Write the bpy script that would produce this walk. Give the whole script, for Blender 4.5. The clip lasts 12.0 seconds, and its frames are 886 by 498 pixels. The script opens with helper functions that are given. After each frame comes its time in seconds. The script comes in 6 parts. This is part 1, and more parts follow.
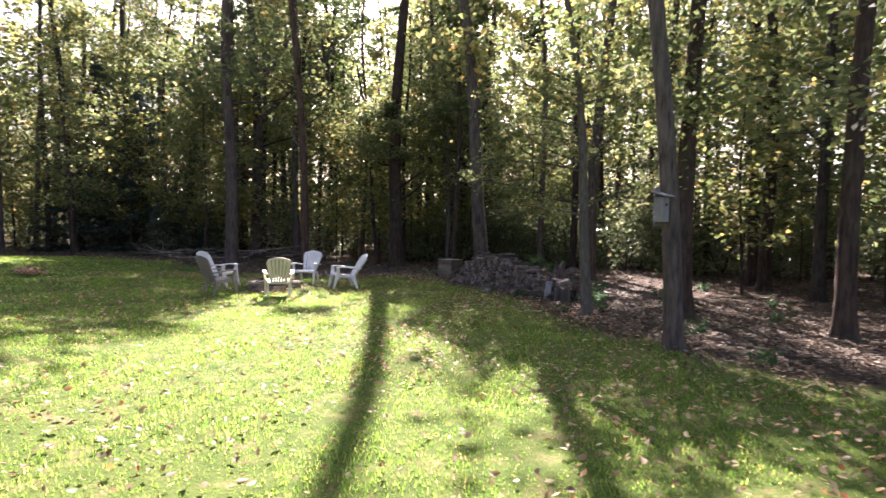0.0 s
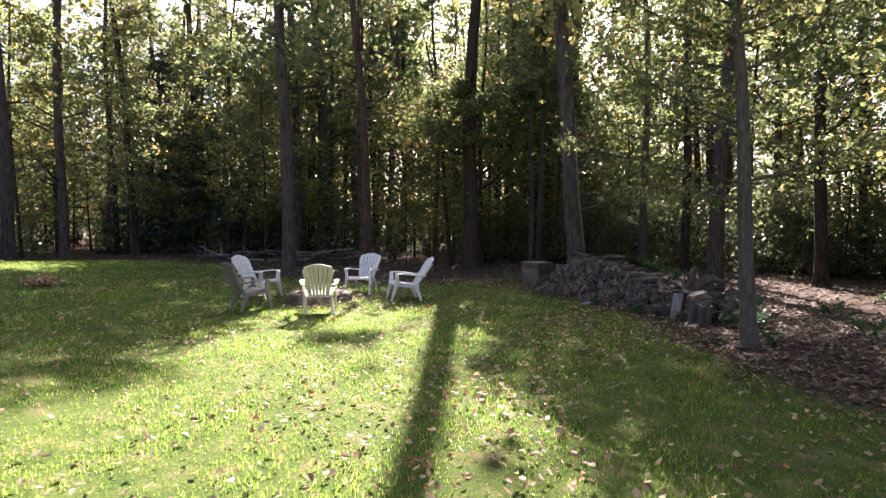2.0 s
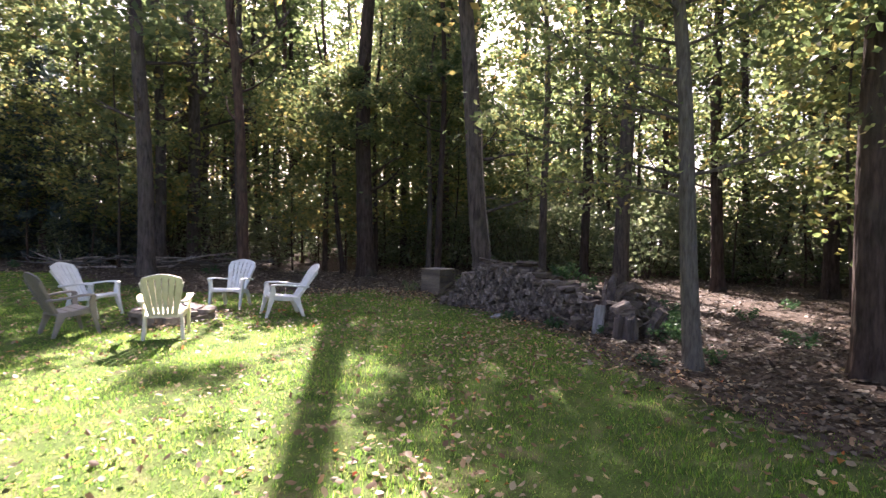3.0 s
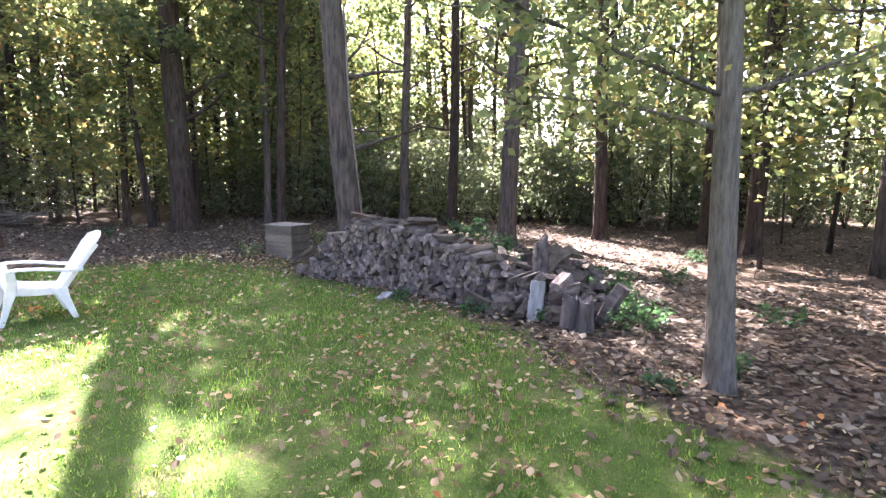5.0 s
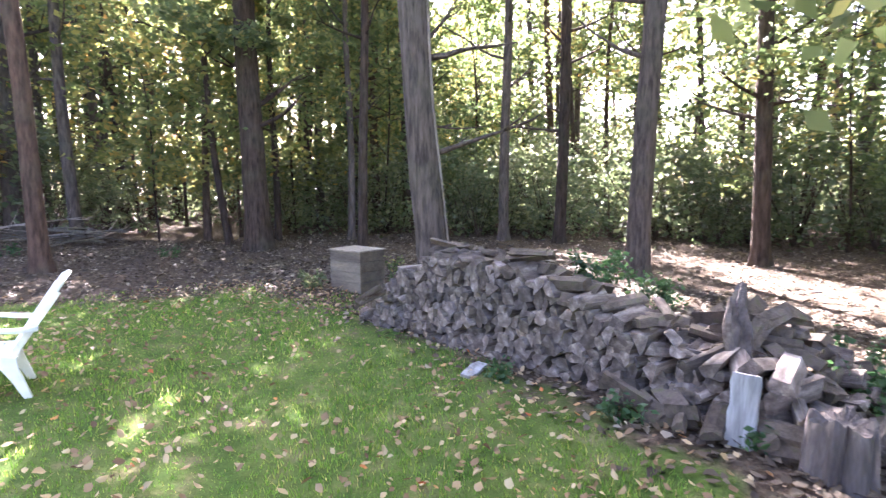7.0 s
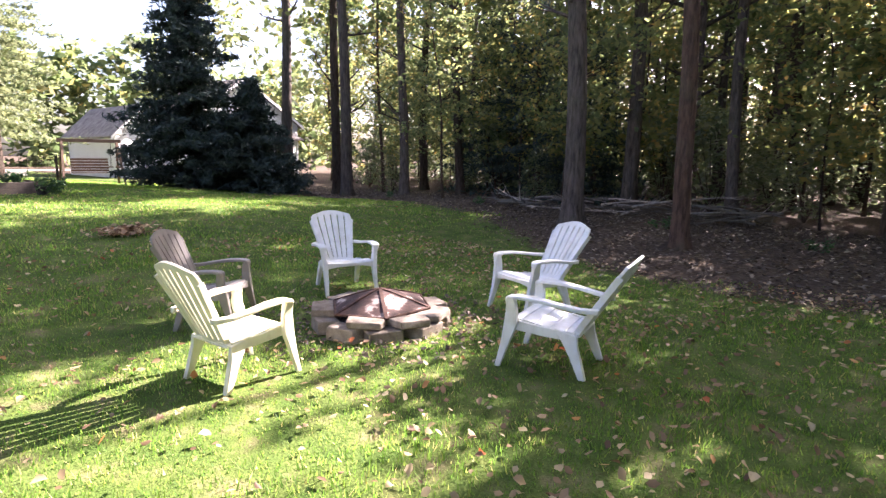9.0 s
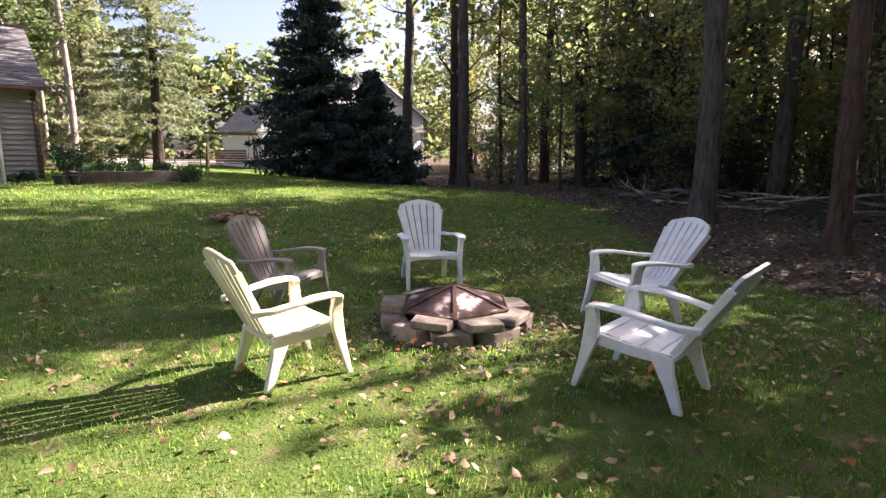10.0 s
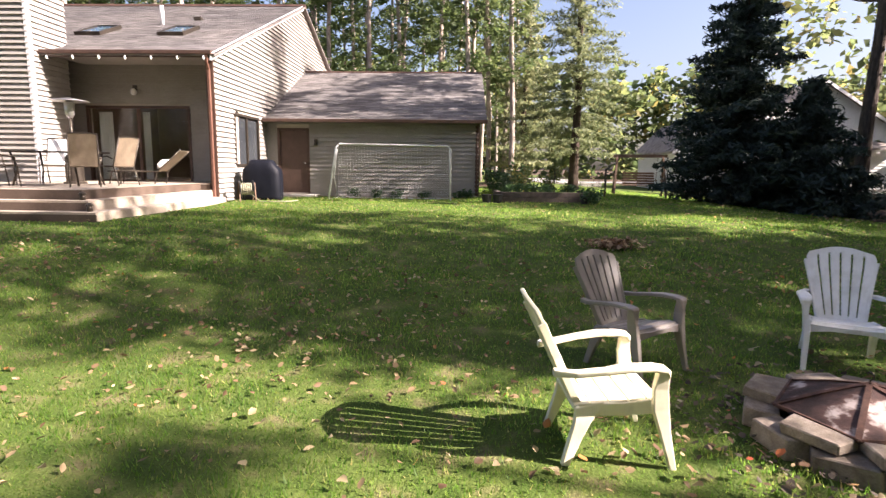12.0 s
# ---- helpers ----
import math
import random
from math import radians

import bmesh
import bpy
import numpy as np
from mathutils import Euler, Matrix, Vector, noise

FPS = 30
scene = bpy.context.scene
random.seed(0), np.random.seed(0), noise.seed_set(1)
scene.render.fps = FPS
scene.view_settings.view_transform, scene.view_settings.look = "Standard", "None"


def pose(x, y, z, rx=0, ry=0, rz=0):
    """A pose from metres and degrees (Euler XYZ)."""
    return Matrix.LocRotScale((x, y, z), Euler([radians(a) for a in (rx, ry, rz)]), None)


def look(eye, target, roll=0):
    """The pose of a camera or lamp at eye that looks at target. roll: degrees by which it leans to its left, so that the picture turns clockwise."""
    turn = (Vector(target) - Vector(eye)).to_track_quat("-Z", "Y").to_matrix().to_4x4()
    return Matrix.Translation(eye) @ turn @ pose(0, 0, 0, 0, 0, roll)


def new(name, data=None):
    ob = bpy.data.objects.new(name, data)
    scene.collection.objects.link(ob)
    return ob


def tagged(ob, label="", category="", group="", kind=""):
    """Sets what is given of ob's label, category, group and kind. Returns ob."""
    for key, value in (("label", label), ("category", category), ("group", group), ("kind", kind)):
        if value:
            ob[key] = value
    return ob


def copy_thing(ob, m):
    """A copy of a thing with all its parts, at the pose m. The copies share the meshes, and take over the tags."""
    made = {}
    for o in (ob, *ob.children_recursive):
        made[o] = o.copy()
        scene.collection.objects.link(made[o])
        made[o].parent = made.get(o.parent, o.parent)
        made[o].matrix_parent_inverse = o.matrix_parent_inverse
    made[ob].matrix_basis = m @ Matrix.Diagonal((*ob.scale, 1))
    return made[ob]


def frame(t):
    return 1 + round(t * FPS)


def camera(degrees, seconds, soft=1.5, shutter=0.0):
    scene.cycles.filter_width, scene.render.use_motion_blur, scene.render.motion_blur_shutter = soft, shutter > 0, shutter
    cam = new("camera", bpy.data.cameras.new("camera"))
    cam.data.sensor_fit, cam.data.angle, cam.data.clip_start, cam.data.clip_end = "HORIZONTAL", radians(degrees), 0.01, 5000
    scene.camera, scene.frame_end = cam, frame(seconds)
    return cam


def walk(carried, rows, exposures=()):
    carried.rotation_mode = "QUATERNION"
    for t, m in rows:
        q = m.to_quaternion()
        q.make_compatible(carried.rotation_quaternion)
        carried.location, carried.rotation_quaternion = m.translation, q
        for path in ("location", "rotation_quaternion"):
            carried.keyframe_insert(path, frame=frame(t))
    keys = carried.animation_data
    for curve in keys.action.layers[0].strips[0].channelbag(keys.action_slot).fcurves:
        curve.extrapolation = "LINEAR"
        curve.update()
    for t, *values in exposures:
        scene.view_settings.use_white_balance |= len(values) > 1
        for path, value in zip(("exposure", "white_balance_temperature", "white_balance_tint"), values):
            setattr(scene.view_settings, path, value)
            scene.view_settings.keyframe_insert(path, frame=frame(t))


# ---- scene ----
cam = camera(77.3, 12.0, soft=1.35, shutter=0.15)
PATH = [
    (0, (-0.226, -14.238, 1.562), (0.332, -12.318, 1.499), 1.2),
    (0.5, (-0.247, -13.606, 1.582), (0.015, -11.625, 1.51), 1.0),
    (1, (-0.063, -12.838, 1.543), (0.205, -10.858, 1.47), 0.7),
    (1.5, (0.268, -12.069, 1.554), (0.535, -10.089, 1.475), 0.2),
    (2, (0.518, -11.212, 1.551), (0.797, -9.233, 1.475), 0.4),
    (2.5, (0.823, -10.342, 1.591), (1.158, -8.372, 1.507), 0.2),
    (3, (0.854, -9.531, 1.491), (1.503, -7.64, 1.437), 0.8),
    (3.5, (1.061, -8.75, 1.575), (1.964, -6.974, 1.405), 0.6),
    (3.7, (1.202, -8.48, 1.588), (2.132, -6.727, 1.334), 0.7),
    (5.3, (1.585, -6.176, 1.596), (2.779, -4.593, 1.335), 0.8),
    (5.5, (1.694, -5.917, 1.613), (2.896, -4.34, 1.352), 0.7),
    (6, (2.008, -5.348, 1.64), (3.203, -3.765, 1.386), 0.1),
    (6.5, (2.434, -4.88, 1.641), (3.561, -3.248, 1.39), -0.1),
    (7, (2.774, -4.477, 1.605), (3.636, -2.688, 1.37), -0.0),
    (7.5, (2.972, -4.13, 1.577), (3.255, -2.162, 1.358), 0.2),
    (7.7, (3.042, -3.994, 1.59), (3.007, -2.006, 1.371), 0.3),
    (9.3, (3.226, -2.963, 1.56), (1.903, -1.502, 1.223), 0.6),
    (9.5, (3.199, -2.825, 1.548), (1.807, -1.43, 1.204), 0.6),
    (10, (3.155, -2.484, 1.5), (1.634, -1.232, 1.154), 0.5),
    (10.5, (3.055, -2.158, 1.472), (1.46, -1.002, 1.126), 0.5),
    (11, (2.966, -1.918, 1.488), (1.175, -1.082, 1.185), 0.5),
    (11.5, (2.868, -1.848, 1.547), (0.911, -1.56, 1.252), 0.8),
    (12, (2.771, -1.847, 1.586), (0.793, -1.903, 1.297), 0.6),
]
walk(cam, [(t, look(eye, target, roll)) for t, eye, target, roll in PATH],
     [(0, 2.75, 6400, 31), (1.5, 2.55, 6400, 31), (3, 2.95, 6250, 31), (3.7, 3.45, 6100, 31), (5.3, 4.55, 5950, 30), (7.7, 4.9, 5850, 30), (9.3, 2.95, 6300, 31), (12, 2.3, 6500, 26)])

# ---------------------------------------------------------------- light
SUN_AZ, SUN_EL = 13.0, 36.0          # degrees east of +y, above the horizon
world = bpy.data.worlds.new("sky")
scene.world = world
world.use_nodes = True
wn = world.node_tree.nodes
sky = wn.new("ShaderNodeTexSky")
sky.sky_type, sky.sun_disc = "NISHITA", False
sky.sun_elevation, sky.sun_rotation = radians(SUN_EL), radians(SUN_AZ)
sky.air_density, sky.dust_density, sky.ozone_density = 1.0, 3.5, 0.7
wn["Background"].inputs["Strength"].default_value = 0.053
world.node_tree.links.new(sky.outputs[0], wn["Background"].inputs["Color"])
sun = new("sun", bpy.data.lights.new("sun", "SUN"))
sun.data.energy, sun.data.angle, sun.data.color = 5.0, radians(0.55), (1.0, 0.93, 0.80)
sd = Vector((math.sin(radians(SUN_AZ)) * math.cos(radians(SUN_EL)), math.cos(radians(SUN_AZ)) * math.cos(radians(SUN_EL)), math.sin(radians(SUN_EL))))
sun.matrix_world = look(sd * 60, (0, 0, 0))


# ---------------------------------------------------------------- materials
def rgb(c):
    return (c[0], c[1], c[2], 1.0)


class Mat:
    """A node material under construction."""

    def __init__(self, name, rough=0.8, metal=0.0, spec=0.3):
        self.m = bpy.data.materials.new(name)
        self.m.use_nodes = True
        self.t = self.m.node_tree
        self.b = self.t.nodes["Principled BSDF"]
        self.b.inputs["Roughness"].default_value = rough
        self.b.inputs["Metallic"].default_value = metal
        self.b.inputs["Specular IOR Level"].default_value = spec
        self.co = self.t.nodes.new("ShaderNodeTexCoord")

    def n(self, kind, **kw):
        node = self.t.nodes.new(kind)
        for k, v in kw.items():
            node.inputs[k].default_value = v
        return node

    def link(self, a, b):
        self.t.links.new(a, b)

    def coords(self, scale, space="Object"):
        mp = self.n("ShaderNodeMapping")
        mp.inputs["Scale"].default_value = scale
        self.link(self.co.outputs[space], mp.inputs["Vector"])
        return mp.outputs[0]

    def noise(self, scale, detail=4.0, stretch=(1, 1, 1), rough=0.55, space="Object"):
        nd = self.n("ShaderNodeTexNoise", Scale=scale, Detail=detail, Roughness=rough)
        self.link(self.coords(stretch, space), nd.inputs["Vector"])
        return nd.outputs["Fac"]

    def ramp(self, fac, stops):
        r = self.n("ShaderNodeValToRGB")
        el = r.color_ramp.elements
        while len(el) < len(stops):
            el.new(0.5)
        for e, (p, c) in zip(el, stops):
            e.position, e.color = p, rgb(c)
        self.link(fac, r.inputs[0])
        return r.outputs[0]

    def mix(self, fac, a, b, kind="MIX"):
        x = self.t.nodes.new("ShaderNodeMix")
        x.data_type, x.blend_type = "RGBA", kind
        for sock, v in ((x.inputs[0], fac), (x.inputs[6], a), (x.inputs[7], b)):
            if isinstance(v, (int, float)):
                sock.default_value = v
            elif isinstance(v, tuple):
                sock.default_value = rgb(v)
            else:
                self.link(v, sock)
        return x.outputs[2]

    def color(self, sock):
        self.link(sock, self.b.inputs["Base Color"])

    def bump(self, fac, strength=0.4, dist=0.01):
        bp = self.n("ShaderNodeBump", Strength=strength, Distance=dist)
        self.link(fac, bp.inputs["Height"])
        self.link(bp.outputs[0], self.b.inputs["Normal"])
        return self

    def rand(self):
        return self.t.nodes.new("ShaderNodeObjectInfo").outputs["Random"]

    def island(self):
        return self.t.nodes.new("ShaderNodeNewGeometry").outputs["Random Per Island"]


def surface(name, stops, scale=8.0, fine=60.0, stretch=(1, 1, 1), rough=0.8, metal=0.0, bump=0.3, dist=0.006, vary=0.0, spec=0.3, space="Object"):
    """A worn surface: a coarse blotch ramp, fine grain and relief; vary: how far whole objects differ in brightness."""
    m = Mat(name, rough, metal, spec)
    big, small = m.noise(scale, 5.0, stretch, space=space), m.noise(fine, 3.0, stretch, space=space)
    col = m.ramp(big, stops)
    grain = m.ramp(small, [(0.25, (0.72, 0.72, 0.72)), (0.75, (1.12, 1.12, 1.12))])
    col = m.mix(1.0, col, grain, "MULTIPLY")
    if vary:
        tone = m.ramp(m.rand(), [(0.0, (1 - vary,) * 3), (1.0, (1 + vary,) * 3)])
        col = m.mix(1.0, col, tone, "MULTIPLY")
    m.color(col)
    m.bump(small, bump, dist)
    return m.m


def bark(name, dark, light, scale=1.0):
    m = Mat(name, 0.95, 0, 0.15)
    plates = m.noise(16 * scale, 6.0, (1, 1, 0.18), 0.65)
    vor = m.n("ShaderNodeTexVoronoi", Scale=22 * scale)
    m.link(m.coords((1, 1, 0.22)), vor.inputs["Vector"])
    moss = m.noise(1.3, 3.0)
    col = m.ramp(plates, [(0.32, dark), (0.62, light)])
    col = m.mix(m.ramp(moss, [(0.5, (0, 0, 0)), (0.75, (0.35, 0.35, 0.35))]), col, (0.12, 0.13, 0.09))
    tone = m.ramp(m.rand(), [(0, (0.7, 0.7, 0.7)), (1, (1.25, 1.2, 1.15))])
    m.color(m.mix(1.0, col, tone, "MULTIPLY"))
    m.bump(m.mix(0.5, plates, vor.outputs["Distance"]), 0.9, 0.03)
    return m.m


def leafy(name, stops, through_it=0.5, rough=0.55):
    """Leaves: colour by leaf and by tree; light passes through them."""
    m = Mat(name, rough, 0, 0.35)
    col = m.ramp(m.island(), stops)
    tone = m.ramp(m.rand(), [(0, (0.8, 0.85, 0.8)), (1, (1.2, 1.12, 1.1))])
    col = m.mix(1.0, col, tone, "MULTIPLY")
    m.color(col)
    tr = m.n("ShaderNodeBsdfTranslucent")
    m.link(m.mix(1.0, col, (2.95, 2.85, 2.9), "MULTIPLY"), tr.inputs["Color"])
    mx = m.n("ShaderNodeMixShader", Fac=through_it)
    m.link(m.b.outputs[0], mx.inputs[1])
    m.link(tr.outputs[0], mx.inputs[2])
    m.link(mx.outputs[0], m.t.nodes["Material Output"].inputs[0])
    return m.m


def glass(name, tint=(0.9, 0.95, 0.95)):
    m = Mat(name, 0.03)
    m.b.inputs["Base Color"].default_value = rgb(tint)
    m.b.inputs["Transmission Weight"].default_value = 1.0
    m.b.inputs["IOR"].default_value = 1.3
    return m.m


def glow(name, col, power):
    m = Mat(name, 0.5)
    m.b.inputs["Base Color"].default_value = rgb(col)
    m.b.inputs["Emission Color"].default_value = rgb(col)
    m.b.inputs["Emission Strength"].default_value = power
    return m.m


BARK_BROWN = bark("brown_bark", (0.022, 0.016, 0.013), (0.090, 0.065, 0.052))
BARK_GREY = bark("grey_bark", (0.032, 0.026, 0.024), (0.125, 0.104, 0.092))
BARK_PINE = bark("red_pine_bark", (0.034, 0.022, 0.018), (0.125, 0.080, 0.060))
BARK_SMOOTH = bark("smooth_grey_bark", (0.075, 0.066, 0.058), (0.17, 0.155, 0.135), 2.2)
# pale bark; the sunlight on the far pines is part of its colour
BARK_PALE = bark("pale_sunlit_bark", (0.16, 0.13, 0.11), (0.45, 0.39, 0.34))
LEAF_GREEN = leafy("green_leaves", [(0, (0.044, 0.066, 0.027)), (0.55, (0.078, 0.104, 0.042)), (0.9, (0.128, 0.146, 0.055)), (1, (0.22, 0.18, 0.06))], 0.56)
LEAF_YELLOW = leafy("yellowing_leaves", [(0, (0.062, 0.088, 0.030)), (0.55, (0.108, 0.126, 0.046)), (0.9, (0.18, 0.17, 0.055)), (1, (0.26, 0.165, 0.05))], 0.58)
LEAF_DARK = leafy("dark_undergrowth_leaves", [(0, (0.052, 0.074, 0.036)), (0.7, (0.088, 0.112, 0.055)), (1, (0.15, 0.165, 0.085))], 0.42, 0.32)
NEEDLE_DARK = leafy("dark_spruce_needles", [(0, (0.016, 0.031, 0.026)), (1, (0.040, 0.064, 0.054))], 0.15, 0.6)
NEEDLE_GOLD = leafy("golden_green_needles", [(0, (0.075, 0.10, 0.05)), (1, (0.16, 0.175, 0.085))], 0.4, 0.6)
NEEDLE_PINE = leafy("pine_needles", [(0, (0.035, 0.06, 0.022)), (1, (0.09, 0.12, 0.04))], 0.35, 0.6)
HERB = leafy("fresh_green_weeds", [(0, (0.022, 0.055, 0.022)), (0.9, (0.044, 0.095, 0.034)), (1, (0.09, 0.13, 0.04))], 0.35, 0.45)
BLADE = leafy("grass_blades", [(0, (0.047, 0.112, 0.014)), (0.6, (0.086, 0.162, 0.024)), (0.9, (0.150, 0.198, 0.040)), (1, (0.31, 0.27, 0.12))], 0.62, 0.5)
FALLEN = leafy("fallen_leaves", [(0, (0.10, 0.056, 0.031)), (0.35, (0.20, 0.125, 0.07)), (0.7, (0.32, 0.23, 0.135)), (0.93, (0.44, 0.35, 0.22)), (0.985, (0.40, 0.17, 0.05)), (1, (0.34, 0.07, 0.03))], 0.2, 0.6)
LITTER = leafy("forest_floor_leaves", [(0, (0.042, 0.029, 0.020)), (0.5, (0.082, 0.060, 0.042)), (0.85, (0.15, 0.117, 0.085)), (1, (0.30, 0.25, 0.19))], 0.12, 0.7)


def ground_material():
    m = Mat("lawn_and_forest_floor", 0.95, 0, 0.1)
    at = m.t.nodes.new("ShaderNodeAttribute")
    at.attribute_name = "litter"
    g = m.ramp(m.noise(3.5, 6), [(0.3, (0.046, 0.086, 0.015)), (0.54, (0.088, 0.122, 0.028)), (0.70, (0.17, 0.15, 0.072))])
    fl = m.ramp(m.noise(14, 6), [(0.3, (0.040, 0.028, 0.019)), (0.5, (0.085, 0.060, 0.042)), (0.7, (0.16, 0.122, 0.088))])
    edge = m.t.nodes.new("ShaderNodeMath")
    edge.operation = "MULTIPLY_ADD"
    m.link(m.noise(2.2, 6), edge.inputs[0])
    edge.inputs[1].default_value = 1.1
    m.link(at.outputs["Fac"], edge.inputs[2])
    fac = m.ramp(edge.outputs[0], [(0.78, (0, 0, 0)), (0.98, (1, 1, 1))])
    fine = m.ramp(m.noise(90, 3), [(0.3, (0.6, 0.6, 0.6)), (0.7, (1.2, 1.2, 1.2))])
    m.color(m.mix(1.0, m.mix(fac, g, fl), fine, "MULTIPLY"))
    m.bump(m.noise(45, 5), 0.6, 0.03)
    return m.m


GROUND = ground_material()


def plastic(name, col, dirt, dirt_amount):
    m = Mat(name, 0.42, 0, 0.4)
    d = m.ramp(m.noise(7, 6), [(0.45, (0, 0, 0)), (0.8, (dirt_amount,) * 3)])
    streak = m.ramp(m.noise(26, 4, (1, 1, 0.3)), [(0.5, (0, 0, 0)), (0.85, (dirt_amount * 0.8,) * 3)])
    m.color(m.mix(streak, m.mix(d, col, dirt), dirt))
    m.b.inputs["Subsurface Weight"].default_value = 0.12
    m.b.inputs["Subsurface Radius"].default_value = (0.02, 0.018, 0.012)
    m.bump(m.noise(160, 2), 0.08, 0.002)
    return m.m


WHITE_PLASTIC = plastic("white_resin", (0.80, 0.80, 0.78), (0.42, 0.40, 0.33), 0.45)
CREAM_PLASTIC = plastic("yellowed_white_resin", (0.80, 0.75, 0.58), (0.42, 0.36, 0.22), 0.4)
TAUPE_PLASTIC = plastic("grey_brown_resin", (0.25, 0.225, 0.205), (0.15, 0.13, 0.115), 0.5)
LOG_END = surface("weathered_log_ends", [(0.3, (0.075, 0.056, 0.047)), (0.52, (0.195, 0.158, 0.138)), (0.75, (0.40, 0.345, 0.305))], 14, 110, (0.25, 1, 1), 0.95, bump=0.9, dist=0.012, vary=0.5)
LOG_TOP = surface("mossy_weathered_wood", [(0.3, (0.05, 0.038, 0.03)), (0.55, (0.125, 0.098, 0.078)), (0.72, (0.10, 0.095, 0.05))], 9, 70, (1, 1, 1), 0.95, bump=0.8, dist=0.01, vary=0.35)
PALE_WOOD = surface("silvered_plank", [(0.35, (0.17, 0.165, 0.16)), (0.6, (0.36, 0.355, 0.35))], 10, 70, (1, 1, 0.15), 0.9, bump=0.6, vary=0.1)
STUMP_WOOD = surface("rotting_stump_wood", [(0.3, (0.055, 0.045, 0.042)), (0.55, (0.15, 0.125, 0.115)), (0.75, (0.26, 0.21, 0.16))], 9, 55, (1, 1, 0.2), 0.95, bump=1.0, dist=0.02)
CRATE_WOOD = surface("grey_weathered_boards", [(0.3, (0.10, 0.08, 0.062)), (0.6, (0.20, 0.165, 0.125)), (0.8, (0.28, 0.22, 0.14))], 5, 60, (0.25, 1, 1), 0.9, bump=0.5, vary=0.2)
CRATE_TOP = surface("bleached_board_lid", [(0.3, (0.22, 0.18, 0.14)), (0.6, (0.36, 0.31, 0.25)), (0.8, (0.46, 0.41, 0.34))], 7, 60, (1, 6, 1), 0.9, bump=0.5, vary=0.0, spec=0.15)
BLOCK = surface("tan_concrete_block", [(0.25, (0.13, 0.10, 0.078)), (0.5, (0.25, 0.205, 0.16)), (0.75, (0.36, 0.31, 0.255))], 11, 110, rough=0.95, bump=0.7, dist=0.006, vary=0.22)
RUST = surface("rusty_steel", [(0.3, (0.05, 0.028, 0.022)), (0.55, (0.11, 0.058, 0.042)), (0.75, (0.20, 0.11, 0.075))], 12, 120, rough=0.75, metal=0.35, bump=0.3, dist=0.002)
ASH = surface("ash_and_charcoal", [(0.3, (0.03, 0.028, 0.026)), (0.7, (0.19, 0.18, 0.17))], 15, 60, rough=1.0, bump=0.8)


def mesh_screen():
    m = Mat("rusty_wire_mesh", 0.7, 0.4)
    patch = m.noise(6, 5)
    m.color(m.ramp(patch, [(0.38, (0.030, 0.020, 0.018)), (0.54, (0.085, 0.048, 0.040)), (0.62, (0.42, 0.36, 0.33))]))
    m.bump(m.noise(140, 2), 0.6, 0.004)
    return m.m


SCREEN = mesh_screen()
SIDING = surface("tan_vinyl_siding", [(0.3, (0.255, 0.235, 0.21)), (0.7, (0.315, 0.295, 0.268))], 1.5, 40, (1, 1, 1), 0.6, bump=0.1, dist=0.002)
TRIM = surface("dark_brown_painted_trim", [(0.3, (0.060, 0.034, 0.026)), (0.7, (0.095, 0.055, 0.04))], 4, 50, rough=0.5)
COPPER_TRIM = surface("red_brown_downspout_paint", [(0.3, (0.13, 0.065, 0.046)), (0.7, (0.18, 0.09, 0.065))], 4, 50, rough=0.45)
DOOR_PAINT = surface("brown_door_paint", [(0.3, (0.085, 0.052, 0.040)), (0.7, (0.12, 0.075, 0.06))], 3, 60, rough=0.55)
SHINGLE = surface("grey_brown_shingle", [(0.25, (0.13, 0.11, 0.10)), (0.5, (0.21, 0.18, 0.165)), (0.75, (0.30, 0.265, 0.24))], 2.2, 55, rough=0.95, bump=0.5, dist=0.006, vary=0.3)
DECK_WOOD = surface("red_brown_deck_boards", [(0.3, (0.31, 0.26, 0.205)), (0.7, (0.43, 0.365, 0.295))], 2, 45, (1, 0.2, 1), 0.75, bump=0.3, vary=0.12)
DECK_DARK = surface("dark_deck_fascia", [(0.3, (0.075, 0.052, 0.040)), (0.7, (0.125, 0.09, 0.068))], 2, 45, rough=0.7)
METAL_WHITE = surface("white_painted_steel", [(0.3, (0.66, 0.67, 0.68)), (0.7, (0.80, 0.81, 0.82))], 5, 60, rough=0.35)
METAL_DARK = surface("dark_bronze_metal", [(0.3, (0.045, 0.037, 0.03)), (0.7, (0.085, 0.07, 0.055))], 6, 80, rough=0.4, metal=0.6)
STEEL = surface("brushed_steel", [(0.3, (0.45, 0.45, 0.45)), (0.7, (0.62, 0.62, 0.61))], 5, 80, rough=0.3, metal=0.9)
SLING = surface("tan_sling_fabric", [(0.3, (0.15, 0.115, 0.08)), (0.7, (0.21, 0.165, 0.115))], 6, 150, rough=0.85)
CLOTH_WHITE = surface("white_cotton", [(0.3, (0.70, 0.69, 0.66)), (0.7, (0.82, 0.81, 0.79))], 6, 120, rough=0.9)
# navy vinyl set darker than it is, with the shade on it included
COVER = surface("shaded_navy_vinyl", [(0.3, (0.005, 0.006, 0.010)), (0.7, (0.009, 0.010, 0.015))], 5, 50, rough=0.55, spec=0.12)
NET = surface("white_net_cord", [(0.3, (0.55, 0.55, 0.53)), (0.7, (0.70, 0.70, 0.68))], 5, 60, rough=0.8)
SKYLIGHT_GLASS = surface("skylight_glass", [(0.3, (0.06, 0.10, 0.15)), (0.7, (0.10, 0.15, 0.20))], 1, 10, rough=0.05, bump=0.0, spec=0.8)
PANE = glass("window_glass")
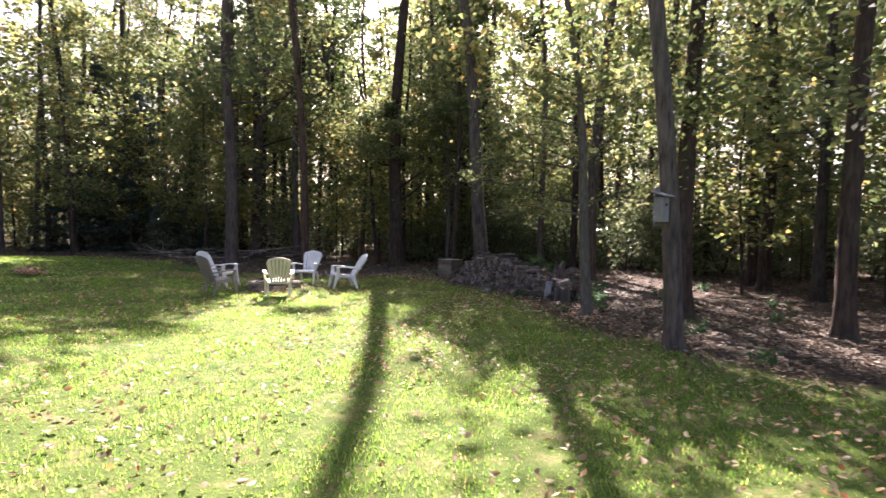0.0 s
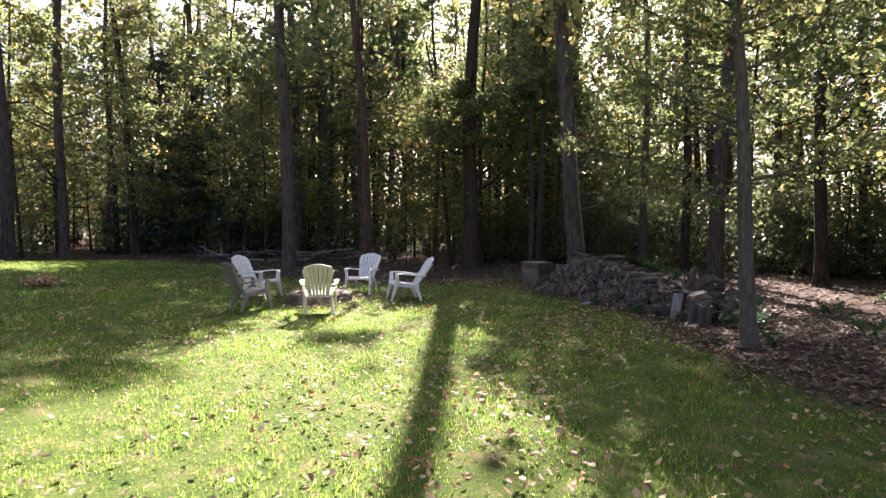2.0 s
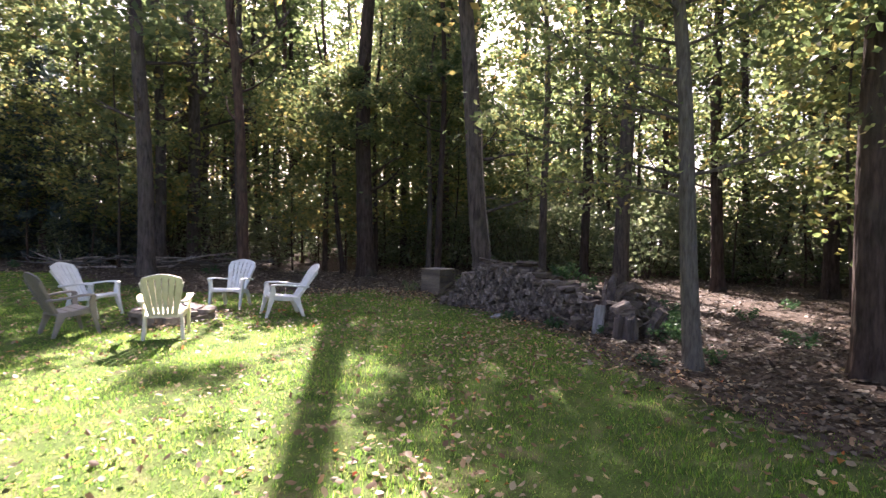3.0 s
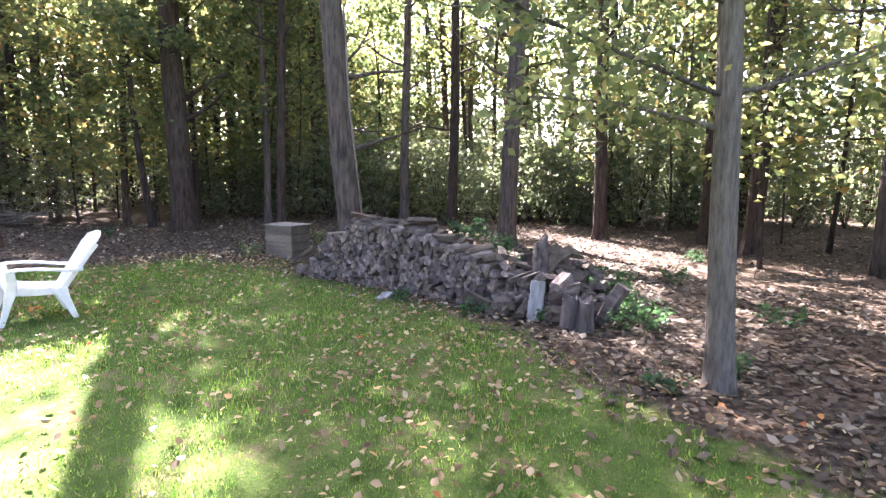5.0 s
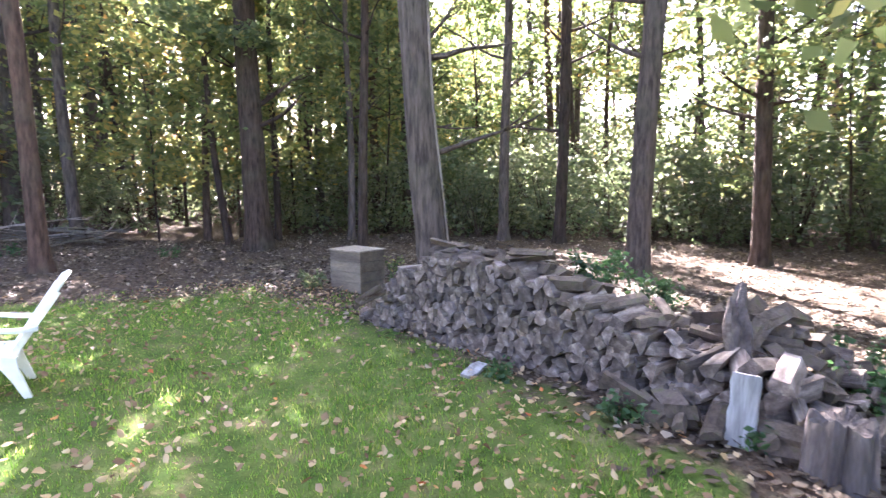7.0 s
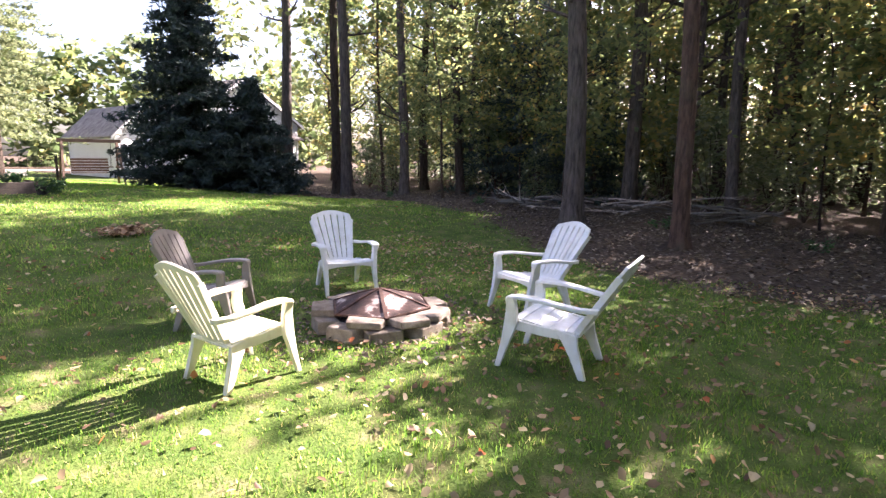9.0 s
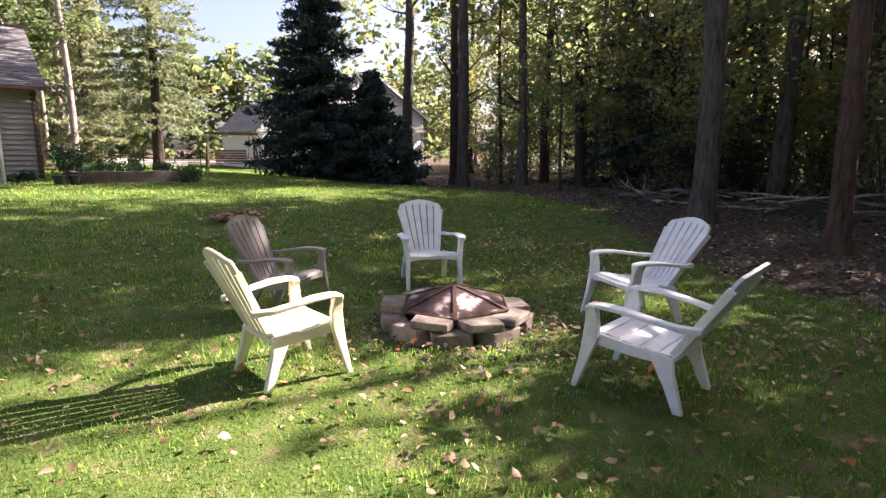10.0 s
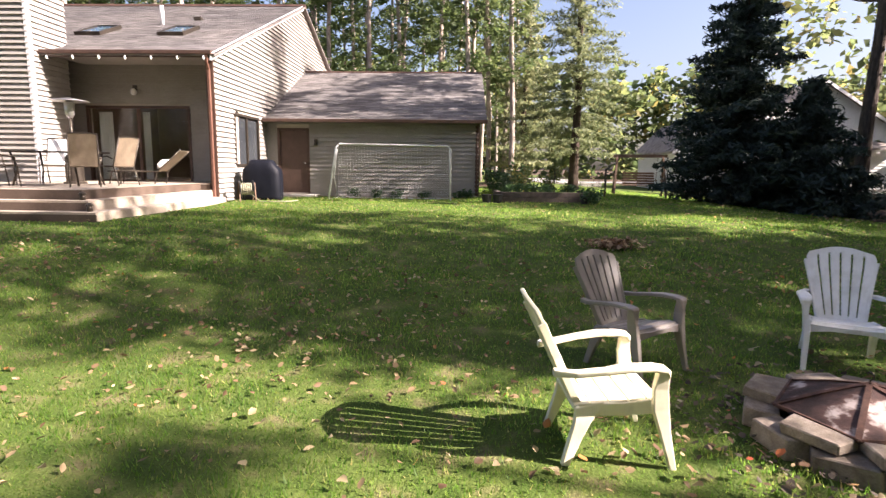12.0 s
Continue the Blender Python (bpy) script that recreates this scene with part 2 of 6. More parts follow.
# plaster with the dimness of the room put into its colour
DIM_WALL = surface("dimmed_interior_plaster", [(0.3, (0.13, 0.10, 0.08)), (0.7, (0.17, 0.13, 0.10))], 3, 60, rough=0.9)
PLASTER = surface("beige_plaster", [(0.3, (0.42, 0.37, 0.31)), (0.7, (0.47, 0.42, 0.36))], 3, 60, rough=0.9)
FLOORBOARD = surface("interior_floor", [(0.3, (0.20, 0.12, 0.07)), (0.7, (0.27, 0.17, 0.10))], 3, 60, rough=0.5)
BULB = glow("warm_bulb", (1.0, 0.75, 0.4), 9.0)
ASPHALT = surface("pale_asphalt", [(0.3, (0.16, 0.16, 0.16)), (0.7, (0.23, 0.23, 0.225))], 1, 30, rough=0.95)
WHITE_SIDING = surface("white_house_siding", [(0.3, (0.70, 0.70, 0.70)), (0.7, (0.80, 0.80, 0.80))], 1, 30, rough=0.7)
DARK_GLASS = surface("dark_window_glass", [(0.3, (0.03, 0.035, 0.04)), (0.7, (0.05, 0.055, 0.06))], 1, 10, rough=0.08, bump=0.0, spec=0.6)
CONCRETE = surface("pale_concrete", [(0.3, (0.36, 0.34, 0.31)), (0.7, (0.46, 0.44, 0.41))], 5, 80, rough=0.95)
TIMBER = surface("dark_landscape_timber", [(0.3, (0.07, 0.055, 0.045)), (0.7, (0.15, 0.12, 0.10))], 5, 60, (0.3, 1, 1), 0.95, bump=0.6)
BLACK_PLASTIC = surface("black_plastic", [(0.3, (0.02, 0.02, 0.02)), (0.7, (0.035, 0.035, 0.035))], 5, 60, rough=0.5)
HOSE = surface("tan_garden_hose", [(0.3, (0.30, 0.29, 0.20)), (0.7, (0.38, 0.36, 0.26))], 8, 60, rough=0.5)
BIRD_WOOD = surface("pale_grey_birdhouse_wood", [(0.3, (0.20, 0.19, 0.18)), (0.7, (0.31, 0.30, 0.29))], 7, 80, (1, 1, 0.2), 0.9)
BROWN_PAINT = surface("brown_wood_stain", [(0.3, (0.12, 0.075, 0.05)), (0.7, (0.20, 0.13, 0.09))], 4, 60, rough=0.8)


# ---------------------------------------------------------------- mesh helpers
class Build:
    """Collects vertices and faces of one mesh."""

    def __init__(self):
        self.v, self.f = [], []

    def box(self, lo, hi, m=None):
        (x0, y0, z0), (x1, y1, z1) = lo, hi
        pts = [Vector(p) for p in ((x0, y0, z0), (x1, y0, z0), (x1, y1, z0), (x0, y1, z0), (x0, y0, z1), (x1, y0, z1), (x1, y1, z1), (x0, y1, z1))]
        return self.hexa([m @ p for p in pts] if m else pts)

    def hexa(self, p):
        b = len(self.v)
        self.v += [tuple(q) for q in p]
        self.f += [tuple(b + i for i in q) for q in ((3, 2, 1, 0), (4, 5, 6, 7), (0, 1, 5, 4), (1, 2, 6, 5), (2, 3, 7, 6), (3, 0, 4, 7))]
        return self

    def quad(self, *p):
        b = len(self.v)
        self.v += [tuple(q) for q in p]
        self.f.append(tuple(range(b, b + len(p))))
        return self

    def loft(self, rings, close=True):
        """Skin over rings of equal point count."""
        b, n = len(self.v), len(rings[0])
        for r in rings:
            self.v += [tuple(q) for q in r]
        for i in range(len(rings) - 1):
            for j in range(n):
                k = (j + 1) % n
                self.f.append((b + i * n + j, b + i * n + k, b + (i + 1) * n + k, b + (i + 1) * n + j))
        if close:
            self.f.append(tuple(b + j for j in reversed(range(n))))
            self.f.append(tuple(b + (len(rings) - 1) * n + j for j in range(n)))
        return self

    def tube(self, pts, radii, sides=8, close=True):
        pts = [Vector(p) for p in pts]
        if isinstance(radii, (int, float)):
            radii = [radii] * len(pts)
        rings = []
        for i, p in enumerate(pts):
            d = (pts[min(i + 1, len(pts) - 1)] - pts[max(i - 1, 0)]).normalized()
            a = d.cross(Vector((0, 0, 1)) if abs(d.z) < 0.9 else Vector((1, 0, 0))).normalized()
            c = d.cross(a)
            rings.append([p + radii[i] * (math.cos(t) * a + math.sin(t) * c) for t in (2 * math.pi * k / sides for k in range(sides))])
        return self.loft(rings, close)

    def bar(self, secs):
        """A flat bar through sections (centre, half-side vector, half-up vector)."""
        rings = []
        for c, s, u in secs:
            c, s, u = Vector(c), Vector(s), Vector(u)
            rings.append([c - s - u, c + s - u, c + s + u, c - s + u])
        return self.loft(rings)

    def mesh(self, name, material, smooth=False):
        me = bpy.data.meshes.new(name)
        me.from_pydata(self.v, [], self.f)
        me.materials.append(material)
        if smooth:
            me.polygons.foreach_set("use_smooth", [True] * len(me.polygons))
        me.update()
        return me


def part(name, b, material, parent=None, label="", smooth=False, bevel=0.0):
    """Links b (a Build or a mesh) as one mesh object under parent."""
    ob = new(name, b.mesh(name, material, smooth) if isinstance(b, Build) else b)
    ob.parent = parent
    if bevel:
        mod = ob.modifiers.new("bevel", "BEVEL")
        mod.width, mod.segments, mod.limit_method, mod.angle_limit = bevel, 2, "ANGLE", radians(35)
    if label:
        tagged(ob, label)
    return ob


def thing(name, m, label, category, group="", kind=""):
    ob = new(name)
    ob.matrix_basis = m
    ob.empty_display_size = 0.2
    return tagged(ob, label, category, group, kind)


def numpy_mesh(name, verts, quads, material):
    me = bpy.data.meshes.new(name)
    n, k = len(quads), quads.shape[1]
    me.vertices.add(len(verts))
    me.vertices.foreach_set("co", np.ascontiguousarray(verts, dtype=np.float32).ravel())
    me.loops.add(n * k)
    me.loops.foreach_set("vertex_index", np.ascontiguousarray(quads, dtype=np.int32).ravel())
    me.polygons.add(n)
    me.polygons.foreach_set("loop_start", np.arange(0, n * k, k, dtype=np.int32))
    me.materials.append(material)
    me.update(calc_edges=True)
    return me


def sstep(a, b, x):
    t = np.clip((np.asarray(x, dtype=float) - a) / (b - a), 0, 1)
    return t * t * (3 - 2 * t)


def wobble(x, y, s=1.0):
    return np.sin(1.3 * x * s + 0.7) * np.cos(1.1 * y * s - 0.4) + 0.5 * np.sin(2.9 * x * s - 1.7 * y * s + 1.1)


def height(x, y):
    """The lie of the land: level round the fire pit, rising to the house."""
    x, y = np.asarray(x, dtype=float), np.asarray(y, dtype=float)
    rise = np.clip((-x - 1.2) / (7.8 - 3.0 * sstep(3, 7, -y)), 0, 1)
    z = 0.62 * rise * rise * (3 - 2 * rise) * (1 - 0.75 * sstep(3, 12, y))
    z = z + 0.14 * sstep(5, 9, y) * sstep(-4, 1, -x) * (1 - sstep(6, 12, -x))
    far = sstep(9, 16, np.hypot(x - 1, y + 2))
    return z + 0.012 * wobble(x, y, 0.9) + 0.05 * far * wobble(x, y, 0.23)


def gz(x, y):
    return float(height(x, y))


EDGE = [(-60, 14), (-24, 12.5), (-18, 10.3), (-10, 9.2), (-4.3, 8.4), (-1.2, 5.9), (0.5, 4.7), (2.1, 4.3), (3.9, 4.2), (4.75, 2.6), (5.4, 0.2), (5.7, -2.3), (5.0, -4.1), (5.0, -6.8), (5.3, -8.6), (6.2, -10), (9, -16), (14, -40)]


def woods(x, y):
    """How far inside the woods (metres, negative on the lawn)."""
    x, y = np.asarray(x, dtype=float), np.asarray(y, dtype=float)
    best = np.full(x.shape, 1e9)
    sign = np.ones(x.shape)
    for (ax, ay), (bx, by) in zip(EDGE[:-1], EDGE[1:]):
        dx, dy = bx - ax, by - ay
        t = np.clip(((x - ax) * dx + (y - ay) * dy) / (dx * dx + dy * dy), 0, 1)
        d = np.hypot(x - ax - t * dx, y - ay - t * dy)
        s = np.where(dx * (y - ay) - dy * (x - ax) > 0, 1.0, -1.0)
        near = d < best
        sign = np.where(near, s, sign)
        best = np.where(near, d, best)
    return best * sign


# ---------------------------------------------------------------- ground
def build_ground():
    def axis(lo, hi, step):
        mid = np.arange(lo, hi + 1e-6, step)
        out = np.array([2, 5, 10, 20, 40, 80, 160, 320, 640, 1200]) * 1.0
        return np.concatenate([lo - out[::-1], mid, hi + out])

    xs, ys = axis(-28, 20, 0.3), axis(-18, 24, 0.3)
    gx, gy = np.meshgrid(xs, ys)
    v = np.stack([gx.ravel(), gy.ravel(), height(gx, gy).ravel()], 1)
    nx, ny = len(xs), len(ys)
    i = (np.arange(ny - 1)[:, None] * nx + np.arange(nx - 1)[None]).ravel()
    me = numpy_mesh("ground", v, np.stack([i, i + 1, i + nx + 1, i + nx], 1), GROUND)
    w = sstep(-0.9, 0.9, woods(v[:, 0], v[:, 1]))
    # bare earth under the spruces and the pines beside the garage
    for cx, cy, r in ((-16.6, 7.2, 3.0), (-30, -1.5, 5.0)):
        w = np.maximum(w, sstep(r, r * 0.6, np.hypot(v[:, 0] - cx, v[:, 1] - cy)))
    at = me.attributes.new("litter", "FLOAT", "POINT")
    at.data.foreach_set("value", w.astype(np.float32))
    me.polygons.foreach_set("use_smooth", [True] * len(me.polygons))
    tagged(new("ground", me), "green lawn meeting a brown leaf-strewn forest floor", "ground", kind="structure")


build_ground()


# ---------------------------------------------------------------- trees
def leaf_cloud(name, rng, clumps, spread, count, size, material, droop=0.3, flat=0.55, wide=0.32):
    """Leaves scattered round clump centres: rhombs, each its own island."""
    clumps = np.array(clumps)
    pick = rng.integers(0, len(clumps), count)
    p = clumps[pick] + rng.normal(0, 1, (count, 3)) * spread * np.array([1, 1, flat]) * rng.uniform(0.4, 1.1, (len(clumps), 1))[pick]
    a = rng.normal(0, 1, (count, 3))
    a[:, 2] = a[:, 2] * 0.5 - droop
    a /= np.linalg.norm(a, axis=1)[:, None]
    b = np.cross(a, rng.normal(0, 1, (count, 3)))
    b /= np.linalg.norm(b, axis=1)[:, None] + 1e-9
    s = size * rng.uniform(0.6, 1.35, (count, 1))
    n = np.cross(a, b) * s * 0.12
    v = np.stack([p - a * s * 0.5, p + b * s * wide + n, p + a * s * 0.55, p - b * s * wide + n], 1).reshape(-1, 3)
    return numpy_mesh(name, v, np.arange(count * 4).reshape(-1, 4), material)


def crown_clumps(rng, n, z0, z1, radius, lean=(0, 0)):
    """Clump centres in an uneven crown between two heights."""
    out = []
    lobes = rng.uniform(0.55, 1.25, 9)
    for _ in range(n):
        u = rng.uniform(0, 1)
        ang = rng.uniform(0, 2 * math.pi)
        r = radius * (math.sin(math.pi * min(1, 0.12 + 0.88 * u)) ** 0.6) * lobes[int(ang / (2 * math.pi) * 9) % 9] * math.sqrt(rng.uniform(0.05, 1))
        z = z0 + (z1 - z0) * u
        out.append((r * math.cos(ang) + lean[0] * z, r * math.sin(ang) + lean[1] * z, z))
    return out


def trunk_build(rng, h, r, lean=(0, 0), sides=12, rings=14, flare=1.35, rough=0.05, top=0.35):
    b = Build()
    ph = rng.uniform(0, 6.28, 4)
    ringset = []
    bend = 0.02 * h
    for i in range(rings):
        u = (i / (rings - 1)) ** 1.35
        z = -0.15 + u * (h + 0.15)
        rr = r * (1 - (1 - top) * u) * (1 + (flare - 1) * math.exp(-max(z, 0) / (1.1 * r + 0.05)))
        cx = lean[0] * z + bend * math.sin(2.2 * u * 3.14 + ph[0]) * u
        cy = lean[1] * z + bend * math.sin(1.9 * u * 3.14 + ph[1]) * u
        ring = []
        for k in range(sides):
            t = 2 * math.pi * k / sides
            root = 1 + 0.16 * math.cos(5 * t + ph[2]) * math.exp(-max(z, 0) / 0.25)
            q = rr * root * (1 + rough * (math.sin(7 * t + 3 * z + ph[3]) * 0.4 + rng.uniform(-0.6, 0.6)))
            ring.append((cx + q * math.cos(t), cy + q * math.sin(t), z))
        ringset.append(ring)
    b.loft(ringset)

    def centre(z):
        u = max(0.0, (z + 0.15) / (h + 0.15))
        return Vector((lean[0] * z + bend * math.sin(2.2 * (u) * 3.14 + ph[0]) * u, lean[1] * z + bend * math.sin(1.9 * (u) * 3.14 + ph[1]) * u, z))
    return b, centre


def limb(rng, start, direction, length, r, up=0.2, sides=5, steps=6, twigs=3):
    """A crooked bough with a few twigs."""
    b = Build()
    d = Vector(direction).normalized()
    p, pts = Vector(start), []
    for i in range(steps):
        pts.append(p.copy())
        d = (d + Vector((rng.uniform(-0.22, 0.22), rng.uniform(-0.22, 0.22), up * 0.25 + rng.uniform(-0.12, 0.12)))).normalized()
        p = p + d * (length / (steps - 1))
    b.tube(pts, [r * (1 - 0.85 * i / (steps - 1)) for i in range(steps)], sides)
    for _ in range(twigs):
        i = int(rng.integers(1, steps - 1))
        q = pts[i]
        e = (d + Vector((rng.uniform(-1, 1), rng.uniform(-1, 1), rng.uniform(-0.3, 0.6)))).normalized()
        b.tube([q, q + e * length * 0.18, q + e * length * 0.34 + Vector((0, 0, 0.05 * length))], [r * 0.4, r * 0.25, r * 0.06], 4)
    return b, pts


def tree(name, x, y, h, r, lean, barkmat, crown, seed, label, group="", limbs=4, limb_z=(2.5, 7), sides=12, rings=14, category="tree", limb_len=1.8):
    """A tree: trunk, boughs and crown. crown: (z0, z1, radius, clumps, leaves, leaf size, material) or a ready mesh."""
    rng = np.random.default_rng(seed)
    t = thing(name, pose(x, y, gz(x, y)), label, category, group)
    b, centre = trunk_build(rng, h, r, lean, sides, rings)
    part("trunk", b, barkmat, t, smooth=True)
    for _ in range(limbs):
        z = rng.uniform(*limb_z)
        a = rng.uniform(0, 6.28)
        lb, _p = limb(rng, centre(z), (math.cos(a), math.sin(a), rng.uniform(0, 0.5)), limb_len * rng.uniform(0.5, 1.3), r * 0.22 + 0.012)
        part("limb", lb, barkmat, t, smooth=True)
    if crown is not None:
        if isinstance(crown, tuple):
            z0, z1, rad, n, count, size, mat = crown
            cl = crown_clumps(rng, n, z0, z1, rad, lean)
            part("crown", leaf_cloud("crown", rng, cl, rad * 0.2 + 0.12, count, size, mat), mat, t)
        else:
            part("crown", crown, None, t)
    return t


# shared crowns of the wood
RNG = np.random.default_rng(7)
HIGH = [leaf_cloud("crown", RNG, crown_clumps(RNG, 34, 6.6, 18.5, 2.9), 0.55, 2000, 0.235, LEAF_YELLOW if i == 2 else LEAF_GREEN) for i in range(4)]
PINE_TOP = [leaf_cloud("crown", RNG, crown_clumps(RNG, 40, 10.0, 20.5, 2.3), 0.5, 2000, 0.38, NEEDLE_PINE, wide=0.16) for i in range(2)]
THIN = [leaf_cloud("crown", RNG, crown_clumps(RNG, 14, 12.5, 18.5, 1.8), 0.45, 750, 0.155, NEEDLE_PINE if i else LEAF_GREEN) for i in range(2)]
MID = [leaf_cloud("crown", RNG, crown_clumps(RNG, 44, 3.2, 10.5, 2.3), 0.5, 3600, 0.14, LEAF_GREEN) for i in range(2)]
LOW = [leaf_cloud("crown", RNG, crown_clumps(RNG, 46, 1.6, 7.6, 1.9), 0.45, 2000, 0.172, (LEAF_GREEN, LEAF_YELLOW, LEAF_YELLOW, LEAF_GREEN)[i]) for i in range(4)]

for me in MID:
    me["low"], me["top"] = 3.2, 10.5
for me in LOW:
    me["low"], me["top"] = 1.6, 7.6
MAIN = []

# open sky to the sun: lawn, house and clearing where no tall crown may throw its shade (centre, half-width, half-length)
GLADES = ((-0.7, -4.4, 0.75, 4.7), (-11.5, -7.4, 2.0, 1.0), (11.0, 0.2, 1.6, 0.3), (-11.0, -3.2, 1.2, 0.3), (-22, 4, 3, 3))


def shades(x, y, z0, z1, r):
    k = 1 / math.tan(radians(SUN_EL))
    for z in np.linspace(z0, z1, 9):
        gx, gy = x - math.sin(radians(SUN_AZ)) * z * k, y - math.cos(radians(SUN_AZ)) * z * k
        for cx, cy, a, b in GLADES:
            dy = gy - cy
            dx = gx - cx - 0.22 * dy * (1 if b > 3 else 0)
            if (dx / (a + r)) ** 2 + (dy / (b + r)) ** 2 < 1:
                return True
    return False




# two dense crowns, sized and placed to throw shade on the lawn's right side
OAK = leaf_cloud("crown", RNG, crown_clumps(RNG, 26, 4.6, 7.0, 1.7, (-0.07, 0.0)), 0.26, 4300, 0.16, LEAF_GREEN)
SPREAD = leaf_cloud("crown", RNG, crown_clumps(RNG, 26, 6.0, 13.0, 1.9), 0.32, 4600, 0.18, LEAF_GREEN)


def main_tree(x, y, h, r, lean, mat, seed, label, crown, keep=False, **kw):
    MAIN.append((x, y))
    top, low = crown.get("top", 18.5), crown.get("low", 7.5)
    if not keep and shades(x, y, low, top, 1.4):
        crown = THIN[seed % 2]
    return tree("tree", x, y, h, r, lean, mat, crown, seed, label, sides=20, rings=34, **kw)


main_tree(4.54, 9.45, 19, 0.30, (-0.003, 0.0), BARK_BROWN, 1, "thick dark brown oak trunk at the edge of the wood", OAK, limbs=6, keep=True)
main_tree(6.8, 8.3, 15, 0.12, (0.01, 0.0), BARK_BROWN, 28, "slim brown tree between the oak and the woodpile", SPREAD, limbs=5, keep=True)
main_tree(-2.1, 8.55, 18, 0.235, (-0.012, 0.0), BARK_GREY, 2, "tall grey-brown tree trunk at the lawn's edge", HIGH[1], limbs=4, limb_z=(4, 8))
main_tree(0.62, 7.1, 18, 0.155, (-0.045, 0.02), BARK_PINE, 3, "slender reddish pine trunk leaning over the lawn", THIN[1], limbs=5, limb_z=(4, 9))
main_tree(-1.45, 15.6, 19, 0.28, (-0.02, 0.0), BARK_GREY, 4, "grey-brown tree trunk inside the wood", HIGH[2], limbs=6)
def oak_bough():
    """The great crooked bough of the tree inside the wood."""
    t = [o for o in scene.objects if o.name.startswith("tree") and o.parent is None][-1]
    rng = np.random.default_rng(19)
    for z, d, ln, r in ((6.6, (0.8, -0.1, 0.75), 6.0, 0.17), (8.3, (0.55, 0.2, 0.8), 4.5, 0.12), (5.4, (0.85, 0.1, 0.35), 3.0, 0.07), (6.0, (-0.8, -0.2, 0.5), 3.2, 0.08)):
        lb, _p = limb(rng, (-0.02 * z, 0, z), d, ln, r, 0.15, 7, 9, 6)
        part("limb", lb, BARK_GREY, t, "great crooked bough", smooth=True)


oak_bough()
# two trees added so that their crowns shade the chairs and lawn
main_tree(5.4, 11.9, 12, 0.10, (0.0, 0.0), BARK_BROWN, 24, "slim brown tree added beside the oak to shade the lawn", MID[0], limbs=4)
main_tree(7.3, 11.0, 12, 0.11, (0.01, 0.0), BARK_GREY, 25, "slim grey tree added at the wood's edge to shade the lawn", MID[1], limbs=4)
main_tree(9.9, 2.6, 18, 0.20, (0.03, -0.02), BARK_GREY, 6, "straight grey pine trunk behind the woodpile", PINE_TOP[1], limbs=5, limb_z=(3, 9))
main_tree(13.15, 2.6, 18, 0.17, (-0.01, 0.01), BARK_BROWN, 7, "straight brown trunk on the leaf-strewn floor", MID[0], limbs=5)
main_tree(15.0, 0.75, 19, 0.19, (0.0, 0.0), BARK_BROWN, 8, "straight dark brown trunk on the leaf-strewn floor", MID[1], limbs=5)
main_tree(7.05, -5.5, 18, 0.17, (0.0, 0.012), BARK_BROWN, 9, "dark straight trunk beside the lawn", MID[0], limbs=3, limb_z=(4.5, 9))
main_tree(8.25, -7.7, 20, 0.15, (0.02, 0.0), BARK_BROWN, 10, "thick dark brown trunk beside the lawn", MID[1], limbs=3, limb_z=(4.5, 9))
main_tree(13.7, -0.95, 18, 0.18, (0.0, 0.0), BARK_BROWN, 11, "dark brown trunk on the leaf-strewn floor", MID[0], limbs=4)
# high needle crowns of the next two are kept to shade the garage
main_tree(-12.6, 11.4, 18, 0.22, (-0.02, 0.0), BARK_GREY, 12, "grey trunk at the far edge of the lawn", PINE_TOP[1], limbs=5, limb_z=(3, 9), keep=True)
main_tree(-16.6, 11.8, 19, 0.24, (-0.03, 0.0), BARK_GREY, 13, "tall grey trunk beside the dark spruce", PINE_TOP[0], limbs=4, limb_z=(5, 9), keep=True)
main_tree(-9.0, 13.8, 17, 0.16, (-0.09, 0.02), BARK_BROWN, 14, "thin leaning trunk at the wood's edge", MID[1], limbs=4)
main_tree(-13.9, 17.6, 18, 0.2, (-0.02, 0.0), BARK_BROWN, 15, "brown trunk inside the wood", MID[0], limbs=5)
# two tall trees added to shade the garage and close the sky gap
main_tree(-11.9, 13.9, 19, 0.19, (-0.01, 0.0), BARK_GREY, 26, "tall grey trunk inside the wood", HIGH[0], limbs=4)
main_tree(-14.6, 12.7, 19, 0.2, (0.0, 0.0), BARK_BROWN, 27, "tall brown trunk inside the wood", HIGH[2], limbs=4)
main_tree(4.0, 10.9, 9, 0.10, (-0.10, 0.03), BARK_BROWN, 16, "thin leaning trunk beside the oak", LOW[1], limbs=3)
main_tree(3.6, 13.0, 13, 0.11, (0.0, 0.0), BARK_BROWN, 17, "thin dark trunk inside the wood", LOW[0], limbs=3)
main_tree(9.1, 14.1, 17, 0.16, (0.0, 0.0), BARK_BROWN, 18, "dark trunk inside the wood", HIGH[1], limbs=4)
main_tree(9.9, 13.0, 18, 0.19, (0.0, 0.0), BARK_BROWN, 19, "dark trunk inside the wood", HIGH[2], limbs=4)
main_tree(12.0, 7.5, 18, 0.16, (0.01, 0.0), BARK_BROWN, 20, "slim brown trunk inside the wood", HIGH[3], limbs=5)
main_tree(11.2, 9.0, 18, 0.15, (-0.01, 0.0), BARK_GREY, 21, "slim grey trunk inside the wood", PINE_TOP[0], limbs=5)
main_tree(20.1, 2.3, 18, 0.25, (0.0, 0.0), BARK_BROWN, 22, "dark trunk far in the wood", HIGH[0], limbs=4)


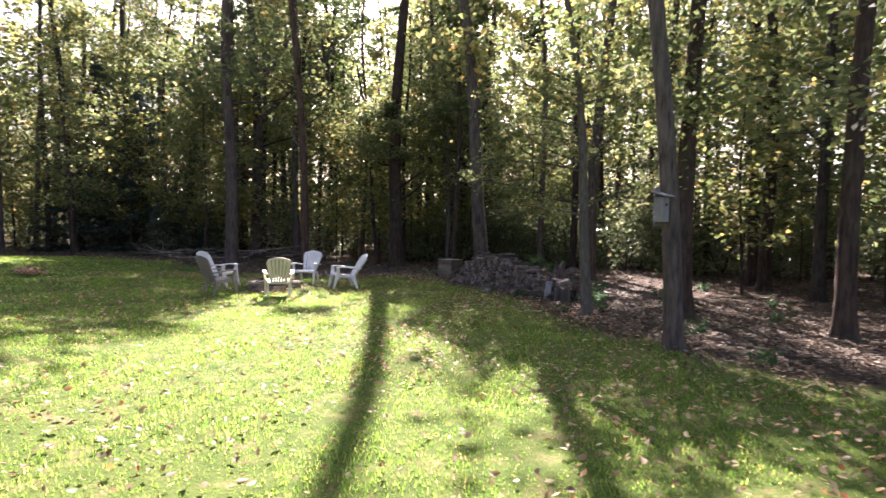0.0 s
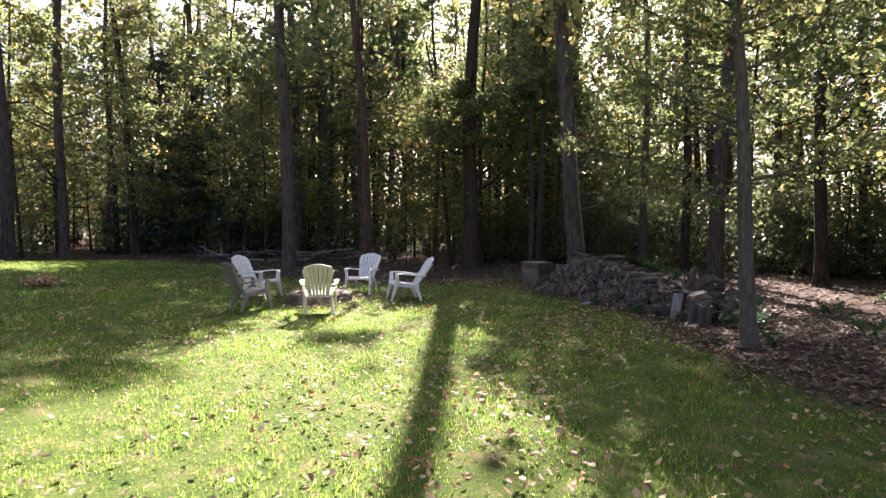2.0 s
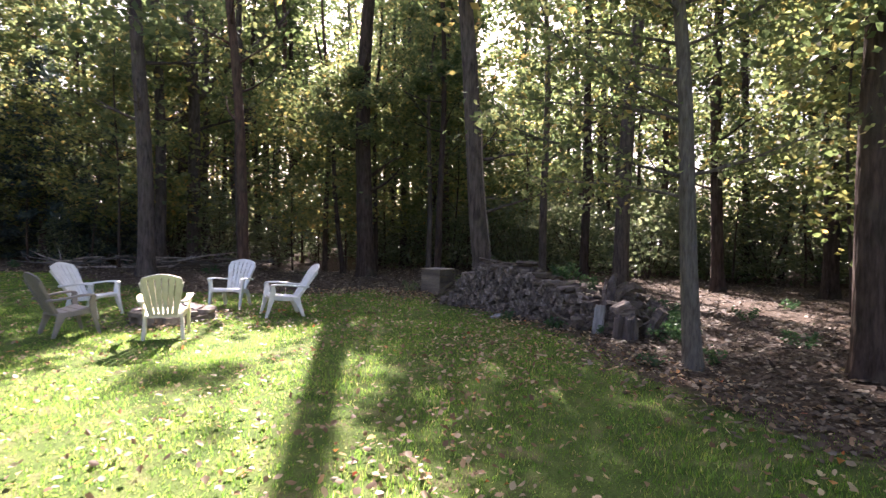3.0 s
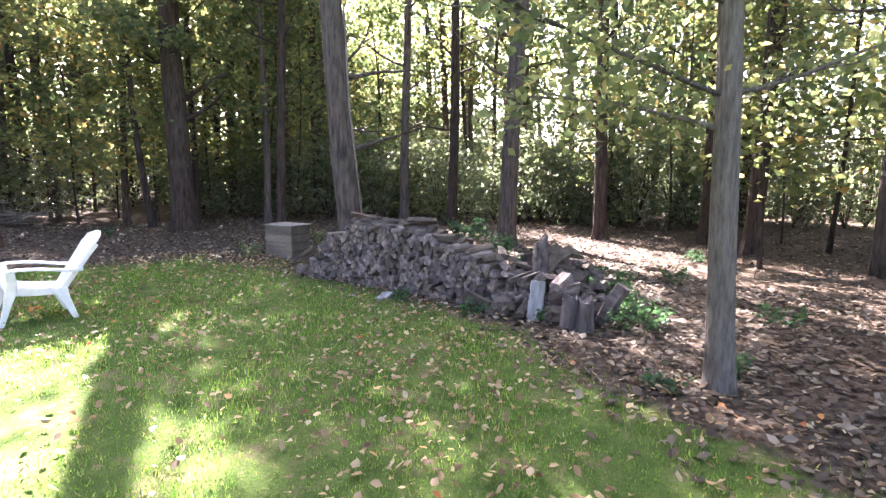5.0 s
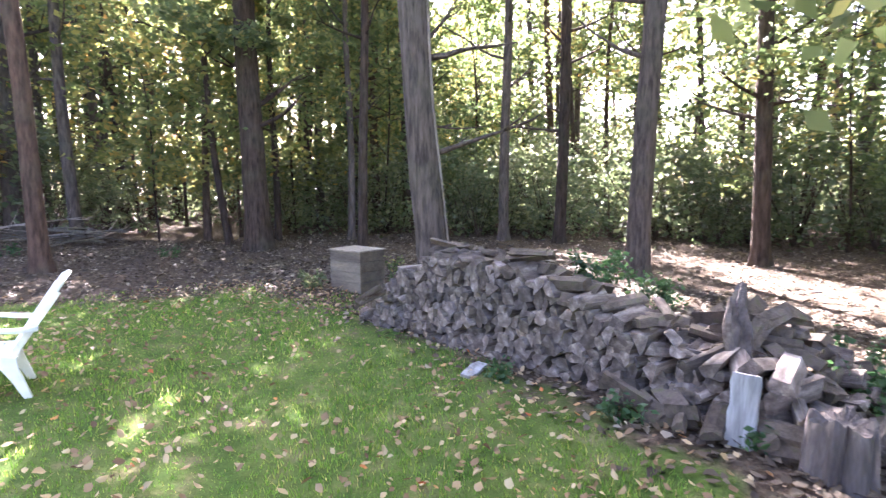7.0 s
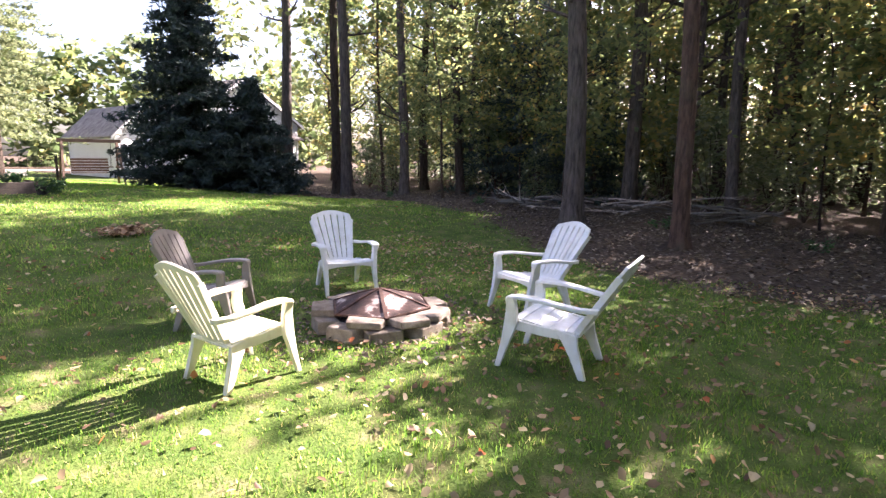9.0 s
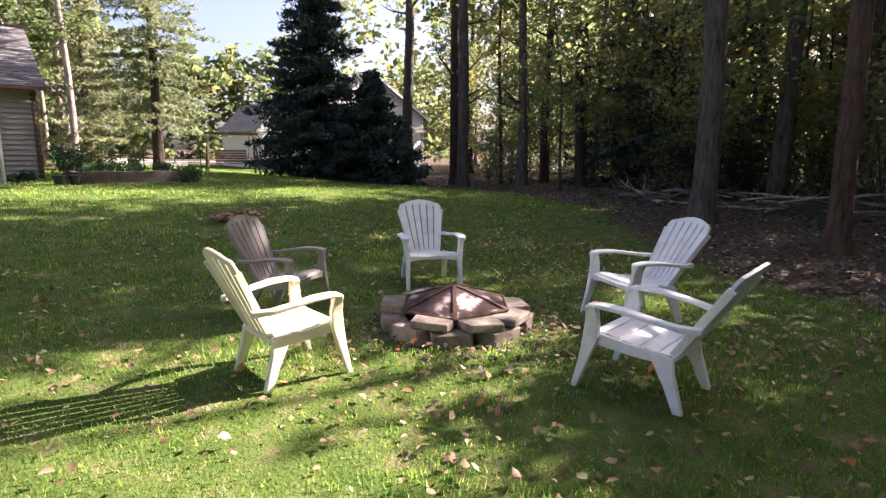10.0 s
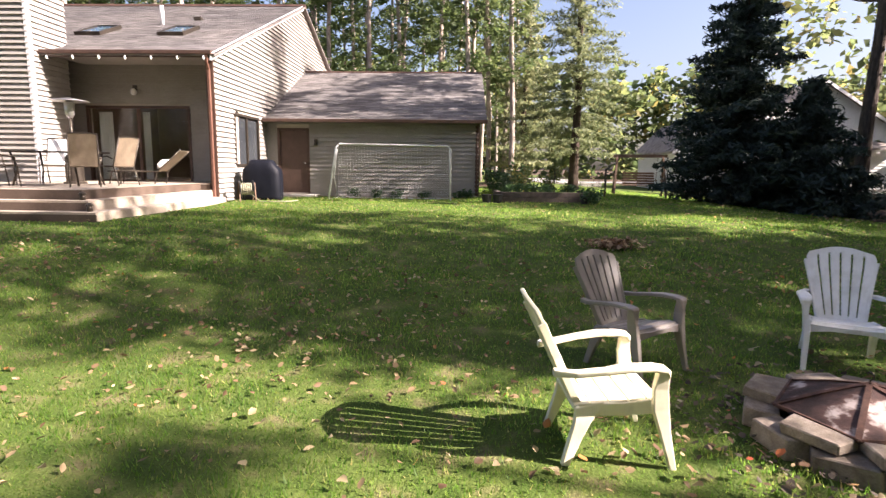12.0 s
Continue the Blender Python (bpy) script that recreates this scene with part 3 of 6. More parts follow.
# the grey tree behind the woodpile, with a vine and two bare boughs
def pile_tree():
    x, y = 5.85, 2.05
    MAIN.append((x, y))
    rng = np.random.default_rng(51)
    t = thing("tree", pose(x, y, gz(x, y)), "grey furrowed tree with a bare vine behind the woodpile", "tree")
    lean = (-0.09, 0.05)
    b, centre = trunk_build(rng, 18, 0.215, lean, 22, 40, 1.25, 0.05)
    part("trunk", b, BARK_GREY, t, smooth=True)
    vine = Build()
    pts = []
    for i in range(26):
        z = 0.05 + i * 0.17
        a = -0.75 + 0.25 * math.sin(z * 1.7)
        c = centre(z)
        pts.append((c.x + 0.225 * math.cos(a) * (1 - 0.025 * z), c.y + 0.225 * math.sin(a) * (1 - 0.025 * z), z))
    vine.tube(pts, 0.017, 6)
    part("vine", vine, BARK_PALE, t, "pale bare climbing vine", smooth=True)
    for z, d, ln, r in ((3.15, (0.85, -0.5, 0.22), 1.35, 0.05), (3.3, (0.8, -0.6, 0.5), 0.9, 0.035), (1.95, (0.85, -0.45, 0.25), 1.5, 0.045), (2.35, (0.9, -0.3, -0.1), 0.9, 0.02)):
        lb, _p = limb(rng, centre(z), d, ln, r, 0.1, 7, 8, 4)
        part("limb", lb, BARK_GREY, t, "bare broken bough", smooth=True)
    # full crown above the view, chosen to shade the near lawn
    part("crown", HIGH[2], None, t)


pile_tree()


# the small tree by the lawn with low leafy boughs
def young_tree():
    x, y = 5.58, -4.56
    MAIN.append((x, y))
    rng = np.random.default_rng(77)
    t = thing("tree", pose(x, y, gz(x, y)), "young smooth grey tree with yellowing leaves on low boughs", "tree")
    lean = (-0.06, 0.045)
    b, centre = trunk_build(rng, 9, 0.105, lean, 18, 30, 1.2, 0.03, 0.3)
    part("trunk", b, BARK_SMOOTH, t, smooth=True)
    clumps = []
    for k in range(17):
        z = rng.uniform(1.75, 4.6)
        a = rng.uniform(0, 6.28) if k > 5 else rng.uniform(1.9, 3.3)
        lb, pts = limb(rng, centre(z), (math.cos(a), math.sin(a), 0.28), rng.uniform(1.2, 2.5), 0.022, 0.02, 5, 8, 5)
        part("limb", lb, BARK_SMOOTH, t, smooth=True)
        clumps += [tuple(p + Vector((0, 0, -0.06))) for p in pts[2:]] * 2
    part("crown", leaf_cloud("crown", rng, clumps, 0.23, 6500, 0.078, LEAF_GREEN, 0.6, 0.6), None, t)
    part("crown", leaf_cloud("crown", rng, crown_clumps(rng, 30, 4.2, 9, 1.9), 0.4, 3500, 0.09, LEAF_YELLOW), None, t)


young_tree()


# the tree that carries the nesting box
def box_tree():
    x, y = 4.98, -7.83
    MAIN.append((x, y))
    rng = np.random.default_rng(91)
    t = thing("tree", pose(x, y, gz(x, y)), "grey-brown trunk on the lawn's edge carrying a nesting box", "tree")
    b, centre = trunk_build(rng, 18, 0.13, (-0.06, 0.02), 20, 36, 1.2, 0.04)
    part("trunk", b, BARK_GREY, t, smooth=True)
    part("crown", HIGH[3], None, t)
    c = centre(1.75)
    h = thing("nesting_box", pose(x + c.x - 0.19, y + c.y - 0.05, gz(x, y) + 1.75, 0, 0, 12), "pale grey wooden nesting box fixed to a tree trunk", "birdhouse")
    body = Build().box((-0.065, -0.065, 0), (0.065, 0.065, 0.33))
    part("body", body, BIRD_WOOD, h, bevel=0.004)
    roof = Build()
    roof.hexa([Vector(p) for p in ((-0.10, -0.12, 0.335), (0.10, -0.12, 0.335), (0.10, 0.10, 0.40), (-0.10, 0.10, 0.40), (-0.10, -0.12, 0.355), (0.10, -0.12, 0.355), (0.10, 0.10, 0.42), (-0.10, 0.10, 0.42))])
    part("roof", roof, BIRD_WOOD, h, bevel=0.003)
    # no opening is cut: a black disc paints the darkness of the hole
    ho = Build().tube([(0, -0.0745, 0.23), (0, -0.078, 0.23)], 0.02, 16)
    part("entrance_hole", ho, BLACK_PLASTIC, h, "black disc standing for the dark entrance hole")
    part("backboard", Build().box((-0.05, 0.076, -0.06), (0.05, 0.096, 0.46)), BIRD_WOOD, h)


box_tree()


# the wood behind: tall trees, saplings and shrubs
def fill_wood():
    rng = np.random.default_rng(2024)
    taken = list(MAIN) + [(-16.6, 7.2)]

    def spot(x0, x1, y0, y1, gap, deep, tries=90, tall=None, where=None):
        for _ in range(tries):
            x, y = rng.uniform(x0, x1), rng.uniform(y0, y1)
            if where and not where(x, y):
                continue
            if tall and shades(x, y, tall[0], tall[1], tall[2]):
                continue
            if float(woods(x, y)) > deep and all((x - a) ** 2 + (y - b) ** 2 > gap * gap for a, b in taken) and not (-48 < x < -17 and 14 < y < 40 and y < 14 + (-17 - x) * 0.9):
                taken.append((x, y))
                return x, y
        return None

    base = []
    for i in range(6):
        mat = (BARK_BROWN, BARK_GREY, BARK_PINE, BARK_BROWN, BARK_GREY, BARK_BROWN)[i]
        crown = (HIGH[0], HIGH[1], PINE_TOP[0], HIGH[2], HIGH[3], PINE_TOP[1])[i]
        base.append(tree("tree", 200 + i * 9, 160, 19, (0.15, 0.19, 0.16, 0.12, 0.17, 0.22)[i], (rng.uniform(-0.02, 0.02), rng.uniform(-0.02, 0.02)), mat, crown, 300 + i, ("brown forest tree with a high leafy crown", "grey forest tree with a high leafy crown", "reddish pine with a high needle crown")[(0, 1, 2, 0, 1, 2)[i]], "trees of the wood", limbs=5, limb_z=(3, 9), sides=10, rings=10))
    sap = []
    for i in range(4):
        sap.append(tree("sapling", 300 + i * 6, 160, 7.5, (0.035, 0.045, 0.03, 0.05)[i], (rng.uniform(-0.06, 0.06), rng.uniform(-0.06, 0.06)), BARK_BROWN, LOW[i], 400 + i, ("slender sapling with green leaves", "slender sapling with yellow-green leaves")[(0, 1, 1, 0)[i]], "saplings of the wood", limbs=5, limb_z=(1.5, 5), sides=7, rings=9, category="sapling", limb_len=1.2))
    shr = []
    for i in range(3):
        t = thing("shrub", pose(350 + i * 5, 160, 0), "dense dark green woodland shrub", "shrub", "shrubs of the wood")
        r2 = np.random.default_rng(500 + i)
        stems = Build()
        for _ in range(9):
            a, q = r2.uniform(0, 6.28), r2.uniform(0.3, 0.9)
            stems.tube([(0, 0, -0.05), (q * 0.4 * math.cos(a), q * 0.4 * math.sin(a), 0.7), (q * math.cos(a), q * math.sin(a), 1.7)], [0.016, 0.012, 0.005], 4)
        part("woody_base", stems, BARK_BROWN, t)
        part("foliage", leaf_cloud("foliage", r2, crown_clumps(r2, 34, 0.15, 2.3, 1.15), 0.34, 860, 0.135, LEAF_DARK, 0.2, 0.7), None, t)
        shr.append(t)

    def place(srcs, n, gap, box, deep, smin, smax, where=None):
        k = 0
        for j in range(n):
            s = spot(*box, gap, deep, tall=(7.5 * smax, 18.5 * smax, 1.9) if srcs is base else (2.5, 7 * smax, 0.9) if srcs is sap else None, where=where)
            if s is None:
                continue
            src = srcs[int(rng.integers(0, len(srcs)))]
            c = rng.uniform(smin, smax)
            m = pose(s[0], s[1], gz(*s), rng.uniform(-1.5, 1.5), rng.uniform(-1.5, 1.5), rng.uniform(0, 360))
            o = copy_thing(src, m)
            o.scale = (c, c, c * rng.uniform(0.92, 1.1))
            k += 1
        return k

    place(base, 64, 2.0, (-14, 24, 11, 34), 2.6, 0.8, 1.15)
    place(base, 22, 2.2, (10, 30, -14, 12), 3.5, 0.8, 1.15)
    place(base, 30, 1.8, (-26, -5, 12.5, 36), 1.5, 0.58, 0.78)
    place(base, 14, 2.2, (-4, 18, 29, 40), 2, 1.0, 1.2)
    place(base, 26, 2.6, (-45, 40, 34, 60), 2, 0.9, 1.2)
    place(base, 12, 2.6, (24, 45, -25, 34), 2, 0.9, 1.2)
    place(sap, 58, 1.2, (-12, 20, 11.5, 30), 2.4, 0.7, 1.25)
    place(sap, 26, 1.3, (11, 26, -12, 10), 4.5, 0.8, 1.25)
    place(sap, 22, 1.4, (-24, -7, 12, 30), 1.2, 0.7, 1.1)
    taken.clear()
    taken.extend(MAIN)
    place(shr, 60, 1.05, (8, 24, 1, 15), 3.0, 0.8, 1.35, lambda x, y: 21.0 < x + y < 27)
    place(shr, 52, 1.3, (-9, 22, 12.0, 24), 3.2, 0.7, 1.35)
    place(shr, 34, 1.3, (16, 28, -14, 12), 7.5, 0.7, 1.4)
    place(shr, 26, 1.5, (-26, -8, 13, 30), 2.2, 0.5, 1.2)
    place(shr, 30, 1.8, (-30, 34, 24, 44), 4, 1.0, 1.7)
    place(shr, 44, 2.2, (-34, 40, 26, 46), 5, 2.0, 3.2)
    place(shr, 18, 2.2, (20, 42, -24, 26), 8, 1.8, 3.0)
    # the originals stand in the wood as well
    for o in base + sap + shr:
        s = spot(-12, 26, 13, 34, 0.8, 3.5)
        o.matrix_basis = pose(s[0], s[1], gz(*s), 0, 0, rng.uniform(0, 360))


fill_wood()


# ---------------------------------------------------------------- garden chairs round the fire pit
def garden_chair(m, material, label, lean=0.395):
    """A moulded resin armchair that faces its own +x."""
    t = thing("garden_chair", m, label, "chair", "chairs round the fire pit")
    # seat: a moulded pan under six boards with grooves between, rolled over at the front
    prof = [(-0.27, 0.325), (-0.16, 0.333), (-0.05, 0.348), (0.06, 0.370), (0.16, 0.392), (0.225, 0.388), (0.255, 0.352)]
    pan = Build()
    pan.bar([((x, 0, z - 0.017), (0, 0.215 + 0.04 * (x + 0.27) / 0.5, 0), (0, 0, 0.006)) for x, z in prof])
    part("seat_pan", pan, material, t)
    for (x0, z0), (x1, z1) in zip(prof[:-1], prof[1:]):
        dx, dz = (x1 - x0), (z1 - z0)
        board = Build()
        board.bar([((x0 + dx * q, 0, z0 + dz * q - 0.008), (0, 0.222 + 0.04 * (x0 + dx * q + 0.27) / 0.5, 0), (-dz * 0.06, 0, 0.009)) for q in (0.05, 0.5, 0.95)])
        part("seat_board", board, material, t, bevel=0.004)
    # back: a fan-shaped panel with four long slots and a rounded crest
    def at(u, v):
        """u across -1..1, v up 0..1."""
        half = 0.162 + 0.100 * min(1, v / 0.85)
        crest = 0.10 * u * u * max(0, (v - 0.6) / 0.4)
        if v > 0.85:
            half -= 0.022 * ((v - 0.85) / 0.15) ** 2
        s = v - crest
        if v > 0.98 and any(abs(abs(u) - c) < 0.04 for c in (0, 0.33, 0.66)):
            s -= 0.018
        x = -0.245 - lean * s + 0.035 * u * u * (1 - 0.4 * v)
        return Vector((x, half * u, 0.30 + 0.62 * s))
    back = Build()
    cuts = [-1, -0.69, -0.63, -0.36, -0.30, -0.03, 0.03, 0.30, 0.36, 0.63, 0.69, 1]
    rows = [0, 0.08, 0.2, 0.4, 0.6, 0.75, 0.9, 0.94, 0.97, 1.0]
    nrm = Vector((0.62, 0, lean)).normalized() * 0.011
    idx = {}
    faces = set()
    for i in range(len(cuts) - 1):
        for j in range(len(rows) - 1):
            if i % 2 == 1 and 1 <= j < 6:
                continue
            faces.add((i, j))
    def vert(i, j, side):
        k = (i, j, side)
        if k not in idx:
            idx[k] = len(back.v)
            back.v.append(tuple(at(cuts[i], rows[j]) + nrm * side))
        return idx[k]
    for i, j in faces:
        back.f.append((vert(i, j, 1), vert(i + 1, j, 1), vert(i + 1, j + 1, 1), vert(i, j + 1, 1)))
        back.f.append((vert(i, j + 1, -1), vert(i + 1, j + 1, -1), vert(i + 1, j, -1), vert(i, j, -1)))
        for (p, q), (di, dj) in ((((i, j), (i + 1, j)), (0, -1)), (((i + 1, j), (i + 1, j + 1)), (1, 0)), (((i + 1, j + 1), (i, j + 1)), (0, 1)), (((i, j + 1), (i, j)), (-1, 0))):
            if (i + di, j + dj) not in faces:
                back.f.append((vert(*p, -1), vert(*q, -1), vert(*q, 1), vert(*p, 1)))
    part("backrest", back, material, t, bevel=0.004)
    for s in (-1, 1):
        rim = Build()
        rim.bar([(at(s, v) + Vector((-0.012, s * 0.004, 0.0)), Vector((0, 0.013, 0)), Vector((0.022, 0, 0.012))) for v in (0.0, 0.2, 0.45, 0.7, 0.85)])
        part("back_frame", rim, material, t, bevel=0.005)
    for s in (-1, 1):
        arm = Build()
        arm.bar([((0.262, s * 0.315, 0.540), (0, 0.034, 0), (0.002, 0, 0.022)), ((0.245, s * 0.315, 0.566), (0, 0.046, 0), (0, 0, 0.014)), ((0.17, s * 0.315, 0.576), (0, 0.048, 0), (0, 0, 0.013)), ((0.03, s * 0.318, 0.572), (0, 0.046, 0), (0, 0, 0.014)), ((-0.12, s * 0.315, 0.552), (0, 0.036, 0), (0, 0, 0.014)), ((-0.28, s * 0.292, 0.528), (0, 0.032, 0), (0, 0, 0.016)), ((-0.41, s * 0.246, 0.52), (0, 0.024, 0), (0, 0, 0.02))])
        part("armrest", arm, material, t, bevel=0.009)
        leg = Build()
        leg.bar([((0.228, s * 0.316, 0.56), (0.032, 0, 0), (0, 0.032, 0)), ((0.222, s * 0.308, 0.46), (0.046, 0, 0), (0, 0.020, 0)), ((0.236, s * 0.292, 0.34), (0.050, 0, 0), (0, 0.026, 0)), ((0.275, s * 0.292, 0.2), (0.034, 0, 0), (0, 0.022, 0)), ((0.335, s * 0.298, 0.0), (0.021, 0, 0), (0, 0.018, 0))])
        part("front_leg", leg, material, t, bevel=0.008)
        rear = Build()
        rear.bar([((-0.17, s * 0.232, 0.34), (0.09, 0, 0.02), (0, 0.016, 0)), ((-0.21, s * 0.238, 0.25), (0.062, 0, 0.02), (0, 0.022, 0)), ((-0.26, s * 0.242, 0.14), (0.043, 0, 0.012), (0, 0.024, 0)), ((-0.315, s * 0.25, 0.0), (0.027, 0, 0), (0, 0.022, 0))])
        part("rear_leg", rear, material, t, bevel=0.008)
        side = Build()
        side.bar([((-0.24, s * 0.225, 0.305), (0, 0.011, 0), (0, 0, 0.035)), ((0.02, s * 0.25, 0.32), (0, 0.011, 0), (0, 0, 0.035)), ((0.22, s * 0.275, 0.35), (0, 0.011, 0), (0, 0, 0.04))])
        part("side_rail", side, material, t, bevel=0.005)
    apron = Build()
    apron.bar([((0.246, -0.278, 0.342), (0.010, 0, 0), (0, 0, 0.035)), ((0.258, -0.12, 0.352), (0.010, 0, 0), (0, 0, 0.018)), ((0.258, 0.12, 0.352), (0.010, 0, 0), (0, 0, 0.018)), ((0.246, 0.278, 0.342), (0.010, 0, 0), (0, 0, 0.035))])
    part("front_apron", apron, material, t, bevel=0.004)
    return t


garden_chair(pose(1.36, 0.69, 0.004, 0, 0, 188), WHITE_PLASTIC, "white resin armchair with fan-shaped slatted back, weathered")
garden_chair(pose(-0.30, -0.99, 0.004, 0, 0, 92) @ Matrix.Diagonal((0.87, 0.97, 1, 1)), CREAM_PLASTIC, "yellowed white resin armchair with fan-shaped slatted back, in full sun", 0.33)
garden_chair(pose(-1.74, 1.34, gz(-1.74, 1.34), 0, 0, -26), WHITE_PLASTIC, "white resin armchair on the grass beyond the fire pit")
garden_chair(pose(0.46, 2.0, 0.006, 0, 0, 249), WHITE_PLASTIC, "white resin armchair on the grass beside the trees")
garden_chair(pose(-1.62, -0.41, gz(-1.62, -0.41), 0, 0, 36) @ Matrix.Diagonal((0.87, 0.97, 1, 1)), TAUPE_PLASTIC, "grey-brown resin armchair with fan-shaped slatted back", 0.33)


# ---------------------------------------------------------------- fire pit
PIT = Vector((-0.40, 0.58, 0.0))


def block_mesh(seed, l, w, h):
    rng = np.random.default_rng(seed)
    b = Build()
    pts = []
    for z in (0, h):
        for x, y in ((-l / 2, -w / 2), (l / 2, -w / 2), (l * 0.40, w / 2), (-l * 0.40, w / 2)):
            pts.append(Vector((x + rng.uniform(-0.012, 0.012), y + rng.uniform(-0.010, 0.010), z + rng.uniform(-0.006, 0.006))))
    b.hexa(pts)
    me = b.mesh("block", BLOCK)
    bm = bmesh.new()
    bm.from_mesh(me)
    bmesh.ops.bevel(bm, geom=bm.edges[:], offset=0.008, segments=1, affect="EDGES")
    bm.to_mesh(me)
    bm.free()
    return me


def fire_pit():
    t = thing("fire_pit", Matrix.Translation(PIT), "round fire pit of stacked tan concrete blocks, weathered", "fire pit")
    rng = np.random.default_rng(12)
    kinds = [block_mesh(i, 0.365, 0.20, 0.122) for i in range(4)]
    caps = [block_mesh(20 + i, 0.37, 0.22, 0.07) for i in range(4)]
    for course, (n, z, r, src) in enumerate(((9, 0.0, 0.54, kinds), (9, 0.124, 0.53, caps))):
        for i in range(n):
            a = 360 / n * (i + 0.5 * (course % 2)) + rng.uniform(-4, 4)
            if course == 1 and i in (2, 6):
                continue
            rr = r + rng.uniform(-0.02, 0.02)
            ob = part("block", src[int(rng.integers(0, 4))], None, t)
            ob.matrix_basis = pose(0, 0, z + rng.uniform(0, 0.004), 0, 0, a) @ pose(rr, 0, 0, rng.uniform(-1.5, 1.5), rng.uniform(-2, 2), 90 + 180 + rng.uniform(-6, 6))
    ash = Build().tube([(0, 0, 0.01), (0, 0, 0.09)], [0.44, 0.38], 20)
    part("ash_bed", ash, ASH, t, "grey ash inside the ring")
    # spark screen: a flat cone of mesh on ribs, lying on the blocks
    s = thing("spark_screen", Matrix.Translation(PIT + Vector((0, 0, 0.202))) @ pose(0, 0, 0, 1.5, -1.0, 20), "rusty six-sided mesh spark screen lying on the fire pit", "spark screen")
    R, Hh = 0.50, 0.155

    def six(a, u):
        """A point of the six-sided dome at angle a, u of the way out."""
        w = (a % (math.pi / 3)) - math.pi / 6
        q = R * u * (math.cos(math.pi / 6) / math.cos(w)) ** (0.35 + 0.65 * u)
        return (q * math.cos(a), q * math.sin(a), Hh * (1 - u ** 1.15) + 0.008 * u * (1 - u) * math.sin(7 * a + 9 * u))
    cone = Build()
    cone.loft([[six(k * math.pi / 18, u) for k in range(36)] for u in (1.0, 0.85, 0.7, 0.55, 0.4, 0.25, 0.12, 0.02)], False)
    part("mesh_dome", cone, SCREEN, s, "dark rusty wire mesh with worn pale patches")
    for k in range(6):
        a = k * math.pi / 3
        rib = Build()
        rib.bar([(Vector(six(a, u)) + Vector((0, 0, 0.005)), (-0.016 * math.sin(a), 0.016 * math.cos(a), 0), (0, 0, 0.004)) for u in (1.02, 0.75, 0.5, 0.25, 0.02)])
        part("rib", rib, RUST, s)
    part("rim", Build().tube([six(k * math.pi / 18, 1.0) for k in range(37)], 0.013, 6), RUST, s)
    hook = Build().tube([(0, 0, Hh), (0, 0, Hh + 0.03)] + [(0.022 * math.sin(a), 0, Hh + 0.052 - 0.022 * math.cos(a)) for a in (0.4, 1.2, 2.0, 2.8, 3.6, 4.4)], 0.005, 6)
    part("lifting_ring", hook, METAL_DARK, s)


fire_pit()


# ---------------------------------------------------------------- woodpile
PA, PB = Vector((4.72, 1.72, 0)), Vector((6.05, -2.45, 0))
PD = (PB - PA).normalized()                 # along the pile
PN = Vector((PD.y, -PD.x, 0))               # towards the lawn
if PN.x > 0:
    PN = -PN


def log_mesh(seed, length=0.42):
    """A split billet along x: wedges, halves and quarters with a bark arc and sharp split faces."""
    rng = np.random.default_rng(seed)
    kind = seed % 5
    if kind == 0:        # quarter wedge
        prof = [(0.02, -0.55)] + [(0.58 * math.sin(a), -0.5 + 1.0 * math.cos(a)) for a in (0.72, 0.4, 0.0, -0.4, -0.72)]
    elif kind == 1:      # half round
        prof = [(-0.56, -0.28), (0.56, -0.30)] + [(0.55 * math.cos(a), -0.26 + 0.62 * math.sin(a)) for a in (0.45, 1.1, 1.9, 2.7)]
    elif kind == 2:      # flat triangle
        prof = [(-0.58, -0.30), (0.55, -0.36), (0.46, -0.12), (0.02, 0.45), (-0.12, 0.42)]
    elif kind == 3:      # slanting wedge
        prof = [(-0.52, -0.42), (0.12, -0.52), (0.52, 0.02), (0.40, 0.36), (0.08, 0.50)]
    else:                # squarish core
        prof = [(-0.42, -0.44), (0.38, -0.48), (0.50, 0.20), (0.12, 0.46), (-0.46, 0.34)]
    prof = [(p + rng.uniform(-0.07, 0.07), q + rng.uniform(-0.07, 0.07)) for p, q in prof]
    slant = rng.uniform(-0.12, 0.12, 2)
    b = Build()
    rings = []
    for x, s in ((-length / 2, 0.97), (-length / 2 + 0.008, 1.0), (-0.05, 1.0), (length / 2 - 0.008, 1.0), (length / 2, 0.965)):
        rings.append([(x + 0.15 * (slant[0] * p + slant[1] * q) + rng.uniform(-0.004, 0.004), 0.15 * p * s, 0.15 * q * s) for p, q in prof])
    b.loft(rings)
    return b.mesh("log", LOG_END)


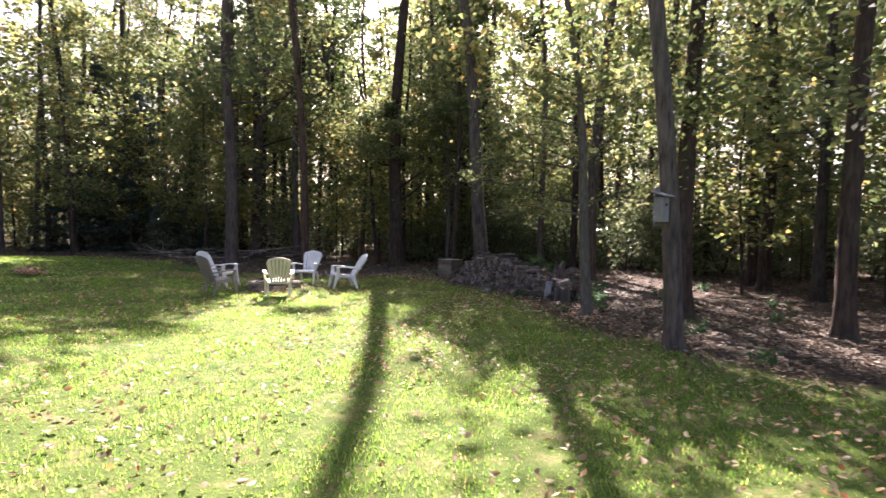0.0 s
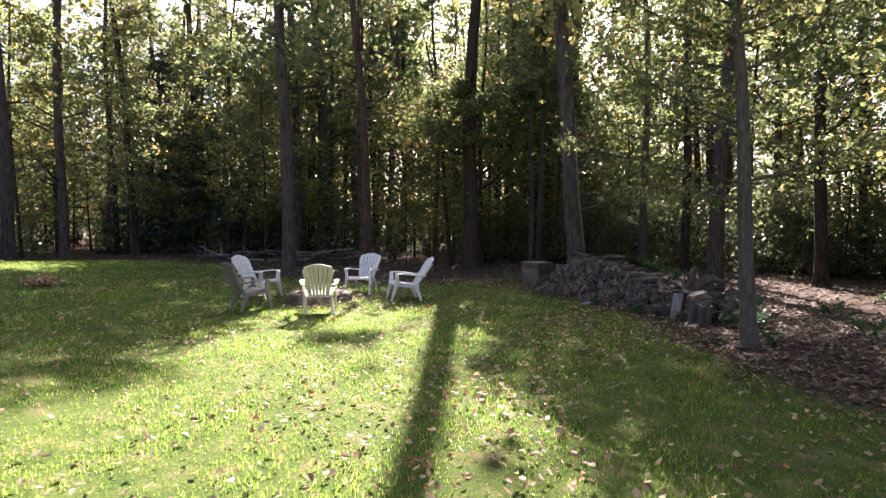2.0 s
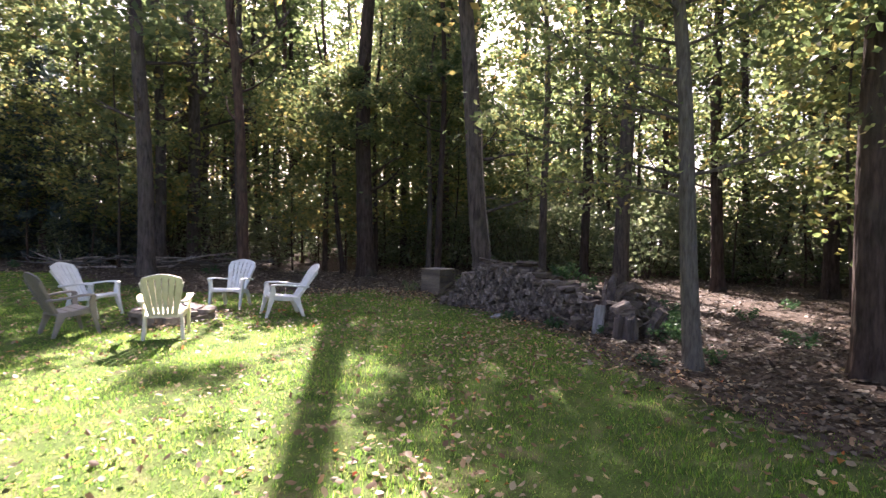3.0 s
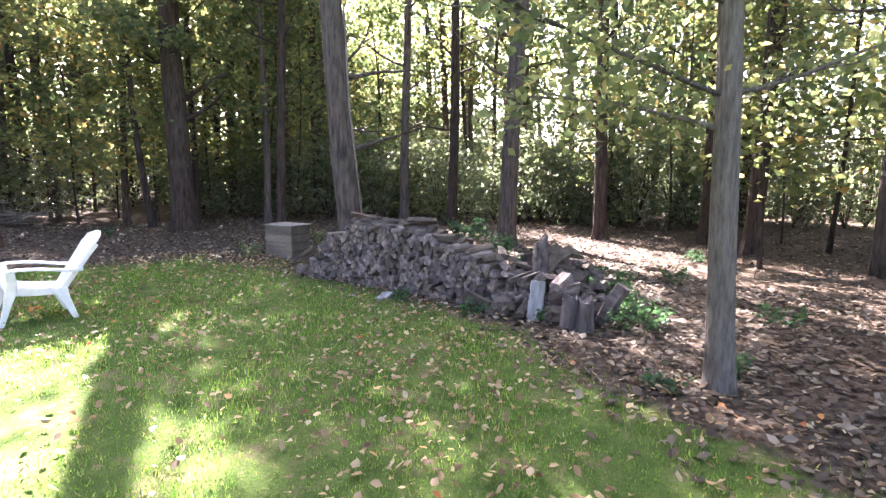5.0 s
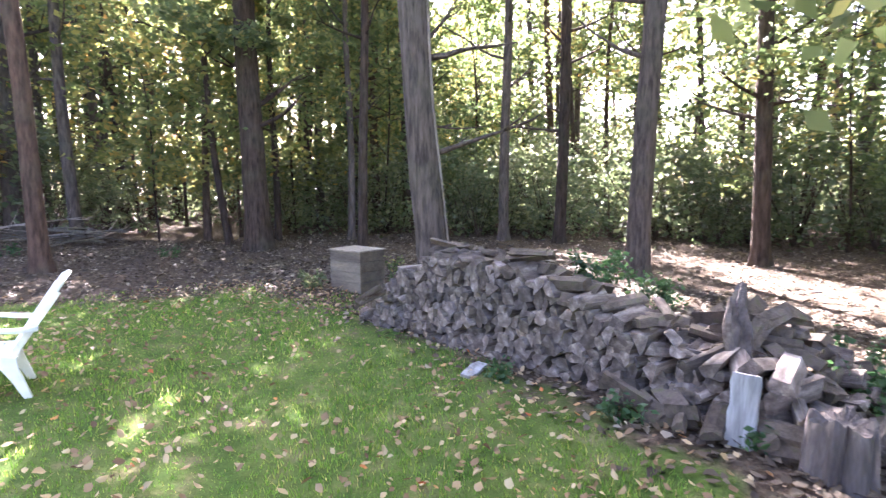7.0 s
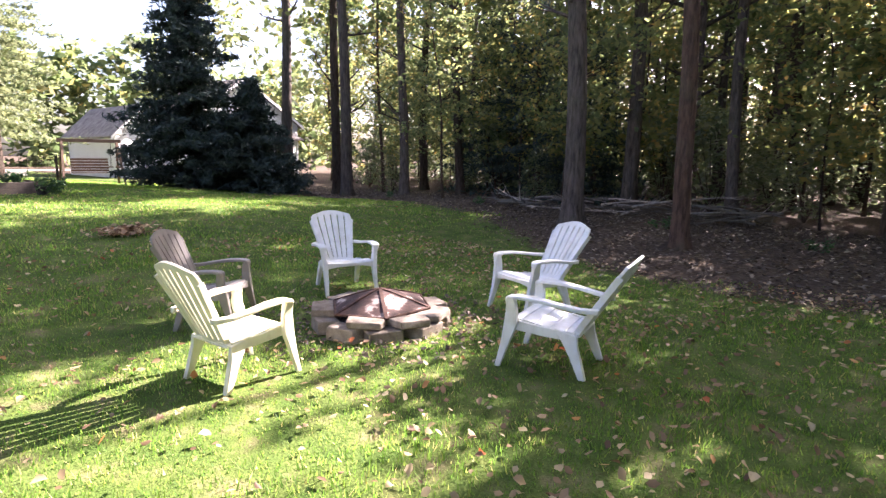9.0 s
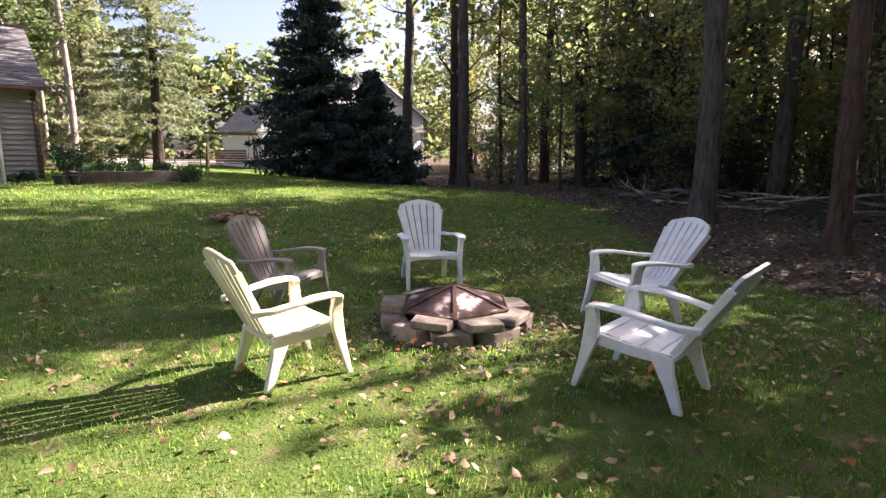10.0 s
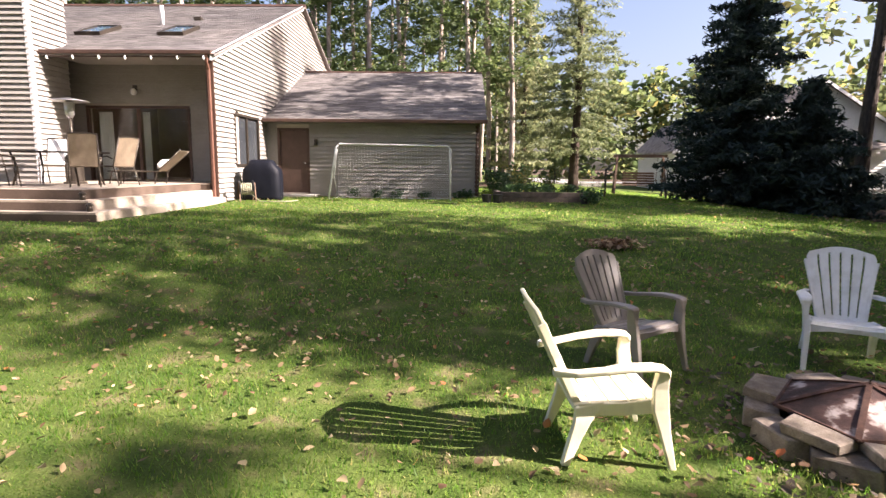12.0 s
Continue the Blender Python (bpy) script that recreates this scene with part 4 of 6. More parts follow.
def gnarled(rng, pts, radii, ridges=5, depth=0.28, sides=26):
    """A weathered root or snag: a tapered stem with deep lengthwise furrows and a torn end."""
    pts = [Vector(p) for p in pts]
    ph = rng.uniform(0, 6.28, 3)
    rings = []
    n = len(pts)
    for i, p in enumerate(pts):
        d = (pts[min(i + 1, n - 1)] - pts[max(i - 1, 0)]).normalized()
        a = d.cross(Vector((0, 1, 0)) if abs(d.y) < 0.9 else Vector((1, 0, 0))).normalized()
        c = d.cross(a)
        ring = []
        for k in range(sides):
            t = 2 * math.pi * k / sides
            f = 1 + depth * (0.6 * math.cos(ridges * t + ph[0] + 0.5 * i) + 0.4 * math.sin((2 * ridges + 1) * t + ph[1])) + rng.uniform(-0.05, 0.05)
            q = p + radii[i] * f * (math.cos(t) * a + math.sin(t) * c)
            if i == n - 1:
                q = q + d * radii[i] * (0.9 * math.sin(3 * t + ph[2]) + rng.uniform(-0.4, 0.4))
            ring.append(q)
        rings.append(ring)
    return Build().loft(rings)


def woodpile():
    t = thing("woodpile", Matrix.Translation((0, 0, 0)), "long low stack of weathered grey split firewood", "woodpile")
    rng = np.random.default_rng(5)
    kinds = [log_mesh(i) for i in range(15)]
    tops = [log_mesh(40 + i, 0.5) for i in range(6)]
    for me in tops:
        me.materials[0] = LOG_TOP
    length = (PB - PA).length
    ang = math.degrees(math.atan2(PN.y, PN.x))

    def crest(s):
        """Height of the stack along its length."""
        if s < 0.95:
            return 0.14 + 0.70 * (s / 0.95)
        if s < 2.3:
            return 0.86 - 0.03 * math.sin(s * 5)
        if s < 3.4:
            return 0.84 - 0.30 * (s - 2.3) / 1.1
        return 0.5 - 0.12 * (s - 3.4)

    # the face, laid course by course
    z, row = 0.05, 0
    while z < 0.95:
        s = 0.0 + (0.06 if row % 2 else 0.0)
        while s < length:
            w = rng.uniform(0.085, 0.15)
            if z < crest(s):
                sc = w / 0.15 * 1.08
                lean = 0.10 * (1 - z)
                messy = 1.0 if s < 0.7 or s > 3.4 else 0.0
                p = PA + PD * (s + w / 2) + PN * (-0.22 + lean * 0.6 + rng.uniform(-0.03, 0.03)) + Vector((0, 0, z + rng.uniform(-0.014, 0.014)))
                ob = part("log", kinds[int(rng.integers(0, 15))], None, t)
                ob.matrix_basis = Matrix.Translation(p) @ pose(0, 0, 0, 0, 0, ang + rng.uniform(-7, 7) * (1 + 3 * messy)) @ pose(0, 0, 0, rng.choice((0, 60, 120, 180, 240, 300)) + rng.uniform(-25, 25), rng.uniform(-4, 4) * (1 + 3 * messy), 0) @ Matrix.Diagonal((1, sc, sc, 1))
            s += w * 0.97
        z += 0.086
        row += 1
    # long thin pieces that slope down the near end of the face
    for i in range(9):
        s = rng.uniform(0.0, 0.75)
        p = PA + PD * s + PN * rng.uniform(-0.25, 0.12) + Vector((0, 0, crest(s) * rng.uniform(0.75, 1.0) + 0.05))
        ob = part("slab", tops[i % 6], None, t, "thin grey split piece")
        ob.matrix_basis = Matrix.Translation(p) @ pose(0, 0, 0, 0, 0, math.degrees(math.atan2(PD.y, PD.x)) + rng.uniform(-30, 30)) @ pose(0, 0, 0, rng.uniform(0, 360), -22 + rng.uniform(-8, 8), 0) @ Matrix.Diagonal((rng.uniform(0.8, 1.2), 0.42, 0.34, 1))
    # mossy slabs and bark lying on top
    for i in range(34):
        s = rng.uniform(0.9, 3.5)
        p = PA + PD * s + PN * rng.uniform(-0.5, -0.1) + Vector((0, 0, crest(s) + 0.03 + rng.uniform(-0.03, 0.05)))
        ob = part("slab", tops[i % 6], None, t, "mossy split slab lying on the stack")
        ob.matrix_basis = Matrix.Translation(p) @ pose(0, 0, 0, rng.uniform(-14, 14), rng.uniform(-12, 12), ang + 90 + rng.uniform(-60, 60)) @ Matrix.Diagonal((rng.uniform(0.5, 1.2), rng.uniform(0.8, 1.2), rng.uniform(0.35, 0.6), 1))
    # rear core of the stack, rows behind the face
    for i in range(120):
        s = rng.uniform(0.4, 4.2)
        zz = rng.uniform(0.05, max(0.1, crest(s) - 0.1))
        p = PA + PD * s + PN * rng.uniform(-0.75, -0.5) + Vector((0, 0, zz))
        ob = part("log", kinds[i % 15], None, t)
        ob.matrix_basis = Matrix.Translation(p) @ pose(0, 0, 0, 0, 0, ang + rng.uniform(-14, 14)) @ pose(0, 0, 0, rng.uniform(0, 360), 0, 0)
    # tumbled heap at the end, low rough pieces half sunk in litter
    hx = Vector((6.75, -1.75, 0))
    for i in range(130):
        a, q = rng.uniform(0, 6.28), math.sqrt(rng.uniform(0, 1)) * 0.95
        zz = max(0.05, (0.70 * (1 - (q / 1.0) ** 1.5)) * rng.uniform(0.75, 1.0))
        p = hx + Vector((q * 0.75 * math.cos(a), q * 0.95 * math.sin(a), zz))
        ob = part("log", (tops + kinds[:4] + tops)[i % 16], None, t)
        ob.matrix_basis = Matrix.Translation(p) @ pose(0, 0, 0, rng.uniform(0, 360), rng.uniform(-24, 24), rng.uniform(0, 360)) @ Matrix.Diagonal((rng.uniform(0.4, 0.85), rng.uniform(0.55, 1.0), rng.uniform(0.45, 0.8), 1))
    for i in range(26):
        p = PA + PD * rng.uniform(3.3, 4.5) + PN * rng.uniform(-0.1, 0.22) + Vector((0, 0, rng.uniform(0.03, 0.16)))
        ob = part("log", tops[i % 6], None, t)
        ob.matrix_basis = Matrix.Translation(p) @ pose(0, 0, 0, rng.uniform(0, 360), rng.uniform(-18, 18), rng.uniform(0, 360)) @ Matrix.Diagonal((rng.uniform(0.4, 0.8), rng.uniform(0.6, 1.0), rng.uniform(0.5, 0.9), 1))
    return t


woodpile()


def snag():
    """The upturned rotten root that stands in the heap."""
    rng = np.random.default_rng(64)
    t = thing("root_snag", pose(6.2, -2.05, 0.0), "upturned rotten tree root with pale streaks in the log heap", "root")
    part("stem", gnarled(rng, [(0, 0, -0.05), (0.05, -0.01, 0.16), (0.10, 0.07, 0.36), (0.19, 0.13, 0.56), (0.24, 0.22, 0.72), (0.33, 0.26, 0.86)], [0.12, 0.085, 0.085, 0.07, 0.06, 0.03], 4, 0.3), STUMP_WOOD, t)
    part("root", gnarled(rng, [(-0.06, 0.06, 0.22), (0.0, 0.07, 0.42), (0.03, 0.14, 0.6), (0.10, 0.18, 0.80)], [0.03, 0.034, 0.028, 0.012], 3, 0.2, 14), LOG_END, t, "pale bare root")
    part("root", gnarled(rng, [(0.14, 0.10, 0.40), (0.36, 0.12, 0.58), (0.55, 0.06, 0.66), (0.72, -0.02, 0.60)], [0.07, 0.08, 0.07, 0.03], 4, 0.3, 16), LOG_TOP, t)
    part("root", gnarled(rng, [(0.05, 0.05, 0.25), (-0.10, 0.25, 0.34), (-0.2, 0.5, 0.36), (-0.26, 0.7, 0.26)], [0.07, 0.075, 0.065, 0.03], 4, 0.3, 16), STUMP_WOOD, t)
    part("root", gnarled(rng, [(0.1, -0.05, 0.15), (0.3, -0.22, 0.22), (0.5, -0.36, 0.18), (0.62, -0.5, 0.08)], [0.07, 0.07, 0.055, 0.03], 4, 0.3, 16), LOG_TOP, t)
    part("root", gnarled(rng, [(0.04, 0.0, 0.05), (-0.02, -0.16, 0.12), (-0.10, -0.30, 0.07), (-0.16, -0.42, 0.0)], [0.07, 0.06, 0.045, 0.02], 4, 0.3, 16), STUMP_WOOD, t)


snag()


def stump():
    x, y = 5.98, -2.83
    t = thing("stump", pose(x, y, gz(x, y)), "rotting grey-brown upright log end with splits", "stump")
    rng = np.random.default_rng(31)
    rings = []
    splits = (0.6, 2.2, 3.7, 4.6, 5.5)
    tops = 0.34 + 0.03 * np.sin(np.arange(56) * 0.45) + rng.uniform(-0.025, 0.02, 56)
    rag = rng.uniform(-0.035, 0.035, 56)
    for i, u in enumerate((-0.06, 0.0, 0.2, 0.45, 0.7, 0.9, 1.0, 0.985, 0.93)):
        ring = []
        for k in range(56):
            a = 2 * math.pi * k / 56
            r = 0.158 * (1.14 - 0.16 * min(1, max(u, 0))) * (1 + 0.07 * math.sin(3 * a + 1) + 0.04 * math.sin(8 * a) + rag[k])
            for c in splits:
                r *= 1 - 0.34 * math.exp(-((a - c - 0.12 * u) / 0.07) ** 2) * (0.4 + 0.6 * max(u, 0))
            r *= (1, 1, 1, 1, 1, 1, 0.97, 0.82, 0.35)[i]
            ring.append((r * math.cos(a), r * math.sin(a), tops[k] * u if i < 8 else 0.30))
        rings.append(ring)
    part("wood", Build().loft(rings), STUMP_WOOD, t)
    # the pale plank leaning beside it
    p = thing("plank", pose(5.80, -2.36, 0.0, 0, 0, 24) @ pose(0, 0, 0, 0, 14, 0), "short silvery weathered plank leaning on the woodpile", "plank")
    rng = np.random.default_rng(36)
    board = Build()
    board.bar([((0.004 * math.sin(9 * z), rng.uniform(-0.004, 0.004), z), (0, 0.082 + rng.uniform(-0.006, 0.006), 0), (0.02, 0, 0)) for z in np.linspace(0.0, 0.45, 8)])
    part("board", board, PALE_WOOD, p, bevel=0.005)
    q = thing("plank", pose(4.98, -0.5, 0.015, 4, -5, 30), "grey broken board lying in the grass", "plank")
    part("board", Build().bar([((x, 0, 0.02 + 0.01 * math.sin(20 * x)), (0, 0.07 - 0.15 * abs(x), 0), (0, 0, 0.016)) for x in (-0.14, -0.05, 0.06, 0.15)]), PALE_WOOD, q, bevel=0.005)
    rng = np.random.default_rng(37)
    g = thing("log", pose(6.30, -2.62, 0.20, 0, 6, 62), "barkless silvery log lying beside the stump", "log")
    part("wood", gnarled(rng, [(-0.30, 0, 0), (-0.1, 0.02, 0.015), (0.1, 0.01, 0), (0.3, -0.02, 0.01)], [0.055, 0.06, 0.05, 0.035], 4, 0.15, 16), LOG_END, g)
    g2 = thing("log", pose(6.42, -2.9, 0.20, 0, 62, 120), "mossy log propped upright behind the stump", "log")
    part("wood", gnarled(rng, [(-0.26, 0, 0), (-0.05, 0.01, 0.01), (0.14, 0.01, 0.0), (0.28, 0, 0)], [0.075, 0.08, 0.075, 0.06], 5, 0.15, 16), STUMP_WOOD, g2)
    g3 = thing("log", pose(5.98, -2.5, 0.09, 0, 4, 100), "short split log lying under the plank", "log")
    part("wood", gnarled(rng, [(-0.2, 0, 0), (0, 0.01, 0.01), (0.2, 0, 0)], [0.085, 0.09, 0.08], 4, 0.2, 16), LOG_TOP, g3)


stump()


def crate():
    """The wooden box behind the woodpile."""
    a = math.degrees(math.atan2(3.06 - 3.66, 5.13 - 4.81))
    t = thing("wooden_box", pose(5.20, 3.52, 0.0, 0, 0, a), "grey weathered box of stacked boards with a pale lid", "box")
    w, d, h = 0.62, 0.50, 0.145
    for i in range(4):
        z = 0.02 + i * (h + 0.004)
        for s in (-1, 1):
            part("board", Build().box((-w / 2, s * d / 2 - 0.012, z), (w / 2, s * d / 2 + 0.012, z + h)), CRATE_WOOD, t, bevel=0.004)
            part("board", Build().box((s * (w / 2 - 0.013) - 0.012, -d / 2 + 0.013, z + 0.002), (s * (w / 2 - 0.013) + 0.012, d / 2 - 0.013, z + h - 0.002)), CRATE_WOOD, t, bevel=0.004)
    part("lid", Build().box((-w / 2 - 0.02, -d / 2 - 0.03, 0.616), (w / 2 + 0.02, d / 2 + 0.03, 0.638)), CRATE_TOP, t, "sun-bleached pale lid", bevel=0.005)


crate()


# ---------------------------------------------------------------- the house
def siding(b, origin, along, out, length, z0, z1, holes=(), course=0.135, limit=None):
    """Lap siding: each course a board that leans out at its foot. holes: (s0, s1, za, zb). limit(s): wall height there."""
    o, a, n = Vector(origin), Vector(along), Vector(out)
    z = z0
    while z < z1 - 0.01:
        top = min(z + course, z1)
        cuts = [(0.0, length)]
        if limit:
            ss = [s for s in np.linspace(0, length, 160) if limit(s) > z + course * 0.5]
            if not ss:
                break
            cuts = [(float(min(ss)), float(max(ss)))]
        for s0, s1, za, zb in holes:
            if za < top - 0.02 and zb > z + 0.02:
                nxt = []
                for p, q in cuts:
                    if s0 > p:
                        nxt.append((p, min(q, s0)))
                    if s1 < q:
                        nxt.append((max(p, s1), q))
                cuts = [c for c in nxt if c[1] - c[0] > 0.01]
        for p, q in cuts:
            lo, hi = o + a * p, o + a * q
            f, t0 = n * 0.05, n * 0.003
            zb_, zt = Vector((0, 0, z)), Vector((0, 0, top))
            b.quad(lo + f + zb_, hi + f + zb_, hi + t0 + zt, lo + t0 + zt)
            b.quad(lo + zb_, hi + zb_, hi + f + zb_, lo + f + zb_)
        z += course
    return b


def wall_rects(b, origin, along, out, length, z0, z1, thick, holes=()):
    """A solid wall with openings, built of upright slabs."""
    o, a, n = Vector(origin), Vector(along), Vector(out)
    ss = sorted({0.0, length, *[h[0] for h in holes], *[h[1] for h in holes]})
    for p, q in zip(ss[:-1], ss[1:]):
        spans = [(z0, z1)]
        for s0, s1, za, zb in holes:
            if s0 <= p + 1e-6 and s1 >= q - 1e-6:
                spans = [x for lo, hi in spans for x in ((lo, min(hi, za)), (max(lo, zb), hi)) if x[1] - x[0] > 0.01]
        for lo, hi in spans:
            c = [o + a * p, o + a * q, o + a * q - n * thick, o + a * p - n * thick]
            b.hexa([v + Vector((0, 0, lo)) for v in c] + [v + Vector((0, 0, hi)) for v in c])
    return b


def shingle_roof(parent, origin, along, up, length, rise_len, course=0.15, width=0.33, seed=3, name="roof"):
    """A shingled slope: a sheathing slab, and overlapping tabs in staggered rows."""
    o, a, u = Vector(origin), Vector(along).normalized(), Vector(up).normalized()
    n = a.cross(u).normalized()
    if n.z < 0:
        n = -n
    slab = Build().hexa([o - n * 0.05, o + a * length - n * 0.05, o + a * length + u * rise_len - n * 0.05, o + u * rise_len - n * 0.05, o, o + a * length, o + a * length + u * rise_len, o + u * rise_len])
    roof = part(name, slab, SHINGLE, parent)
    rng = np.random.default_rng(seed)
    tabs = Build()
    k = 0
    r = 0.0
    while r < rise_len:
        s = -width * 0.5 * (k % 2)
        while s < length:
            w = width
            p, q = max(0, s + 0.004), min(length, s + w - 0.004)
            if q > p:
                e = rng.uniform(-0.008, 0.008)
                t0 = o + u * (r + e) + n * 0.016
                t1 = o + u * min(rise_len, r + course + 0.02) + n * 0.004
                tabs.quad(t0 + a * p, t0 + a * q, t1 + a * q, t1 + a * p)
                tabs.quad(o + u * (r + e) + a * p, o + u * (r + e) + a * q, t0 + a * q, t0 + a * p)
            s += w
        r += course
        k += 1
    tb = part("shingles", tabs, ROOF_TABS, roof)
    tagged(tb, "overlapping grey-brown asphalt shingles", kind="stuff")
    return roof


def roof_tab_material():
    m = Mat("asphalt_shingle_tabs", 0.95, 0, 0.2)
    c = m.ramp(m.island(), [(0, (0.105, 0.098, 0.095)), (0.5, (0.16, 0.15, 0.145)), (1, (0.225, 0.212, 0.205))])
    stain = m.ramp(m.noise(0.5, 4), [(0.4, (0.85, 0.85, 0.86)), (0.7, (1.1, 1.08, 1.05))])
    grit = m.ramp(m.noise(120, 2), [(0.3, (0.8, 0.8, 0.8)), (0.7, (1.15, 1.15, 1.15))])
    m.color(m.mix(1.0, m.mix(1.0, c, stain, "MULTIPLY"), grit, "MULTIPLY"))
    return m.m


ROOF_TABS = roof_tab_material()
GB = 0.60                      # ground level at the house
DT = 1.13                      # deck level


def framed_window(parent, origin, along, out, s0, s1, za, zb, bars=1, mat=TRIM, name="window", depth=0.05, glassmat=None):
    """Frame, bars and panes in an opening."""
    o, a, n = Vector(origin), Vector(along), Vector(out)
    w = new(name)
    w.parent = parent

    def slab(p, q, lo, hi, near, far):
        c = [o + a * p + n * far, o + a * q + n * far, o + a * q + n * near, o + a * p + n * near]
        return Build().hexa([v + Vector((0, 0, lo)) for v in c] + [v + Vector((0, 0, hi)) for v in c])
    e = 0.075
    for args in ((s0 - 0.05, s1 + 0.05, zb - e + 0.05, zb + 0.05), (s0 - 0.05, s1 + 0.05, za - 0.05, za + e - 0.05), (s0 - 0.05, s0 + e - 0.05, za + e - 0.05, zb - e + 0.05), (s1 - e + 0.05, s1 + 0.05, za + e - 0.05, zb - e + 0.05)):
        part("frame", slab(*args, depth, -0.06), mat, w, bevel=0.004)
    step = (s1 - s0) / (bars + 1)
    for i in range(1, bars + 1):
        part("mullion", slab(s0 + i * step - 0.045, s0 + i * step + 0.045, za + 0.026, zb - 0.026, 0.03, -0.05), mat, w, bevel=0.004)
    for i in range(bars + 1):
        pn = part("pane", slab(s0 + i * step + 0.03, s0 + (i + 1) * step - 0.03, za + 0.024, zb - 0.024, -0.018, -0.024), glassmat or PANE, w)
        pn.visible_shadow = False
    return w


def house():
    h = thing("house", Matrix.Identity(4), "tan lap-sided house with brown trim and grey shingle roof", "house")
    Y, XW, XC, XR, ZE, ZR = -8.2, -13.1, -11.7, -20.0, 4.42, 7.78
    slope = (ZR - ZE) / (XC - XR)
    # front wall behind the deck
    sl = (1.34, 4.23, DT, 3.19)
    o, a, n = Vector((XW, Y, 0)), Vector((0, -1, 0)), Vector((1, 0, 0))
    part("wall", wall_rects(Build(), o, a, n, 9.8, GB - 0.3, ZE + 0.45, 0.16, [sl]), PLASTER, h)
    part("siding", siding(Build(), o, a, n, 9.8, GB, ZE + 0.2, [(sl[0] - 0.05, sl[1] + 0.05, sl[2], sl[3] + 0.05)]), SIDING, h, "tan horizontal lap siding")
    # gable wall
    win = (1.25, 3.05, 1.62, 3.02)
    o2, a2, n2 = Vector((XC, Y, 0)), Vector((-1, 0, 0)), Vector((0, 1, 0))
    lim = lambda s: ZE + slope * s if s < XC - XR else ZR - slope * (s - (XC - XR))
    part("wall", wall_rects(Build(), o2, a2, n2, 16.6, GB - 0.3, ZE, 0.16, [win]), PLASTER, h)
    tri = Build()
    for yy, f in ((Y, 1), (Y - 0.16, -1)):
        tri.quad(*[(x, yy, z) for x, z in ((XC, ZE), (XR, ZR), (XC - 16.6, ZE))][::f])
    part("gable", tri, PLASTER, h)
    part("siding", siding(Build(), o2, a2, n2, 16.6, GB, ZR, [(win[0] - 0.05, win[1] + 0.05, win[2] - 0.05, win[3] + 0.05)], limit=lim), SIDING, h, "tan horizontal lap siding")
    framed_window(h, o2, a2, n2, *win, bars=1, mat=METAL_DARK, glassmat=DARK_GLASS)
    framed_window(h, o, a, n, *sl, bars=1, mat=TRIM, name="sliding_door")
    # wing wall beside the porch, corner boards, porch ceiling
    part("wall", Build().box((XW, Y - 0.14, GB), (XC, Y - 0.165, ZE)), SIDING, h)
    part("corner_board", Build().box((XC - 0.02, Y - 0.16, GB), (XC + 0.03, Y + 0.035, ZE)), TRIM, h, "brown corner board", bevel=0.004)
    part("porch_ceiling", Build().box((XW, -12.45, ZE - 0.06), (XC + 0.25, Y, ZE - 0.02)), SIDING, h)
    part("fascia", Build().box((XC + 0.25, -12.45, ZE - 0.16), (XC + 0.28, Y + 0.12, ZE + 0.02)), TRIM, h, bevel=0.004)
    gut = Build()
    gut.bar([((XC + 0.34, y, ZE - 0.05), (0.055, 0, 0), (0, 0, 0.05)) for y in (-12.45, Y + 0.15)])
    part("gutter", gut, TRIM, h, "dark brown gutter", bevel=0.012)
    dsp = Build()
    dsp.bar([((XC + 0.34, Y + 0.02, ZE - 0.09), (0.04, 0, 0), (0, 0.03, 0)), ((XC + 0.30, Y + 0.0, ZE - 0.28), (0.04, 0, 0), (0, 0.03, 0)), ((XC + 0.08, Y - 0.06, ZE - 0.42), (0.04, 0, 0), (0, 0.03, 0)), ((XC + 0.075, Y - 0.06, GB + 0.2), (0.04, 0, 0), (0, 0.03, 0)), ((XC + 0.3, Y - 0.02, GB + 0.08), (0.04, 0, 0.02), (0, 0.03, 0))])
    part("downspout", dsp, COPPER_TRIM, h, "red-brown downspout at the corner", bevel=0.006)
    up = Vector((-(XC - XR), 0, ZR - ZE))
    rl = up.length
    ov = up.normalized() * 0.32
    shingle_roof(h, Vector((XC, -18.2, ZE + 0.03)) - ov, (0, 1, 0), up, 10.2, rl + 0.32, seed=3)
    back = Vector((-(XC - XR), 0, -(ZR - ZE)))
    part("roof", Build().hexa([Vector((XR, y, ZR + dz)) + (back.normalized() * (rl + 0.3) if k else Vector()) for dz in (-0.02, 0.03) for y, k in ((-18.2, 0), (-8.0, 0), (-8.0, 1), (-18.2, 1))]), SHINGLE, h)
    part("ridge_cap", Build().tube([(XR, -18.2, ZR + 0.03), (XR, -8.0, ZR + 0.03)], 0.09, 6), TRIM, h)
    rk = Build()
    rk.bar([(Vector((XC, Y + 0.1, ZE - 0.03)) - ov, (0, 0.018, 0), (0, 0, 0.085)), ((XR, Y + 0.1, ZR - 0.03), (0, 0.018, 0), (0, 0, 0.085))])
    part("rake_board", rk, WHITE_SIDING, h, "pale rake board")
    # chimney chase
    ch = Build()
    wall_rects(ch, (-11.1, -12.45, 0), (0, -1, 0), (1, 0, 0), 4.4, GB - 0.3, 9.2, 1.3)
    chase = part("chimney_chase", ch, SIDING, h, "tall siding-clad chimney chase")
    part("siding", siding(Build(), (-11.1, -12.45, 0), (0, -1, 0), (1, 0, 0), 4.4, GB, 9.1), SIDING, chase)
    part("siding", siding(Build(), (-11.1, -12.45, 0), (-1, 0, 0), (0, 1, 0), 1.3, GB, 9.1), SIDING, chase)
